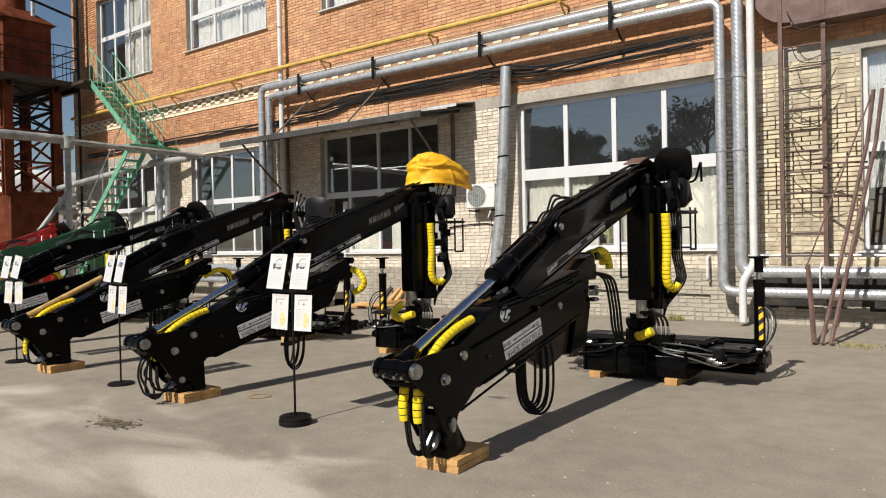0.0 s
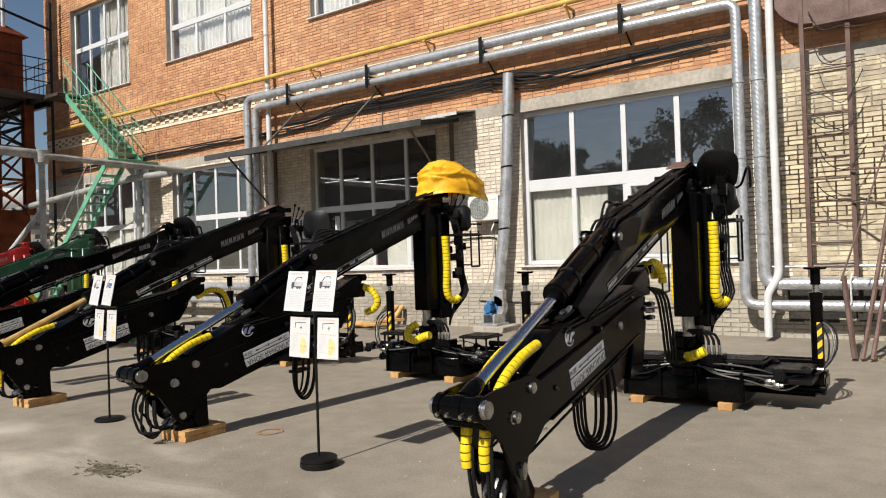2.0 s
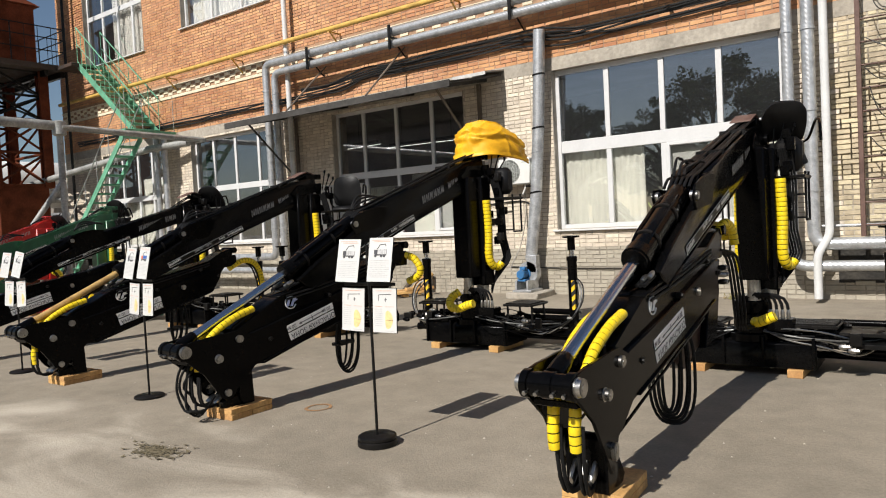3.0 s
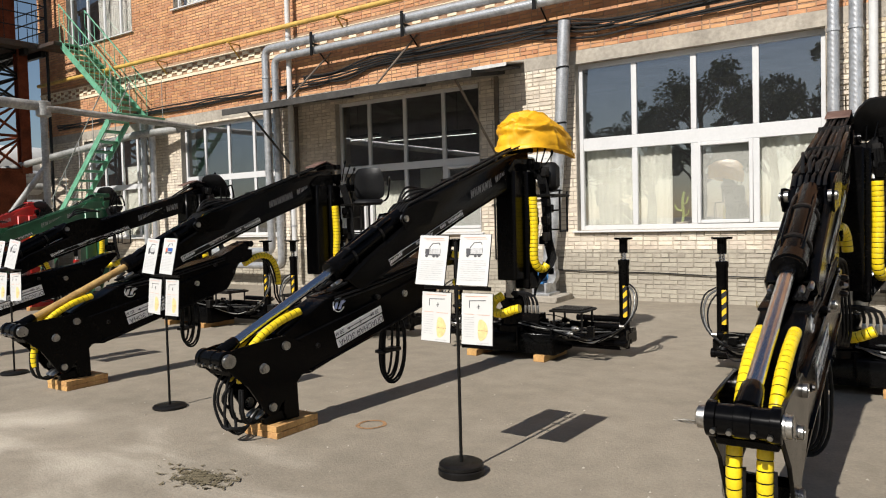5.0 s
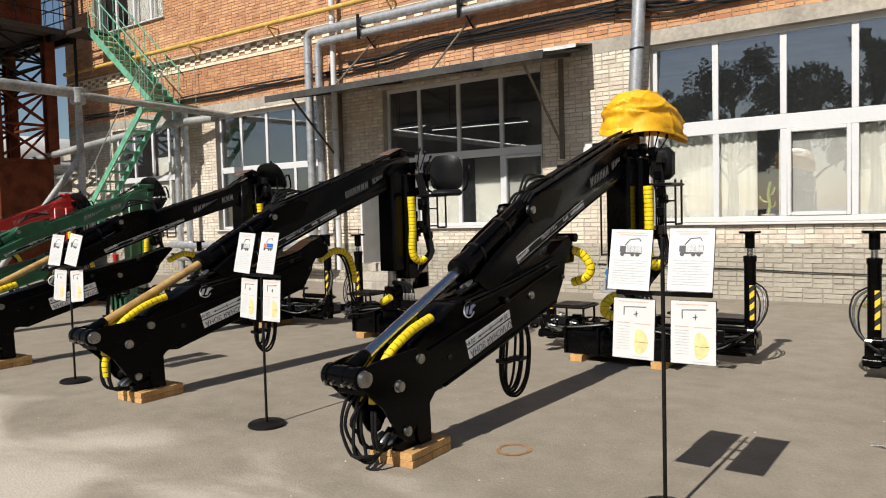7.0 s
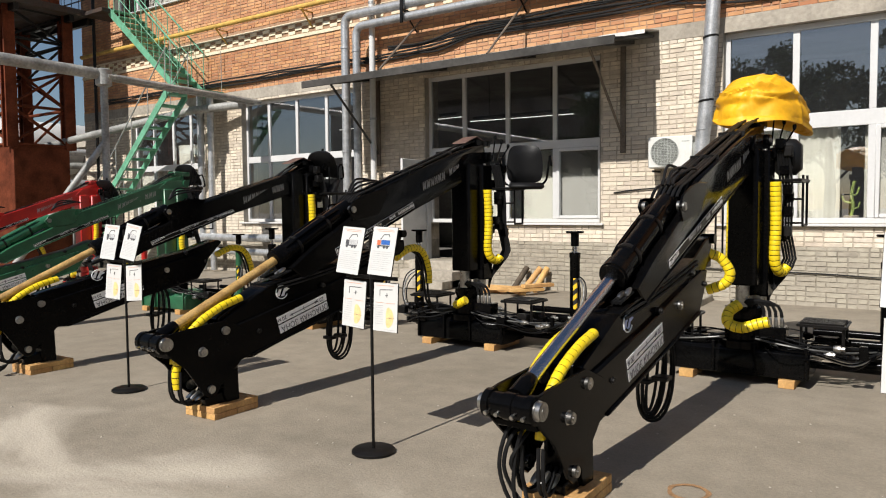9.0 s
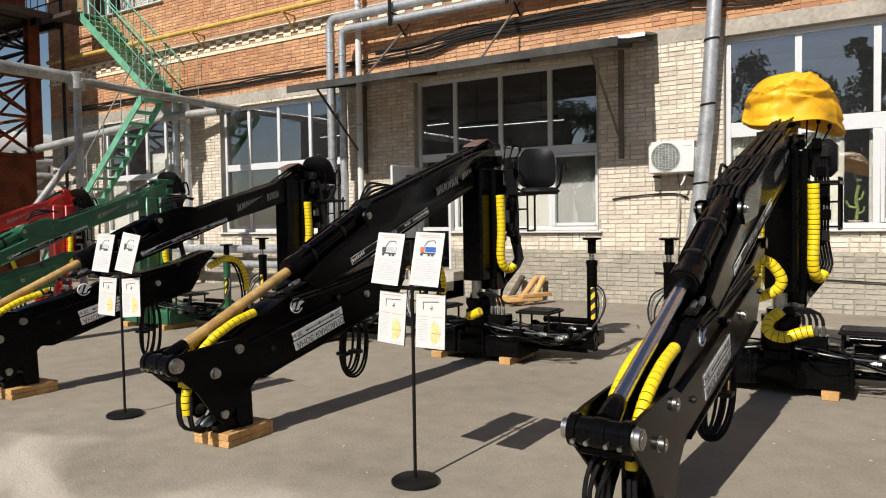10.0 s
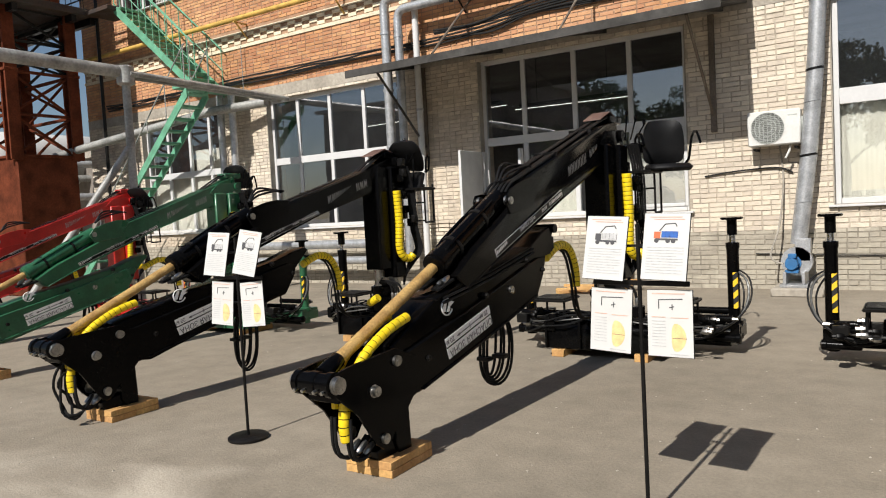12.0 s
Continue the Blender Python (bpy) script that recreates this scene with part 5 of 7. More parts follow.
    for k in range(3):
        bm = B()
        o = 0.04 * k
        tube(bm, [(-0.07 + 1.6 * o, -1.42 - o, 1.69), (-0.07 + 1.6 * o, -1.58, 1.715 - 0.012 * k), (-0.05 + o, -1.74 - 0.5 * o, 1.70 - 0.03 * k), (-0.04 + o, -1.84 - 0.5 * o, 1.58)], 0.0095, 8, 0.03)
        add("knuckle_hose", bm, RUBBER)
    for xx in (-0.056, 0.080):
        bm = B()
        sleeve(bm, [(xx, -3.0, 0.815), (xx, -3.15, 0.765), (xx * 0.95, -3.32, 0.675), (xx * 0.9, -3.43, 0.56), (xx * 0.8, -3.45, 0.44)], 0.028)
        add("hose_guard", bm, (YELLOW, BLACK_DULL), "yellow spiral hose guard")
        bm = B()
        if tags == 2 or (tags == 1 and xx > 0):
            sleeve(bm, [(xx * 0.8 - 0.02, -3.47, 0.44), (xx * 0.8 - 0.02, -3.485, 0.33), (xx * 0.8 - 0.02, -3.475, 0.24)], 0.030)
        elif xx < 0:
            lathe(bm, (xx * 0.8, -3.45, 0.43), (xx * 0.8, -3.46, 0.3), [(0, 0.02), (0.03, 0.02), (0.032, 0.012)], 8)
        else:
            sleeve(bm, [(xx * 0.8, -3.47, 0.44), (xx * 0.8, -3.475, 0.40), (xx * 0.8, -3.475, 0.37)], 0.026)
        add("hose_guard", bm, (YELLOW, BLACK_DULL), "yellow spiral hose guard")
        for q in (-0.012, 0.012):
            bm = B()
            tube(bm, [(xx * 0.8 + q, -3.47, 0.36), (xx * 0.8 + q, -3.47, 0.21), (xx * 0.7 + q, -3.43, 0.135), (xx * 0.5 + q, -3.34, 0.125), (xx * 0.4 + q, -3.24, 0.20)], 0.010, 7, 0.03)
            add("tip_hose", bm, RUBBER)
        for q in range(2):
            bm = B()
            p = Vector((xx - 0.02 + 0.04 * q, -2.72, 0.955 + 0.02 * q))
            lathe(bm, p, p + Vector((0, 0.06, 0.03)), [(0, 0.010), (0.01, 0.015), (0.04, 0.015), (0.06, 0.01)], 8)
            add("hose_fitting", bm, STEEL)
    for k in range(3):
        bm = B()
        p = Vector((-0.06 + 0.05 * k, -3.34, 0.135))
        lathe(bm, p, p + Vector((0.01, 0.07, 0.05)), [(0, 0.012), (0.02, 0.017), (0.06, 0.017), (0.08, 0.010)], 8)
        add("hose_coupling", bm, STEEL)
    # hanging loops under the outer boom
    low, wx, wy, n = (0.025, 0.125, 0.09, 6) if deck else (0.085, 0.100, 0.07, 5) if loose == 4 else (0.075, 0.105, 0.06, 5) if loose == 3 else (0.165, 0.115, 0.05, 5)
    for k in range(n):
        bm = B()
        kx, ky = wx * (0.22 + 0.78 * k / (n - 1)), wy * (0.3 + 0.7 * ((k * 3) % n) / n)
        zc, hh = (0.66 + low) / 2 + 0.010 * (n - 1 - k), (0.66 - low) / 2 - 0.010 * (n - 1 - k)
        lean = 0.05 if not deck else 0.0
        e, hang = (0.72, -2.22) if deck else (0.85, -2.03)
        ring = []
        for a in np.linspace(radians(108), radians(432), 16):
            ca, sn = math.cos(a), math.sin(a)
            ring.append((kx * math.copysign(abs(ca) ** e, ca) - lean * (1 - sn) * 0.5, hang + ky * ca + 0.014 * k, zc + hh * math.copysign(abs(sn) ** e, sn)))
        tube(bm, ring, 0.0100, 7, 0.04)
        add("hanging_hose", bm, RUBBER)
    for zz, side in ((0.36, -1), (0.39, 1)) if not deck else ((0.36, -1.4),):
        bm = B()
        box(bm, (side * wx * 0.55 - 0.06, hang - wy, zz - 0.014), (side * wx * 0.55 + 0.04, hang + wy * 0.4, zz + 0.014), 0.005)
        add("hose_strap", bm, BLACK_DULL)
    if loose:
        for k in range(loose):
            bm = B()
            o, w = (0.0, 0.035, 0.012, 0.05)[k], (0.02, 0.0, -0.05, 0.03)[k]
            tube(bm, [(0.0, -3.40, 0.46), (-0.02 - o, -3.49 - o * 0.5, 0.42 + w), (-0.05 - o, -3.51 - o, 0.28), (-0.04 - o * 0.4, -3.50 - w, 0.14 - w * 0.9), (0.01, -3.46 - o, 0.06 + o), (0.05, -3.42, 0.11), (0.06, -3.34, 0.20)], 0.010, 7, 0.03)
            add("loose_hose", bm, RUBBER)
    # hoses and guards at the column
    bm = B()
    sleeve(bm, [(0.185, 0.06, 1.64), (0.19, 0.07, 1.30), (0.185, 0.06, 1.04), (0.195, 0.10, 0.93), (0.22, 0.18, 0.90), (0.25, 0.23, 0.96)], 0.044)
    add("column_hose_guard", bm, (YELLOW, BLACK_DULL), "thick yellow spiral hose guard")
    if side_left:
        bm = B()
        sleeve(bm, [(-0.145, 0.0, 1.58), (-0.15, 0.0, 1.2), (-0.15, 0.0, 0.92), (-0.10, 0.02, 0.80)], 0.032)
        add("column_hose_guard", bm, (YELLOW, BLACK_DULL), "yellow spiral hose guard")
    bm = B()
    if loose == 4:
        sleeve(bm, [(0.0, -0.26, 0.66), (-0.06, -0.33, 0.60), (-0.05, -0.37, 0.52), (0.05, -0.37, 0.49), (0.17, -0.35, 0.53), (0.25, -0.34, 0.55)], 0.044)
    else:
        sleeve(bm, [(0.02, -0.28, 0.47), (0.06, -0.32, 0.475), (0.14, -0.34, 0.51), (0.22, -0.34, 0.55)], 0.042)
    add("column_hose_guard", bm, (YELLOW, BLACK_DULL), "yellow spiral hose guard at the column foot")
    bm = B()
    if gold_end:
        sleeve(bm, [(0.0, -1.25, 1.22), (0.02, -1.14, 1.25), (0.05, -1.06, 1.21), (0.06, -1.03, 1.13)], 0.036)
        sleeve(bm, [(0.07, -1.30, 1.20), (0.10, -1.20, 1.27), (0.12, -1.10, 1.22), (0.13, -1.07, 1.10)], 0.034)
    elif loose == 4:
        sleeve(bm, [(0.06, -1.24, 1.12), (0.13, -1.18, 1.08), (0.19, -1.16, 0.98), (0.15, -1.16, 0.90), (0.03, -1.18, 0.85)], 0.036)
    else:
        sleeve(bm, [(0.05, -1.32, 1.0), (0.06, -1.12, 1.08), (0.07, -0.96, 1.04), (0.08, -0.88, 0.88), (0.08, -0.87, 0.72)], 0.036)
    add("hose_guard", bm, (YELLOW, BLACK_DULL), "yellow spiral hose guard at the boom end")
    for k in range(0 if loose == 4 else 4 if deck else 2):
        bm = B()
        o = 0.02 * k
        tube(bm, [(0.02 + o, -1.26, 1.08), (0.05 + o, -1.02 + o, 1.02), (0.06 + o, -0.92 + o, 0.78), (0.07 + o, -0.90 + o, 0.58), (0.04 + o, -0.70, 0.44), (0.02 + o, -0.3, 0.42)], 0.011, 6, 0.06)
        add("boom_end_hose", bm, RUBBER)
    for k in range(5):
        bm = B()
        o = 0.022 * k
        tube(bm, [(0.16 + o, 0.18, 1.9), (0.18 + o, 0.26, 1.6), (0.17 + o, 0.30, 1.2), (0.20 + o, 0.33, 1.0), (0.14 + o, 0.26, 0.86), (0.10, 0.2, 0.6 + o)], 0.011, 6, 0.08)
        add("column_hose", bm, RUBBER)
    for k in range(16):
        bm = B()
        p = Vector((rng.uniform(0.06, 0.26), rng.uniform(0.14, 0.36), rng.uniform(1.15, 2.02)))
        box(bm, p - Vector((0.035, 0.035, 0.04)), p + Vector((0.035, 0.035, 0.045)), 0.008)
        add("control_block", bm, BLACK if k % 5 else BLACK_DULL)
    # operator's platform, ladder and seat behind the head
    bm = B()
    for z in (1.30, 1.50, 1.66):
        rod(bm, (0.20, 0.36, z), (0.33, 0.36, z), 0.009, 6)
    rod(bm, (0.20, 0.36, 1.28), (0.20, 0.36, 1.99), 0.011, 6)
    rod(bm, (0.33, 0.36, 1.28), (0.33, 0.36, 1.70), 0.011, 6)
    rod(bm, (0.33, 0.36, 1.28), (0.33, 0.52, 1.28), 0.011, 6)
    rod(bm, (0.33, 0.52, 1.28), (0.33, 0.52, 1.70), 0.011, 6)
    rod(bm, (0.33, 0.36, 1.66), (0.33, 0.52, 1.66), 0.011, 6)
    add("platform_ladder", bm, BLACK_DULL)
    bm = B()
    sweep(bm, [Vector(p) for p in ((0.13, 0.22, 1.654), (0.34, 0.22, 1.654), (0.34, 0.54, 1.654), (0.13, 0.54, 1.654), (0.13, 0.22, 1.654))], 0.016, 4)
    deck_part = add("foot_platform", bm, BLACK_DULL)
    for k in range(6):
        bm = B()
        box(bm, (0.135, 0.26 + 0.05 * k, 1.645), (0.335, 0.282 + 0.05 * k, 1.668))
        add("foot_platform_slat", bm, BLACK_DULL, "", True, deck_part)
    if side_left:
        bm = B()
        rod(bm, (-0.30, 0.1, 1.0), (-0.30, 0.1, 1.66), 0.010, 6)
        rod(bm, (-0.30, 0.3, 1.0), (-0.30, 0.3, 1.66), 0.010, 6)
        rod(bm, (-0.30, 0.1, 1.0), (-0.30, 0.3, 1.0), 0.010, 6)
        rod(bm, (-0.30, 0.1, 1.66), (-0.09, 0.1, 1.66), 0.010, 6)
        add("side_step", bm, BLACK_DULL)
    for k in range(3):
        bm = B()
        x = 0.10 + 0.05 * k
        rod(bm, (x, 0.28, 1.95), (x + 0.03 * k, 0.34, 2.18 - 0.05 * k), 0.007, 6)
        lathe(bm, (x + 0.03 * k, 0.34, 2.18 - 0.05 * k), (x + 0.03 * k, 0.35, 2.24 - 0.05 * k), [(0, 0.012), (0.03, 0.018), (0.045, 0.01)], 8)
        add("control_lever", bm, BLACK)
    if seat:
        SM = {"tilted": pose(0.16, 0.50, 1.98, 40, 0, 25), "upright": pose(0.40, 0.52, 1.70, 4, 0, 34), "low": pose(0.10, 0.48, 1.86, 40, 0, 25), "high": pose(-0.16, 0.58, 1.97, 40, 0, 25)}[seat]
        bm = B()
        n = 9
        grid = {}
        for i in range(n):
            for j in range(n):
                u, v = 2 * i / (n - 1) - 1, 2 * j / (n - 1) - 1
                k = (abs(u) ** 5 + abs(v) ** 5) ** 0.2
                q = max(abs(u), abs(v)) / k if k > 1e-6 else 1
                for s in (-1, 1):
                    rim = max(0.0, 1 - max(abs(u), abs(v)) ** 4)
                    grid[i, j, s] = bm.verts.new((0.19 * u * q * (1 - 0.12 * (v > 0) * v), s * (0.012 + 0.035 * rim) - 0.05 * u * u, 0.22 + 0.20 * v * q))
        for i in range(n - 1):
            for j in range(n - 1):
                for s in (-1, 1):
                    f = [grid[i, j, s], grid[i + 1, j, s], grid[i + 1, j + 1, s], grid[i, j + 1, s]]
                    bm.faces.new(f if s < 0 else f[::-1]).smooth = True
        rim = [(i, 0) for i in range(n)] + [(n - 1, j) for j in range(1, n)] + [(i, n - 1) for i in range(n - 2, -1, -1)] + [(0, j) for j in range(n - 2, 0, -1)]
        for (a, b), (a2, b2) in zip(rim, rim[1:] + rim[:1]):
            bm.faces.new((grid[a, b, 1], grid[a2, b2, 1], grid[a2, b2, -1], grid[a, b, -1])).smooth = True
        bmesh.ops.recalc_face_normals(bm, faces=bm.faces)
        bmesh.ops.transform(bm, matrix=SM, verts=bm.verts)
        s = add("seat_back", bm, VINYL, "black padded seat back", False)
        bm = B()
        box(bm, (-0.18, -0.34, -0.04), (0.18, -0.02, 0.025), 0.03)
        bmesh.ops.transform(bm, matrix=SM, verts=bm.verts)
        add("seat_cushion", bm, VINYL, "", False)
        for sx in (-1, 1):
            bm = B()
            tube(bm, [(sx * 0.18, -0.02, 0.0), (sx * 0.23, -0.05, 0.05), (sx * 0.26, -0.06, 0.26), (sx * 0.25, -0.2, 0.30), (sx * 0.25, -0.30, 0.20)], 0.012, 6)
            bmesh.ops.transform(bm, matrix=SM, verts=bm.verts)
            add("arm_rest", bm, BLACK, "", False)
    if seat in (None, "tilted"):
        # black box that hangs behind the column head
        bm = B()
        box(bm, (0.10, 0.26, 1.70), (0.32, 0.44, 2.00), 0.05)
        add("hanging_box", bm, VINYL)
    # decals: the boom lies upside down, so its sign stands on its head
    G = R

    def decal(name, x, y, z, w, h, slope, material, label=""):
        bm = B()
        box(bm, (-0.0008, -w / 2, -h / 2), (0.0012, w / 2, h / 2), 0, Matrix.Translation((x, y, z)) @ Matrix.Rotation(radians(slope), 4, "X"))
        return add(name, bm, material, label)

    face = Matrix(((0, 0, 1, 0), (1, 0, 0, 0), (0, 1, 0, 0), (0, 0, 0, 1)))
    decal("danger_sign", 0.1295, -2.515, 0.678, 0.50, 0.055, 15.5, DECAL, "white strip with two arrows")
    decal("danger_sign", 0.1295, -2.50, 0.610, 0.50, 0.065, 15.5, DECAL, "white danger zone plate")
    sa = -math.degrees(lift / 3.3)
    at = lambda x, y, z: Matrix.Translation((x, *settle(y, z)))
    M = G @ at(0.132, -2.50, 0.610) @ Matrix.Rotation(radians(15.5 + sa + 180), 4, "X") @ face
    letters("sign_text", "ОПАСНАЯ ЗОНА", 0.062, INK, M, c, "danger zone lettering")
    for y1, tx in ((-2.72, "20 м"), (-2.35, "20 м")):
        M = G @ at(0.132, y1, 0.678 + (y1 + 2.515) * 0.277) @ Matrix.Rotation(radians(195.5 + sa), 4, "X") @ face
        letters("sign_text", tx, 0.045, INK, M, c)
    bm = B()
    MM = Matrix.Translation((0.132, -2.515, 0.678)) @ Matrix.Rotation(radians(15.5), 4, "X")
    box(bm, (-0.0004, -0.13, -0.003), (0.0008, 0.13, 0.003), 0, MM)
    box(bm, (-0.0004, -0.003, -0.018), (0.0008, 0.003, 0.018), 0, MM)
    for s in (-1, 1):
        f = bm.faces.new([bm.verts.new(MM @ Vector((0.0008, s * 0.15, 0))), bm.verts.new(MM @ Vector((0.0008, s * 0.12, 0.011))), bm.verts.new(MM @ Vector((0.0008, s * 0.12, -0.011)))])
    add("arrow", bm, INK)
    decal("type_strip", 0.1215, -1.64, 1.255, 1.08, 0.064, 20.5, DECAL, "long narrow data strip with a pale border")
    decal("type_strip_ground", 0.1227, -1.64, 1.255, 1.072, 0.056, 20.5, BLACK_DULL)
    M = G @ at(0.1247, -1.70, thin(-1.70, 1.232)) @ Matrix.Rotation(radians(20.5 + sa), 4, "X") @ face
    letters("strip_text", "ВЫЛЕТ 8.0 м" if deck else "ВЫЛЕТ 7.8 м", 0.040, DECAL, M, c, "reach written on the data strip")
    for y, n in ((-2.13, 7), (-1.47, 4), (-1.35, 11)):
        bm = B()
        for k in range(n):
            yy = y + 0.0205 * k
            box(bm, (-0.0006, -0.0065, -0.014), (0.0010, 0.0065, 0.014 - 0.006 * (k % 3 == 1)), 0, Matrix.Translation((0.1240, yy, 1.255 + (yy + 1.64) * 0.374)) @ Matrix.Rotation(radians(20.5), 4, "X"))
        tagged(add("strip_lettering", bm, DECAL), kind="stuff")
    bm = B()
    for k in range(10):
        if k == 6:
            continue
        for q, hh in ((-0.017, 0.038), (0.0, 0.024), (0.017, 0.038)):
            y = -0.96 + 0.062 * k + q
            M = Matrix.Translation((0.0925 + 0.025 * min(1.0, -y / 1.2), y, thin(y, 1.775 + (y + 0.55) * 0.335))) @ Matrix.Rotation(radians(18.5), 4, "X")
            v = [bm.verts.new(M @ Vector((0.0, a + 0.22 * c, c))) for a, c in ((-0.0045, -hh), (0.0045, -hh), (0.0045, hh), (-0.0045, hh))]
            bm.faces.new(v)
    tagged(add("name_mark", bm, DECAL_DIM), kind="stuff")
    bm = B()
    sweep(bm, [Vector((0.1045, -2.70 + 0.046 * math.cos(a), 0.822 + 0.050 * math.sin(a))) for a in np.linspace(0.9, 5.9, 18)], 0.0045, 5)
    add("maker_badge", bm, DECAL, "white open ring badge round a wing shape")
    for poly in ([(-2.745, 0.792), (-2.715, 0.860), (-2.695, 0.865), (-2.715, 0.795)], [(-2.705, 0.79), (-2.675, 0.862), (-2.620, 0.875), (-2.655, 0.850), (-2.632, 0.842), (-2.67, 0.822), (-2.68, 0.79)]):
        bm = B()
        prism(bm, poly, 0.1025, 0.1045)
        add("badge_wing", bm, DECAL if cx > -3 or cx < -7 else BADGE_BLUE)
    # pipes that run along the flank of the booms
    for dz, xx in ((0.0, 0.112), (-0.026, 0.113)) if slim > 0.8 else ():
        bm = B()
        tube(bm, [(xx, -2.74, 0.878 + dz), (xx, -2.20, 0.966 + dz), (xx, -1.62, 1.088 + dz)], 0.0095, 7, 0.2)
        add("flank_pipe", bm, RUBBER)
    # boards under the tip, blocks under the frame
    return c, R


def boards(x, y, rz, w=0.31, l=0.40, z=0.0):
    """Two layers of short pine boards."""
    for k in range(2):
        for q in range(2):
            bm = B()
            h = 0.043
            if k == 0:
                box(bm, (-w / 2, -l / 2 + q * l / 2 + 0.002, 0), (w / 2, -l / 2 + (q + 1) * l / 2 - 0.002, h), 0.003)
            else:
                box(bm, (-w / 2 + q * w / 2 + 0.002, -l / 2, 0), (-w / 2 + (q + 1) * w / 2 - 0.002, l / 2, h), 0.003)
            ob = tagged(link("pine_board", bm, PINE), "short pine board stacked under the crane tip", "board", group="boards under crane tips")
            ob.matrix_basis = pose(x, y, z + k * (h + 0.001), 0, 0, rz)


def frame_blocks(x, y, ys=(-0.08, -0.08)):
    for dx, dy in ((-0.42, ys[0]), (0.36, ys[1])):
        bm = B()
        box(bm, (-0.06, -0.09, 0), (0.06, 0.45, 0.068), 0.004)
        ob = tagged(link("pine_block", bm, PINE), "pine block under the stabiliser frame", "block", group="blocks under crane frames")
        ob.matrix_basis = pose(x + dx, y + dy, 0)


CRANES = [(-2.82, 6.95, 0.8, BLACK, CHROME, "tilted", True, True, True, "black gloss loader crane folded down, bare seat on top", 1.0, 0.10, 1.035),
          (-5.80, 7.07, -3.0, BLACK, CHROME, None, True, False, False, "black gloss loader crane folded down, seat under a tarpaulin", 1.0, 0.0, 1.0),
          (-8.575, 7.15, -2.4, BLACK, TAN, "upright", False, False, False, "black gloss loader crane with a paper-wrapped rod", 1.0, 0.0, 1.0),
          (-11.12, 7.15, -2.2, BLACK, TAN, "low", False, False, False, "black gloss loader crane with a paper-wrapped rod and tilted seat", 1.0, 0.02, 1.0),
          (-13.62, 7.08, -3.0, GREEN, TAN, "high", False, False, False, "dark green loader crane folded down in the row", 0.93, 0.0, 1.0),
          (-16.05, 7.2, -3.0, RED, CHROME, "low", False, False, False, "red loader crane folded down at the row's far end", 0.905, 0.0, 1.0)]
for (cx, cy, yaw, paint, rm, seat, sl, deck, gold, label, sc, lift, stretch), tags, loose in zip(CRANES, (2, 0, 1, 1, 1, 1), (0, 4, 0, 3, 2, 0)):
    slim, sink = (0.87, 0.0) if cx > -10 else (0.56, 0.09)
    crane(cx, cy, yaw, paint, label, lift, stretch, sc, rm, seat, sl, deck, gold, tags, loose, 0.10 if loose == 3 else 0.0, slim, sink)
    tip = Vector((cx, cy, 0)) + Matrix.Rotation(radians(yaw), 3, "Z") @ Vector((0.0, -3.11 * sc * stretch, 0))
    boards(tip.x, tip.y + 0.02, yaw + 4)
    frame_blocks(cx, cy)


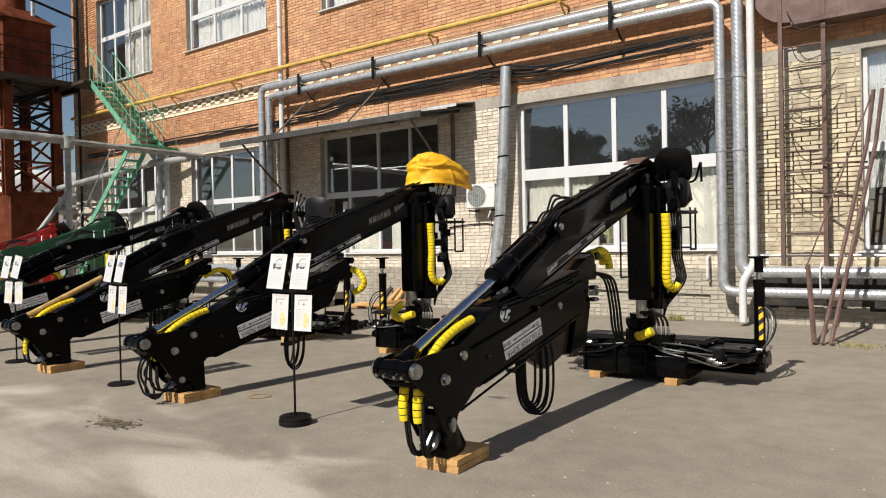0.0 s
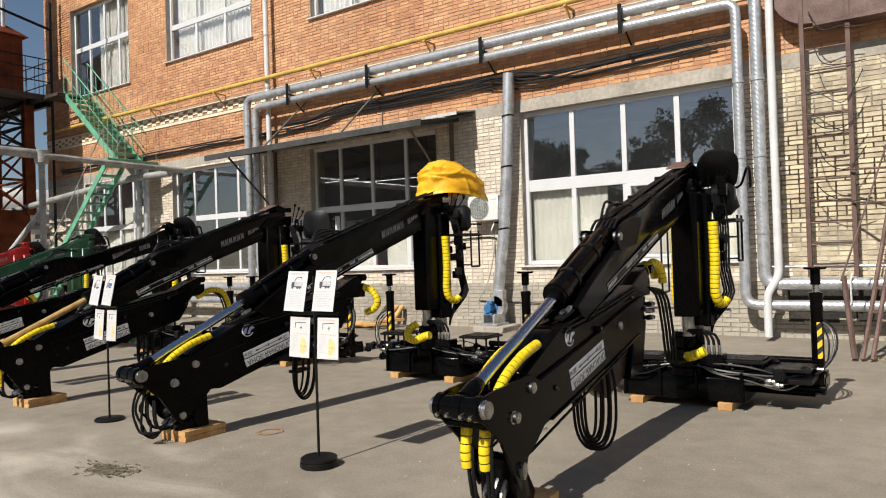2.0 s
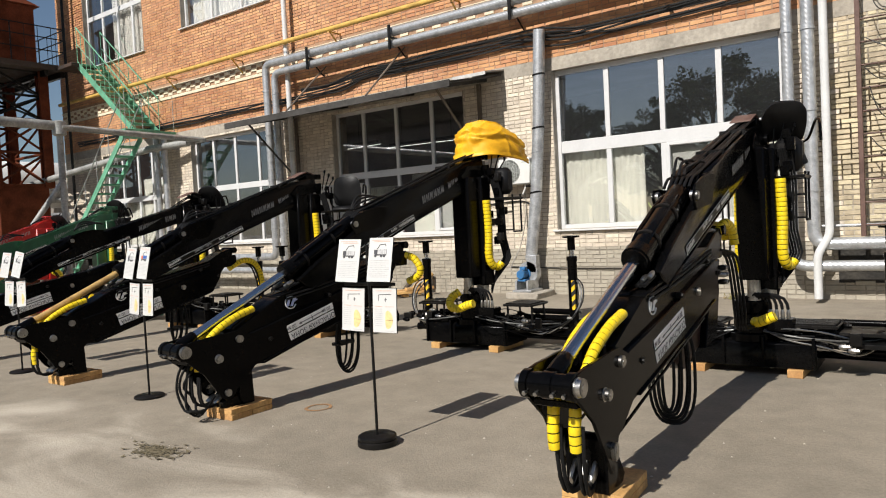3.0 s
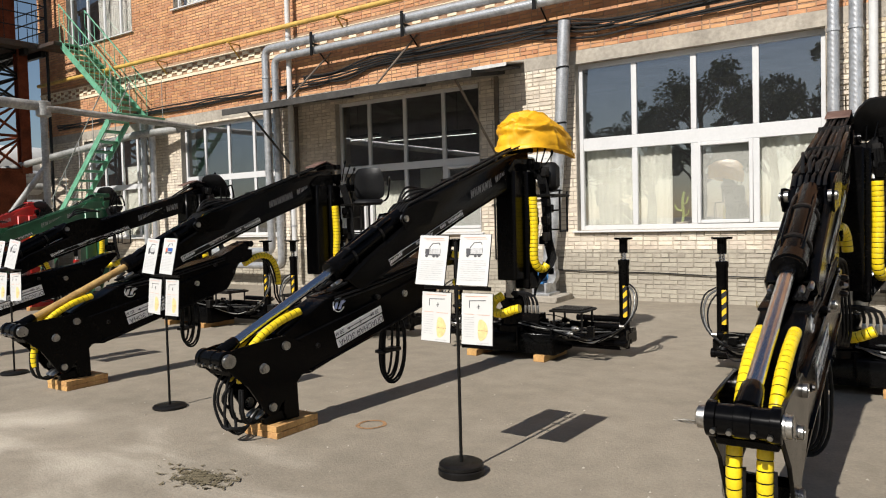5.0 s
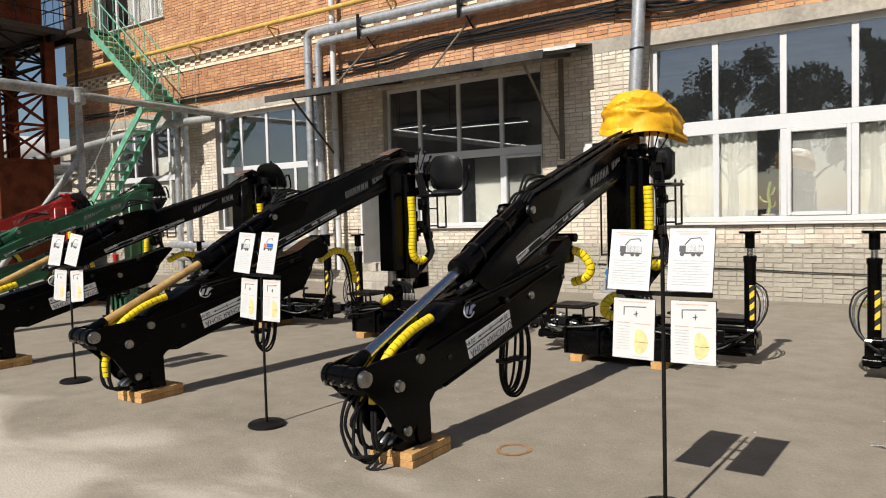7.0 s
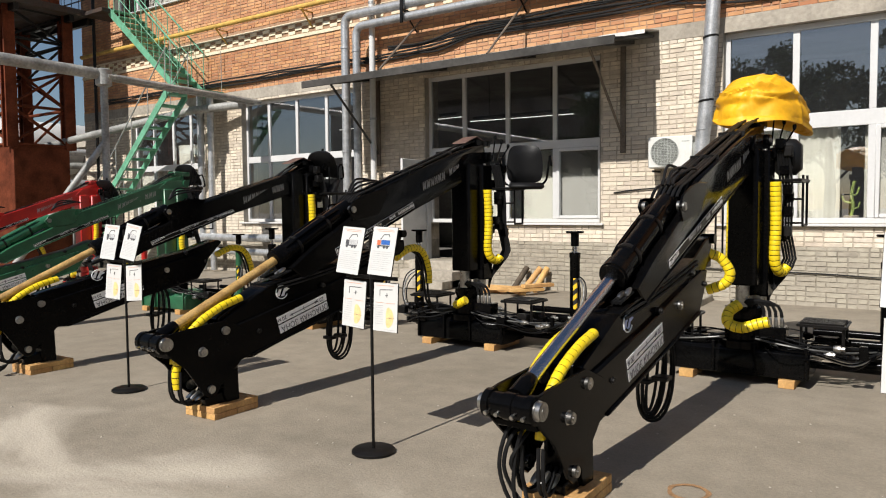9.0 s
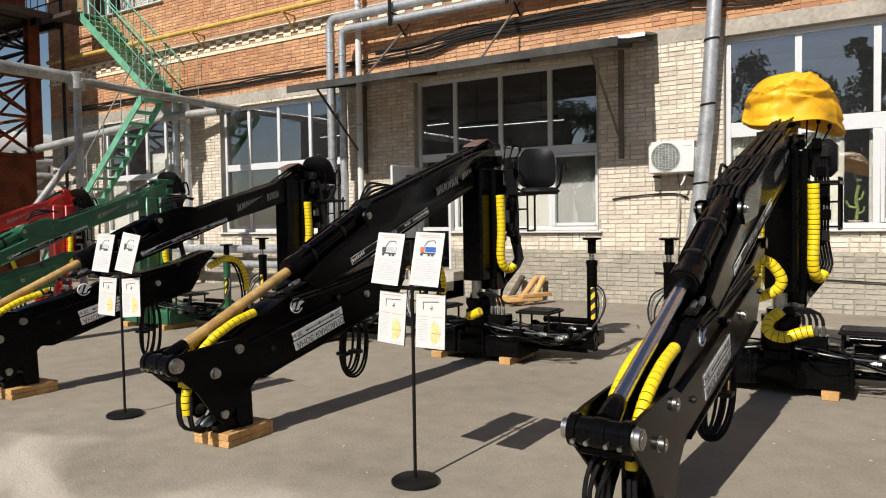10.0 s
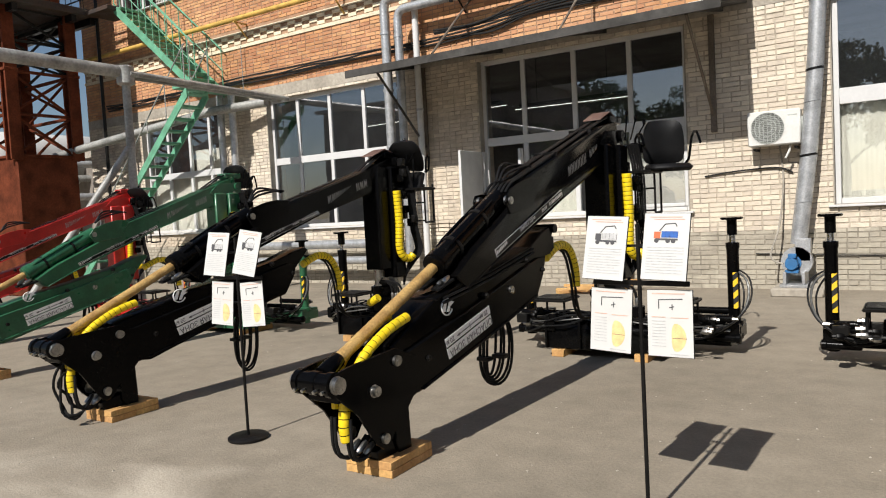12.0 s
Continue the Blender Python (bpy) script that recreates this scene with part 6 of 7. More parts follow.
# tarpaulin over the second crane's seat
def tarpaulin():
    """A loose cover: a dome with a slack waist, straight pulled creases and a flared hem with one drawn-out corner."""
    rng = random.Random(8)
    creases = []
    for k in range(46):
        n = Vector((rng.gauss(0, 0.8), rng.gauss(0, 0.8), rng.gauss(0, 1.5))).normalized()
        c = Vector((rng.gauss(0, 1), rng.gauss(0, 1), rng.uniform(-0.1, 0.8))).normalized()
        creases.append((n, n.dot(c), c, rng.uniform(0.3, 0.7), rng.choice((-1, 1, 1)) * rng.uniform(0.03, 0.065), rng.uniform(0.05, 0.12)))
    bm = B()
    bmesh.ops.create_uvsphere(bm, u_segments=150, v_segments=90, radius=1)
    bmesh.ops.delete(bm, geom=[v for v in bm.verts if v.co.z < -0.30], context="VERTS")
    for v in bm.verts:
        q = v.co.copy()
        a, z, r = math.atan2(q.y, q.x), q.z, math.hypot(q.x, q.y)
        ca, sa = math.cos(a), math.sin(a)
        flat, up = max(0.0, -z) / 0.3, max(z, 0)
        pull = 0.0
        for n, d, c, reach, amp, w in creases:
            off = (q.dot(n) - d) / w
            pull += amp * max(0.0, 1 - (off if off > 0 else -1.7 * off)) * math.exp(-((q - c).length / reach) ** 2)
        wave = noise.noise(Vector((ca * 1.6, sa * 1.6, z * 1.2 + 4)))
        waist = math.exp(-((z - 0.16 - 0.22 * wave) / 0.10) ** 2)
        lip = math.exp(-((z - 0.33 - 0.12 * wave) / 0.08) ** 2)
        k = 0.95 - 0.055 * waist + 0.02 * lip + 0.085 * flat ** 1.5 + 0.04 * wave + pull * min(1.0, r * 2.0) + 0.022 * math.sin(a * 6 + 3 * wave) * flat
        zz = (up ** 0.60 * 0.355 if z > 0 else z * 0.20) - 0.02 * math.sin(a * 3 + 1) * flat + (0.5 * pull + 0.02 * wave) * up
        zz *= 1 - 0.20 * max(0.0, math.cos(a - 0.8)) * r * (z > 0)
        tail = max(0.0, math.cos(a - 0.8)) ** 7
        rr = r * k
        v.co = Vector((rr * (0.355 + 0.16 * tail * (1 - up)) * ca + 0.07 * up ** 2, rr * (0.42 + 0.12 * tail * (1 - up)) * sa - 0.12 * up ** 2, zz - 0.10 * tail * (1 - up)))
    for f in bm.faces:
        f.smooth = True
    ob = link("tarpaulin", bm, TARP)
    so = ob.modifiers.new("thick", "SOLIDIFY")
    so.thickness = 0.006
    ob.matrix_basis = pose(-5.80, 7.50, 2.205, 3, 2, 0)
    tagged(ob, "yellow tarpaulin tied over the crane seat", "tarpaulin")


tarpaulin()


# ---- information stands ----
def info_stand(x, y, thick, rz, colour, n):
    lean = ((1.5, 0.5, 1.0, -0.5), (3.0, 2.0, 2.0, -1.0), (3.0, 8.0, 2.0, -5.0))[n]
    s = thing("information_stand", "thin black stand holding four printed sheets", "sign stand", (x, y, 0), rz, group="information stands")
    bm = B()
    if thick:
        lathe(bm, (0, 0, 0), (0, 0, 1), [(0, 0.125), (0.006, 0.13), (0.035, 0.13), (0.042, 0.12), (0.046, 0.125), (0.062, 0.125), (0.068, 0.115), (0.068, 0.02)], 32)
    else:
        lathe(bm, (0, 0, 0), (0, 0, 1), [(0, 0.125), (0.004, 0.13), (0.016, 0.13), (0.024, 0.12), (0.026, 0.03)], 32)
    part("base_disc", bm, BLACK_DULL, s)
    bm = B()
    rod(bm, (0, 0, 0.02), (0, 0.0, 1.30), 0.0095, 10)
    part("pole", bm, BLACK_DULL, s)
    bm = B()
    box(bm, (-0.22, -0.006, 1.034), (0.22, 0.006, 1.056), 0.003)
    box(bm, (-0.10, -0.006, 1.20), (0.10, 0.004, 1.212), 0.002)
    box(bm, (-0.10, -0.006, 0.88), (0.10, 0.004, 0.892), 0.002)
    part("holder", bm, BLACK_DULL, s)
    for q, (px, pz, tilt, kind) in enumerate(((-0.138, 1.200, *lean[:1], 0), (0.136, 1.203, *lean[1:2], 1), (-0.132, 0.880, *lean[2:3], 2), (0.138, 0.880, *lean[3:], 3))):
        M = Matrix.Translation((px, -0.034 if kind < 2 else -0.018, pz)) @ Matrix.Rotation(radians(-11 if kind < 2 else -4), 4, "X") @ Matrix.Rotation(radians(tilt), 4, "Y") @ Matrix.Diagonal((0.94, 1.0, 0.94, 1.0))
        bm = B()
        box(bm, (-0.106, 0.0, -0.150), (0.106, 0.006, 0.150), 0.001, M)
        sheet = part("sheet_backing", bm, BLACK_DULL, s)
        bm = B()
        box(bm, (-0.104, -0.002, -0.148), (0.104, 0.0, 0.148), 0, M)
        part("sheet", bm, PAPER, sheet, "white printed data sheet")
        dark, red, pale, sand, blue, head = B(), B(), B(), B(), B(), B()

        def mark(b, x0, x1, z0, z1):
            box(b, (x0, -0.0034, z0), (x1, -0.002, z1), 0, M)

        mark(head, -0.08, 0.07, 0.130, 0.1335)
        if kind < 2:
            mark(head, -0.06, 0.08, 0.120, 0.1235)
            cab = blue if (colour and kind == 1) else dark
            mark(dark, -0.045, 0.055, 0.028, 0.036)
            mark(cab if cab is not dark else pale, -0.02, 0.055, 0.040, 0.068)
            for wx in range(5):
                mark(dark, -0.02 + 0.0185 * wx, -0.0185 + 0.0185 * wx, 0.040, 0.070)
            mark(red if (colour and kind == 1) else dark, -0.055, -0.025, 0.036, 0.066)
            for wx in (-0.042, 0.01, 0.035):
                rod(dark, M @ Vector((wx, -0.0036, 0.026)), M @ Vector((wx, -0.002, 0.026)), 0.010, 10)
            for (xa, za, xb, zb) in ((-0.03, 0.07, -0.005, 0.10), (-0.005, 0.10, 0.04, 0.104), (0.04, 0.104, 0.048, 0.09)):
                rod(dark, M @ Vector((xa, -0.003, za)), M @ Vector((xb, -0.003, zb)), 0.0022, 5)
            for k in range(10):
                mark(pale, -0.085, 0.085 - (0.03 if k % 4 == 3 else 0), -0.006 - 0.0125 * k, -0.002 - 0.0125 * k)
        else:
            for (xa, za, xb, zb) in ((-0.05, 0.105, 0.06, 0.109), (-0.05, 0.065, -0.05, 0.106), (0.012, 0.06, 0.012, 0.085), (0.0, 0.07, 0.02, 0.075)):
                rod(dark, M @ Vector((xa, -0.003, za)), M @ Vector((xb, -0.003, zb)), 0.0022, 5)
            mark(head, -0.085, -0.02, 0.026, 0.029)
            mark(head, 0.005, 0.085, 0.024, 0.027)
            for k in range(9):
                mark(pale, -0.085, -0.02, 0.008 - 0.014 * k, 0.011 - 0.014 * k)
            ctr = (0.04, -0.062)
            ring = [M @ Vector((ctr[0] + 0.034 * math.cos(a) - 0.012 * math.sin(a) ** 2, -0.003, ctr[1] + 0.062 * math.sin(a))) for a in np.linspace(0, 2 * math.pi, 24)[:-1]]
            sand.faces.new([sand.verts.new(p) for p in ring])
            mark(dark, 0.01, 0.075, -0.066, -0.064)
            mark(pale, 0.0, 0.08, -0.138, -0.134)
        for nm, b, mt in (("line_drawing", dark, INK), ("heading", head, INK_HEAD), ("red_cab", red, INK_RED), ("small_print", pale, INK_PALE), ("reach_chart", sand, INK_SAND), ("blue_body", blue, INK_BLUE)):
            if len(b.faces):
                tagged(part(nm, b, mt, sheet), kind="stuff")
            else:
                b.free()
    return s


info_stand(-4.40, 3.86, True, 0, False, 0)
info_stand(-7.21, 3.97, False, -7, True, 1)
info_stand(-9.84, 4.04, False, 2, False, 2)


# ---- far side of the yard ----
st = thing("green_stair", "pale green steel outside stair with a landing", "staircase", (-18.2, 10.9, 0.0))
def flight(a, b, w, n, parent, rails=True):
    """A stair flight from the foot a to the head b, w wide along y."""
    a, b = Vector(a), Vector(b)
    d = b - a
    for yy in (0.0, w):
        bm = B()
        pr = [(b.x, b.z + 0.02), (b.x, b.z - 0.19), (a.x, a.z - 0.10), (a.x, a.z + 0.08)]
        v = [bm.verts.new((x, a.y + yy - 0.015, z)) for x, z in pr] + [bm.verts.new((x, a.y + yy + 0.015, z)) for x, z in pr]
        for f in ((0, 1, 2, 3), (7, 6, 5, 4), (0, 4, 5, 1), (1, 5, 6, 2), (2, 6, 7, 3), (3, 7, 4, 0)):
            bm.faces.new([v[i] for i in f])
        bmesh.ops.recalc_face_normals(bm, faces=bm.faces)
        part("stringer", bm, STAIR_GREEN, parent)
    for k in range(n):
        c = a + d * ((k + 0.6) / n)
        bm = B()
        box(bm, (c.x - 0.12, a.y + 0.016, c.z - 0.045), (c.x + 0.12, a.y + w - 0.016, c.z + 0.0), 0.006)
        part("tread", bm, STAIR_GREEN, parent)
    if rails:
        for yy in (0.0, w):
            bm = B()
            rod(bm, a + Vector((0, yy, 0.95)), b + Vector((0, yy, 0.95)), 0.018, 8)
            part("handrail", bm, STAIR_GREEN, parent)
            bm = B()
            rod(bm, a + Vector((0, yy, 0.5)), b + Vector((0, yy, 0.5)), 0.010, 6)
            part("knee_rail", bm, STAIR_GREEN, parent)
            m = n if yy == 0 else n // 2
            for k in range(m + 1):
                c = a + d * (k / m)
                bm = B()
                rod(bm, c + Vector((0, yy, 0)), c + Vector((0, yy, 0.95)), 0.010, 6)
                part("baluster", bm, STAIR_GREEN, parent)


flight((-0.5, 0.02, 4.18), (-3.15, 0.02, 6.45), 0.70, 12, st)
flight((-4.30, -0.62, 0.1), (0.0, -0.62, 4.1), 0.50, 18, st, False)
for yy in (-0.62, -0.04):
    bm = B()
    rod(bm, (-3.95, yy, 1.0), (0.0, yy, 4.95), 0.014, 8)
    part("thin_handrail", bm, GREY_PIPE, st)
    for k in range(7):
        bm = B()
        rod(bm, (-3.95 + 0.65 * k, yy, 0.1 + 0.66 * k), (-3.95 + 0.65 * k, yy, 1.0 + 0.655 * k), 0.010, 6)
        part("thin_post", bm, GREY_PIPE, st)
bm = B()
box(bm, (-0.45, -0.62, 4.11), (0.12, 0.80, 4.17), 0.004)
part("landing", bm, STAIR_GREEN, st)
for (xx, yy) in ((0.08, -0.58), (0.08, 0.76)):
    bm = B()
    rod(bm, (xx, yy, 4.165), (xx, yy, 5.1), 0.008, 6)
    part("landing_post", bm, GREY_PIPE, st)

# steel tower with hopper
tw = thing("steel_tower", "rust red braced steel tower with a hopper on top", "tower", (-23.6, 9.78, 0))
cols = [(-1.05, -0.70), (1.05, -0.70), (1.05, 0.68), (-1.05, 0.68)]
for x, y in cols:
    bm = B()
    box(bm, (x - 0.13, y - 0.13, 3.0), (x - 0.07, y + 0.13, 6.3), 0.006)
    box(bm, (x + 0.07, y - 0.13, 3.0), (x + 0.13, y + 0.13, 6.3), 0.006)
    box(bm, (x - 0.07, y - 0.03, 3.0), (x + 0.07, y + 0.03, 6.3))
    box(bm, (x - 0.15, y - 0.15, 4.9), (x + 0.15, y + 0.15, 4.97), 0.01)
    part("column", bm, RUST, tw)
levels = [3.1, 4.0, 4.93, 5.6, 6.3]
for (p, q) in zip(cols, cols[1:] + cols[:1]):
    for a, b in zip(levels, levels[1:]):
        bm = B()
        rod(bm, (p[0], p[1], a), (q[0], q[1], b), 0.035, 6)
        rod(bm, (p[0], p[1], b), (q[0], q[1], a), 0.035, 6)
        rod(bm, (p[0], p[1], b), (q[0], q[1], b), 0.04, 6)
        # braces above 4.5 m take the dull black instead of the rust red
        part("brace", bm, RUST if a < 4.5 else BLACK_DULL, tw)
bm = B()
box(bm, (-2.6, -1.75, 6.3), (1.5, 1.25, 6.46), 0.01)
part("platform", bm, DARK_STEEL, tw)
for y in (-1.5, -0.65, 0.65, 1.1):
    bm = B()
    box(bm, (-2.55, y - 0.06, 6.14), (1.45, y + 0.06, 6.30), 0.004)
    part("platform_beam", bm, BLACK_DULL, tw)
bm = B()
box(bm, (1.5, 0.9, 6.30), (2.35, 1.65, 6.40), 0.01)
part("walkway", bm, DARK_STEEL, tw)
bm = B()
box(bm, (-0.95, -0.65, 6.46), (0.80, 0.72, 8.22), 0.02)
part("hopper", bm, RUST, tw)
bm = B()
box(bm, (-0.99, -0.69, 8.20), (0.84, 0.76, 8.25), 0.01)
part("hopper_rim", bm, RUST, tw)
bm = B()
box(bm, (-0.99, -0.69, 6.46), (0.84, 0.76, 6.54), 0.01)
part("hopper_rim", bm, RUST, tw)
bm = B()
bmesh.ops.create_cone(bm, cap_ends=True, segments=4, radius1=1.24, radius2=0.45, depth=0.45, matrix=Matrix.Translation((-0.08, 0.03, 8.47)) @ Matrix.Rotation(radians(45), 4, "Z"))
part("hopper_cone", bm, RUST, tw)
bm = B()
rod(bm, (-0.1, 0, 8.5), (-0.1, 0, 11.5), 0.36, 18)
part("chute", bm, RUST, tw)
bm = B()
rod(bm, (0.45, 0.35, 8.3), (0.45, 0.35, 11.0), 0.06, 10)
part("vent_pipe", bm, ZINC, tw)
bm = B()
box(bm, (-1.08, -0.68, 0.0), (1.08, 0.68, 3.12), 0.02)
box(bm, (-1.13, -0.73, 3.06), (1.13, 0.73, 3.12), 0.01)
part("lower_bin", bm, RUST, tw)
R4 = ((-2.55, -1.7), (1.45, -1.7), (1.45, 1.2), (-2.55, 1.2))
for p, q in zip(R4, R4[1:] + R4[:1]):
    for z in (6.85, 7.2, 7.5):
        bm = B()
        rod(bm, (*p, z), (*q, z), 0.018, 6)
        part("rail", bm, BLACK_DULL, tw)
    for k in range(8):
        bm = B()
        x, y = p[0] + (q[0] - p[0]) * k / 8, p[1] + (q[1] - p[1]) * k / 8
        rod(bm, (x, y, 6.46), (x, y, 7.5), 0.018 if k % 4 == 0 else 0.009, 6)
        part("baluster", bm, BLACK_DULL, tw)
for a, b in (((1.45, -1.7, 6.46), (1.45, -1.7, 10.5)), ((1.45, 1.2, 6.46), (1.45, 1.2, 9.2)), ((-2.55, -1.7, 8.1), (1.45, -1.7, 8.1)), ((1.45, -1.7, 9.0), (1.45, 1.2, 8.4)), ((1.45, -1.7, 8.6), (3.2, 1.2, 9.6)), ((1.45, 1.2, 0.0), (1.45, 1.2, 6.4)), ((-2.55, -1.7, 9.0), (1.45, -1.7, 9.3))):
    bm = B()
    rod(bm, a, b, 0.04, 8)
    part("frame_tube", bm, BLACK_DULL, tw)

tk = thing("white_tank", "white horizontal tank on dark legs behind the tower", "tank", (-29.0, 13.5, 0))
bm = B()
lathe(bm, (0, -2.2, 3.6), (0, 2.2, 3.6), [(0, 0.3), (0.15, 0.7), (0.4, 0.85), (4.0, 0.85), (4.25, 0.7), (4.4, 0.3)], 24)
part("vessel", bm, WHITE, tk)
for y in (-1.4, 1.4):
    for x in (-0.5, 0.5):
        bm = B()
        rod(bm, (x, y, 0.0), (x, y, 3.1), 0.09, 8)
        part("leg", bm, BLACK_DULL, tk)
for k, (z, x) in enumerate(((3.4, -26.6), (3.0, -27.2), (2.4, -26.4))):
    pipe("yard_pipe", [(x - 6, 4.0, 0.1), (x - 6, 4.0, z), (x - 2, 11.0, z), (x, 16.0, z), (x, 16.0, 0.1)], 0.11, ZINC if k != 1 else GREY_PIPE, "grey overhead pipe run behind the tower", bends=0.4)
an = thing("annexe", "low dark brick annexe with a flat roof behind the tower", "building", (-33, 19, 0))
bm = B()
box(bm, (-6, -5, 0), (6, 6, 3.6))
part("wall", bm, SHED, an)
bm = B()
box(bm, (-6.3, -5.3, 3.6), (6.3, 6.3, 3.85))
part("roof", bm, CONCRETE, an)

# overhead pipe bridge
gx = -16.93
g = thing("pipe_bridge", "grey overhead pipe bridge on steel posts", "pipe bridge", (gx, 8.11, 0))
for y in (0.0, -11.0):
    bm = B()
    rod(bm, (0, y, 0), (0, y, 3.82), 0.066, 16)
    part("post", bm, GREY_PIPE, g)
    bm = B()
    lathe(bm, (0, y, 3.70), (0, y, 4.0), [(0, 0.09), (0.03, 0.14), (0.30, 0.14), (0.32, 0.1)], 16)
    part("post_head", bm, GREY_PIPE, g)
bm = B()
rod(bm, (-0.02, 0, 3.92), (-0.35, -13, 4.02), 0.10, 18)
part("main_pipe", bm, GREY_PIPE, g)
for k, (dx, dz) in enumerate(((-0.12, 0.0), (-0.04, 0.03), (0.04, 0.03), (0.12, 0.0))):
    bm = B()
    rod(bm, (dx, 0, 3.88 + dz), (dx - 0.1, 3.62, 3.84 + dz), 0.042, 10)
    part("bridge_pipe", bm, GREY_PIPE, g)
bm = B()
rod(bm, (0, -0.02, 2.7), (-0.9, -1.6, 0.05), 0.06, 10)
part("raking_stay", bm, GREY_PIPE, g)
pipe("yard_pipe", [(-23.5, 10.2, 3.1), (-18.6, 11.2, 3.75), (-17.3, 11.5, 3.8)], 0.09, GREY_PIPE, "grey pipe sloping past the stair")

# sheds and trees far off to the left
for (x, y, w, dd, h, lab) in ((-46, 14, 14, 20, 4.2, "low far shed with a pale sheet roof"), (-60, 2, 12, 16, 5.0, "far shed across the yard with a pale roof")):
    s = thing("shed", lab, "shed", (x, y, 0))
    bm = B()
    box(bm, (-w / 2, -dd / 2, 0), (w / 2, dd / 2, h))
    part("wall", bm, SHED, s)
    bm = B()
    prism(bm, [(-dd / 2 - 0.4, h), (dd / 2 + 0.4, h), (dd / 2 + 0.4, h + 0.1), (0, h + 1.5), (-dd / 2 - 0.4, h + 0.1)], -w / 2 - 0.4, w / 2 + 0.4)
    part("roof", bm, ROOF_WHITE, s)
    for k in range(4):
        bm = B()
        yy = -dd / 2 + (k + 0.5) * dd / 4
        box(bm, (w / 2, yy - 0.8, 1.4), (w / 2 + 0.03, yy + 0.8, 2.8))
        part("window", bm, DARK_ROOM, s)

# hall out of view, added to darken the reflections in the window panes
hall = thing("reflected_hall", "long dark hall added across the yard, out of view", "building", (-31, -26, 0))
bm = B()
box(bm, (-14, -6, 0), (4.0, 6, 9.4))
part("wall", bm, HALL, hall)
bm = B()
prism(bm, [(-6.5, 9.4), (6.5, 9.4), (6.5, 9.6), (0, 9.9), (-6.5, 9.6)], -14.4, 4.3)
part("roof", bm, SHED, hall)
for k in range(4):
    bm = B()
    box(bm, (-10.0 + 3.5 * k, 6.0, 1.6), (-7.6 + 3.5 * k, 6.04, 4.6))
    part("window", bm, DARK_ROOM, hall)


def tree(x, y, h, spread, seed):
    rng = random.Random(seed)
    t = thing("tree", "broad leafy green tree beyond the yard", "tree", (x, y, 0), group="trees behind the yard")
    bm = B()
    trunk = [Vector((0, 0, 0)), Vector((0.1, 0.05, h * 0.25)), Vector((0.0, 0.15, h * 0.5)), Vector((0.15, 0.1, h * 0.8))]
    sweep(bm, trunk, [0.32, 0.26, 0.18, 0.06], 8)
    tips = []
    for k in range(16):
        z = h * rng.uniform(0.25, 0.75)
        a = rng.uniform(0, 2 * math.pi)
        r = spread * rng.uniform(0.45, 1.0) * (1.15 - abs(z / h - 0.5))
        e = Vector((r * math.cos(a), r * math.sin(a), z + h * rng.uniform(0.08, 0.22)))
        sweep(bm, [Vector((0.05, 0.08, z)), (Vector((0, 0, z)) + e) / 2 + Vector((0, 0, 0.2)), e], [0.10, 0.06, 0.02], 5)
        tips.append(e)
    part("trunk", bm, BARK, t)
    V, F = [], []
    for e in tips + [Vector((0.1, 0.1, h * 0.85))]:
        for q in range(5):
            c = e + Vector((rng.gauss(0, 0.5), rng.gauss(0, 0.5), rng.gauss(0, 0.4))) * spread * 0.28
            rad = spread * rng.uniform(0.10, 0.22)
            for n in range(100):
                v = Vector((rng.gauss(0, 1), rng.gauss(0, 1), rng.gauss(0, 0.8))).normalized() * rad * rng.uniform(0.5, 1.1)
                p = c + v
                u = Vector((rng.gauss(0, 1), rng.gauss(0, 1), rng.gauss(0, 1))).normalized()
                w = u.orthogonal().normalized()
                s = rng.uniform(0.07, 0.14)
                k = len(V)
                V += [tuple(p + u * s), tuple(p + w * s * 0.6), tuple(p - u * s), tuple(p - w * s * 0.6)]
                F.append((k, k + 1, k + 2, k + 3))
    me = bpy.data.meshes.new("crown")
    me.from_pydata(V, [], F)
    me.materials.append(LEAF)
    ob = new("crown", me)
    ob.parent = t


for k, (x, y, h, s) in enumerate(((-16, -19, 8.0, 3.3), (-22.5, -20, 9.4, 3.0), (-12.6, -17, 9.2, 3.4), (-9.3, -19, 9.3, 3.0), (-6.2, -18, 9.9, 2.7), (-2.8, -18, 8.4, 3.0), (0.0, -18, 9.6, 3.6), (3.5, -20, 10.2, 3.6), (7.0, -18, 9.0, 3.6), (11, -19, 10.4, 3.8), (15.5, -18, 9.8, 3.8), (20, -20, 10.5, 4.0))):
    tree(x, y, h, s, 20 + k)

# ---- small things ----
rng = random.Random(3)
for k in range(9):
    bm = B()
    l, w, h = rng.uniform(0.35, 0.7), rng.uniform(0.08, 0.13), rng.uniform(0.04, 0.06)
    box(bm, (-l / 2, -w / 2, 0), (l / 2, w / 2, h), 0.003)
    ob = tagged(link("timber_offcut", bm, PINE), "short pine offcut dropped in a heap by the wall", "timber", group="timber heap")
    lay = k // 4
    ob.matrix_basis = pose(-10.25 + rng.uniform(-0.4, 0.5), 11.05 + rng.uniform(-0.25, 0.2), 0.06 + lay * 0.058, 0, 0, rng.uniform(-50, 60))
for k in range(3):
    bm = B()
    rod(bm, (0, 0, 0.03), (0.10, 0.35, 0.38), 0.05, 10)
    ob = tagged(link("log", bm, PINE if k else BARK), "short log leaning on the wall", "log", group="timber heap")
    ob.matrix_basis = pose(-10.35 + 0.2 * k, 11.33, 0.06, 0, 0, rng.uniform(-10, 10))

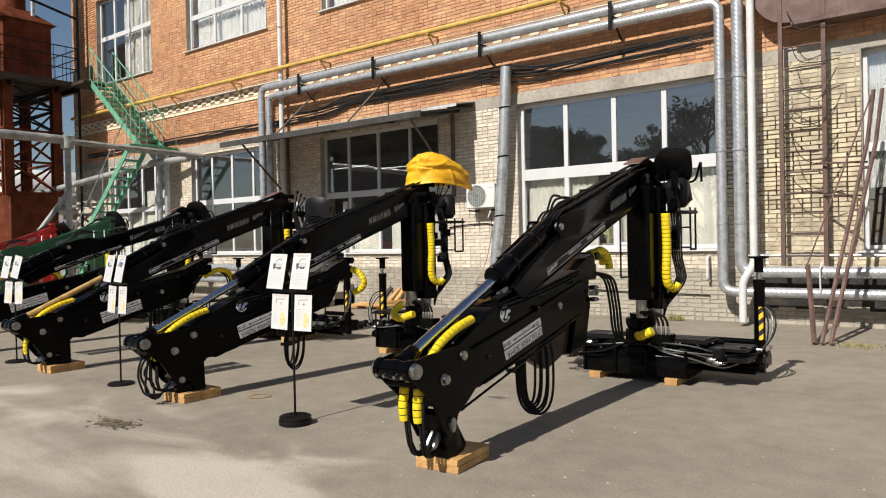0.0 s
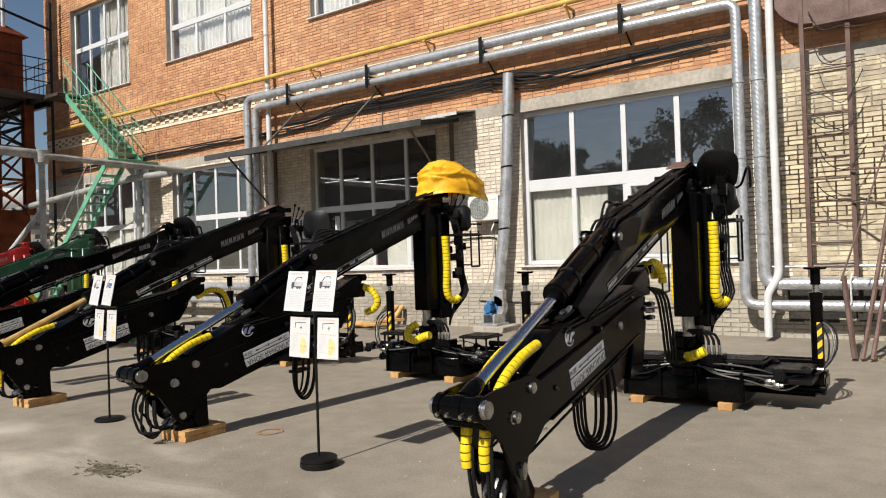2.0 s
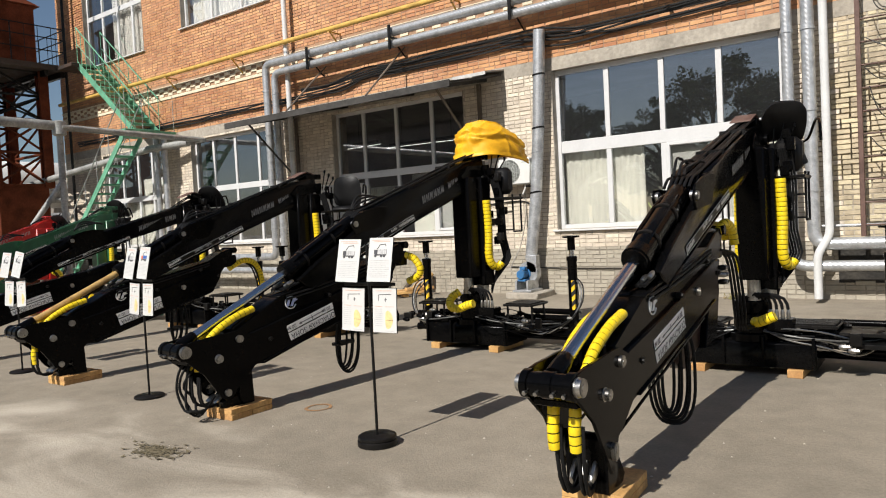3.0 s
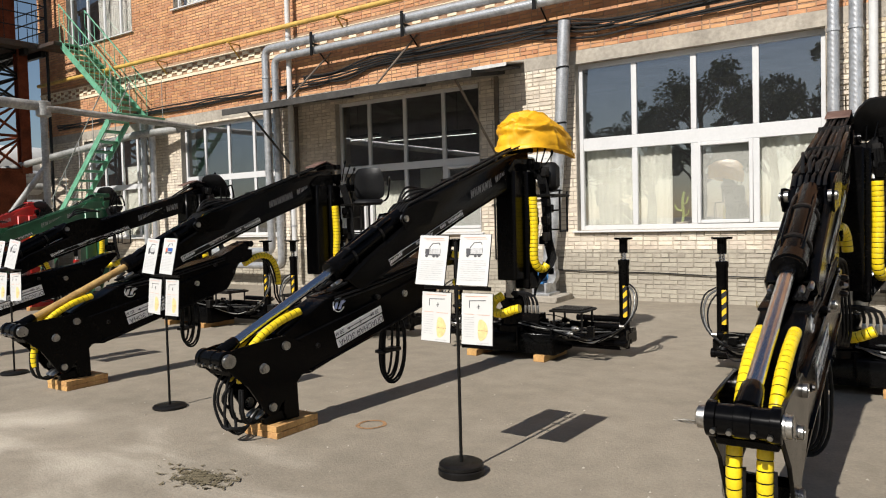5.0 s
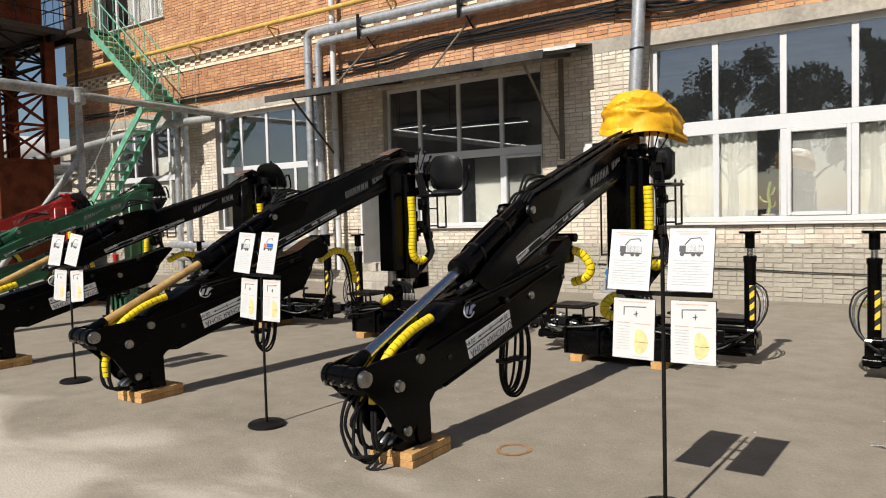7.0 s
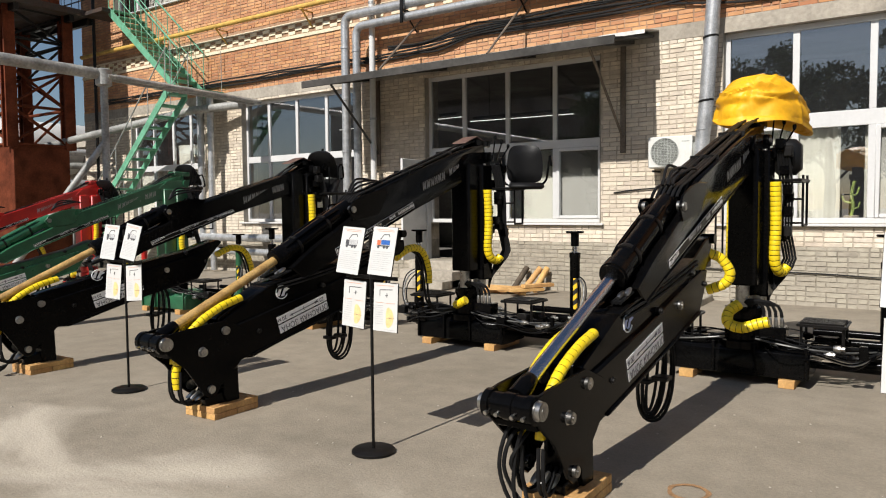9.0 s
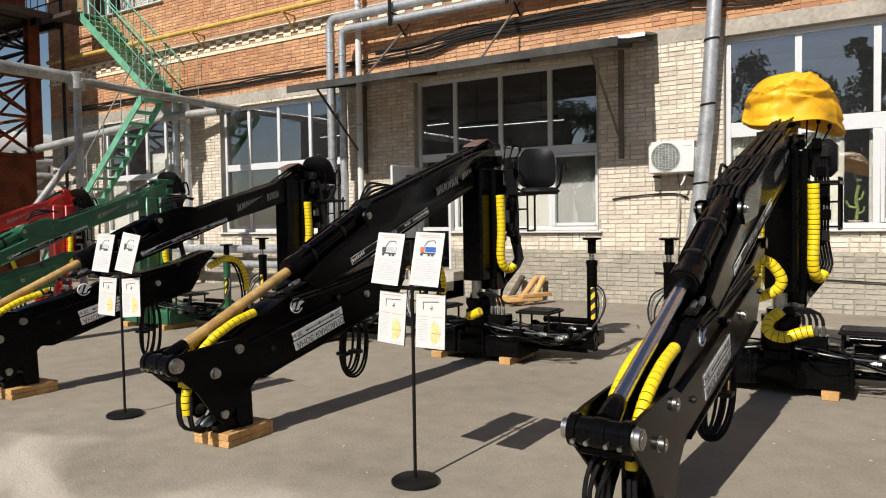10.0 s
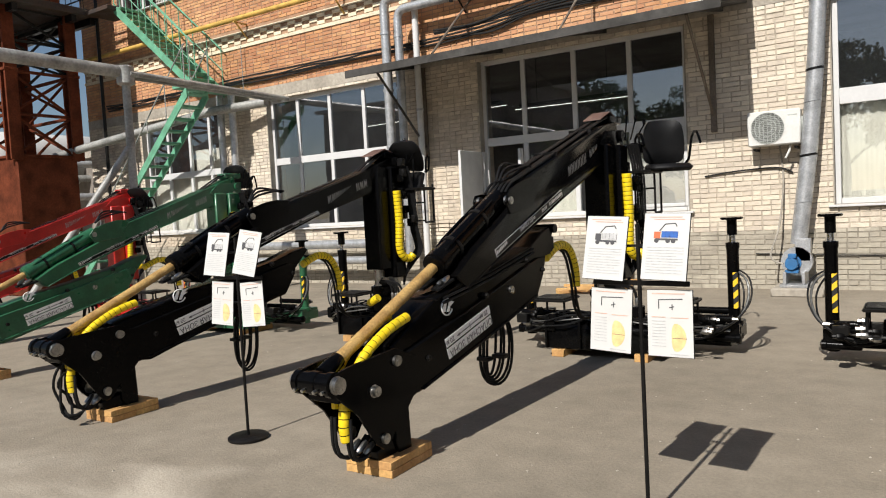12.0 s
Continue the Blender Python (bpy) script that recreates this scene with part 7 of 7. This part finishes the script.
bm = B()
pts = [(0.105 * math.cos(a) * (1 + 0.05 * math.sin(5 * a)), 0.115 * math.sin(a)) for a in np.linspace(0, 2 * math.pi, 41)[:-1]]
ring_in = [(0.082 * math.cos(a), 0.086 * math.sin(a)) for a in np.linspace(0, 2 * math.pi, 41)[:-1]]
a = [bm.verts.new((x, y, 0)) for x, y in pts]
b = [bm.verts.new((x, y, 0)) for x, y in ring_in]
for i in range(40):
    bm.faces.new((a[i], a[(i + 1) % 40], b[(i + 1) % 40], b[i]))
ob = structure("rust_ring_stain", bm, OCHRE, "round rusty ring stain on the asphalt", "stain")
ob.matrix_basis = pose(-5.48, 4.37, 0.004)


def scatter(name, x, y, r, n, material, label, category, seed, tall=0.03):
    rng = random.Random(seed)
    V, F = [], []
    for k in range(n):
        a, d = rng.uniform(0, 2 * math.pi), r * abs(rng.gauss(0, 0.42))
        px, py = x + d * math.cos(a) * 1.5, y + d * math.sin(a) * 0.8
        l, w = rng.uniform(0.02, 0.06), rng.uniform(0.004, 0.012)
        q = rng.uniform(0, math.pi)
        dx, dy = math.cos(q) * l, math.sin(q) * l
        nx, ny = -math.sin(q) * w, math.cos(q) * w
        z0, z1 = 0.003 + rng.uniform(0, 0.01), 0.005 + rng.uniform(0, tall)
        i = len(V)
        V += [(px - nx, py - ny, z0), (px + nx, py + ny, z0), (px + dx + nx * 0.3, py + dy + ny * 0.3, z1), (px + dx - nx * 0.3, py + dy - ny * 0.3, z1)]
        F.append((i, i + 1, i + 2, i + 3))
    me = bpy.data.meshes.new(name)
    me.from_pydata(V, [], F)
    me.materials.append(material)
    return tagged(new(name, me), label, category, kind="stuff")


scatter("trodden_weeds", -5.65, 3.05, 0.20, 380, OIL, "dark trodden weeds and dirt on the asphalt", "debris", 5, 0.006)
scatter("dry_weeds", -1.35, 10.05, 0.22, 500, DRY_WEED, "dry weeds at the foot of the steel stair", "weeds", 6, 0.07)
scatter("dry_weeds", -4.1, 11.55, 0.14, 350, DRY_WEED, "yellowing weeds at the wall foot", "weeds", 7, 0.10).location.z = 0.06

rng = random.Random(31)
V, F = [], []
for k in range(420):
    x, y, s = rng.uniform(-13, 1.5), 3.0 + abs(rng.gauss(0, 3.2)), rng.uniform(0.003, 0.011)
    if y > 11.5:
        continue
    i, q = len(V), rng.uniform(0, 3)
    V += [(x + s * math.cos(q + t) * rng.uniform(0.7, 1.2), y + s * math.sin(q + t), 0.001 + (0.07 * (y - 9) / 2.9 if y > 9 else 0)) for t in (0, 1.6, 3.1, 4.6)] + [(x, y, s * 0.8 + (0.07 * (y - 9) / 2.9 if y > 9 else 0))]
    F += [(i, i + 1, i + 4), (i + 1, i + 2, i + 4), (i + 2, i + 3, i + 4), (i + 3, i, i + 4)]
me = bpy.data.meshes.new("grit")
me.from_pydata(V, [], F)
me.materials.append(CONCRETE)
tagged(new("grit", me), "scattered small stones on the asphalt", "gravel", kind="stuff")
bm = B()
for k in range(7):
    a = Vector((rng.uniform(-0.18, -0.05), rng.uniform(-0.05, 0.05), 0.0))
    b = a + Vector((rng.uniform(0.15, 0.3), rng.uniform(-0.05, 0.02), 0.0))
    w = Vector((0, rng.uniform(0.003, 0.012), 0))
    bm.faces.new([bm.verts.new(v) for v in (a - w, b - w * 0.3, b + w * 0.3, a + w)])
ob = structure("scrape_marks", bm, CONCRETE_PALE, "pale scrape marks on the asphalt", "stain")
ob.matrix_basis = pose(SCRAPE[0], SCRAPE[1], 0.003)

ct = thing("potted_cactus", "green cactus in a pale pot on the inner sill", "plant", (-5.48, PANE + 0.2, 1.2))
bm = B()
lathe(bm, (0, 0, 0), (0, 0, 1), [(0, 0.07), (0.10, 0.10), (0.11, 0.09)], 14)
part("pot", bm, POT, ct)
bm = B()
tube(bm, [(0, 0, 0.1), (0.02, 0, 0.25), (0.0, 0, 0.40), (0.03, 0, 0.58)], 0.022, 8)
tube(bm, [(0.01, 0, 0.28), (-0.08, 0, 0.30), (-0.12, 0, 0.38)], 0.016, 8)
tube(bm, [(0.0, 0, 0.38), (0.06, 0, 0.40), (0.09, 0, 0.50)], 0.014, 8)
tube(bm, [(0.01, 0, 0.20), (0.08, 0, 0.22), (0.10, 0, 0.30)], 0.013, 8)
part("stem", bm, CACTUS, ct)

# ---- brickwork, last ----
rng = random.Random(12)
LOWH = [w[1:] for w in LOW] + [DOOR]
PIER = (-8.98, -7.12)
cream = bricks(X0, X1, 0.885, CREAM_TOP, LOWH, rng, ragged=0.004)
near = [b for b in cream if PIER[0] <= (b[0] + b[1]) / 2 <= PIER[1] and b[2] < 3.0]
keep = set(id(b) for b in near)
def brick_stuff(name, rows, material, parent, label):
    me = brick_mesh(name, rows, material)
    ob = new(name, me)
    ob.parent = parent
    return tagged(ob, label, kind="stuff")


OLD = -2.9
brick_stuff("bricks", [b for b in cream if id(b) not in keep and b[0] < OLD], BRICK_CREAM, wall_lower, "cream bricks in a rough bond")
brick_stuff("bricks", [b for b in cream if id(b) not in keep and b[0] >= OLD], BRICK_OLD, wall_lower, "sooty yellow bricks in a rough bond")
grey = bricks(X0, X1, 0.06, 0.885, LOWH, rng, L=0.25, H=0.060, J=0.010, ragged=0.008)
front = [b for b in grey if -8.6 <= (b[0] + b[1]) / 2 <= -2.2][:300]
keep_grey = set(id(b) for b in front)
brick_stuff("bricks", [b for b in grey if id(b) not in keep_grey], BRICK_GREY, wall_base, "grey painted bricks")
grey_shared = {}
for a, b, c, dd, p in front:
    key = round((b - a) * 100)
    if key not in grey_shared:
        grey_shared[key] = brick_mesh("brick", [(-key / 200, key / 200, -0.030, 0.030, 0.004)], BRICK_GREY, 0.0)
    ob = new("brick", grey_shared[key])
    ob.parent = wall_base
    ob.location = ((a + b) / 2, WALL + rng.uniform(-0.003, 0.003), (c + dd) / 2)
red_holes = [w[1:] for w in HIGH] + [(X0, -2.9, 5.07, 5.45)]
brick_stuff("bricks", bricks(X0, X1, BAND_TOP, 10.15, red_holes, rng), BRICK_RED, wall_upper, "orange bricks in running bond")
shared = {}
for a, b, c, dd, p in near[:300]:
    key = round((b - a) * 100)
    if key not in shared:
        w = key / 100
        shared[key] = brick_mesh("brick", [(-w / 2, w / 2, -0.030, 0.030, 0.004)], BRICK_CREAM, 0.0)
    ob = new("brick", shared[key])
    ob.parent = wall_lower
    ob.location = ((a + b) / 2, WALL + rng.uniform(-0.002, 0.002), (c + dd) / 2)
rest = near[300:]
if rest:
    brick_stuff("bricks", rest, BRICK_CREAM, wall_lower, "cream bricks in running bond")
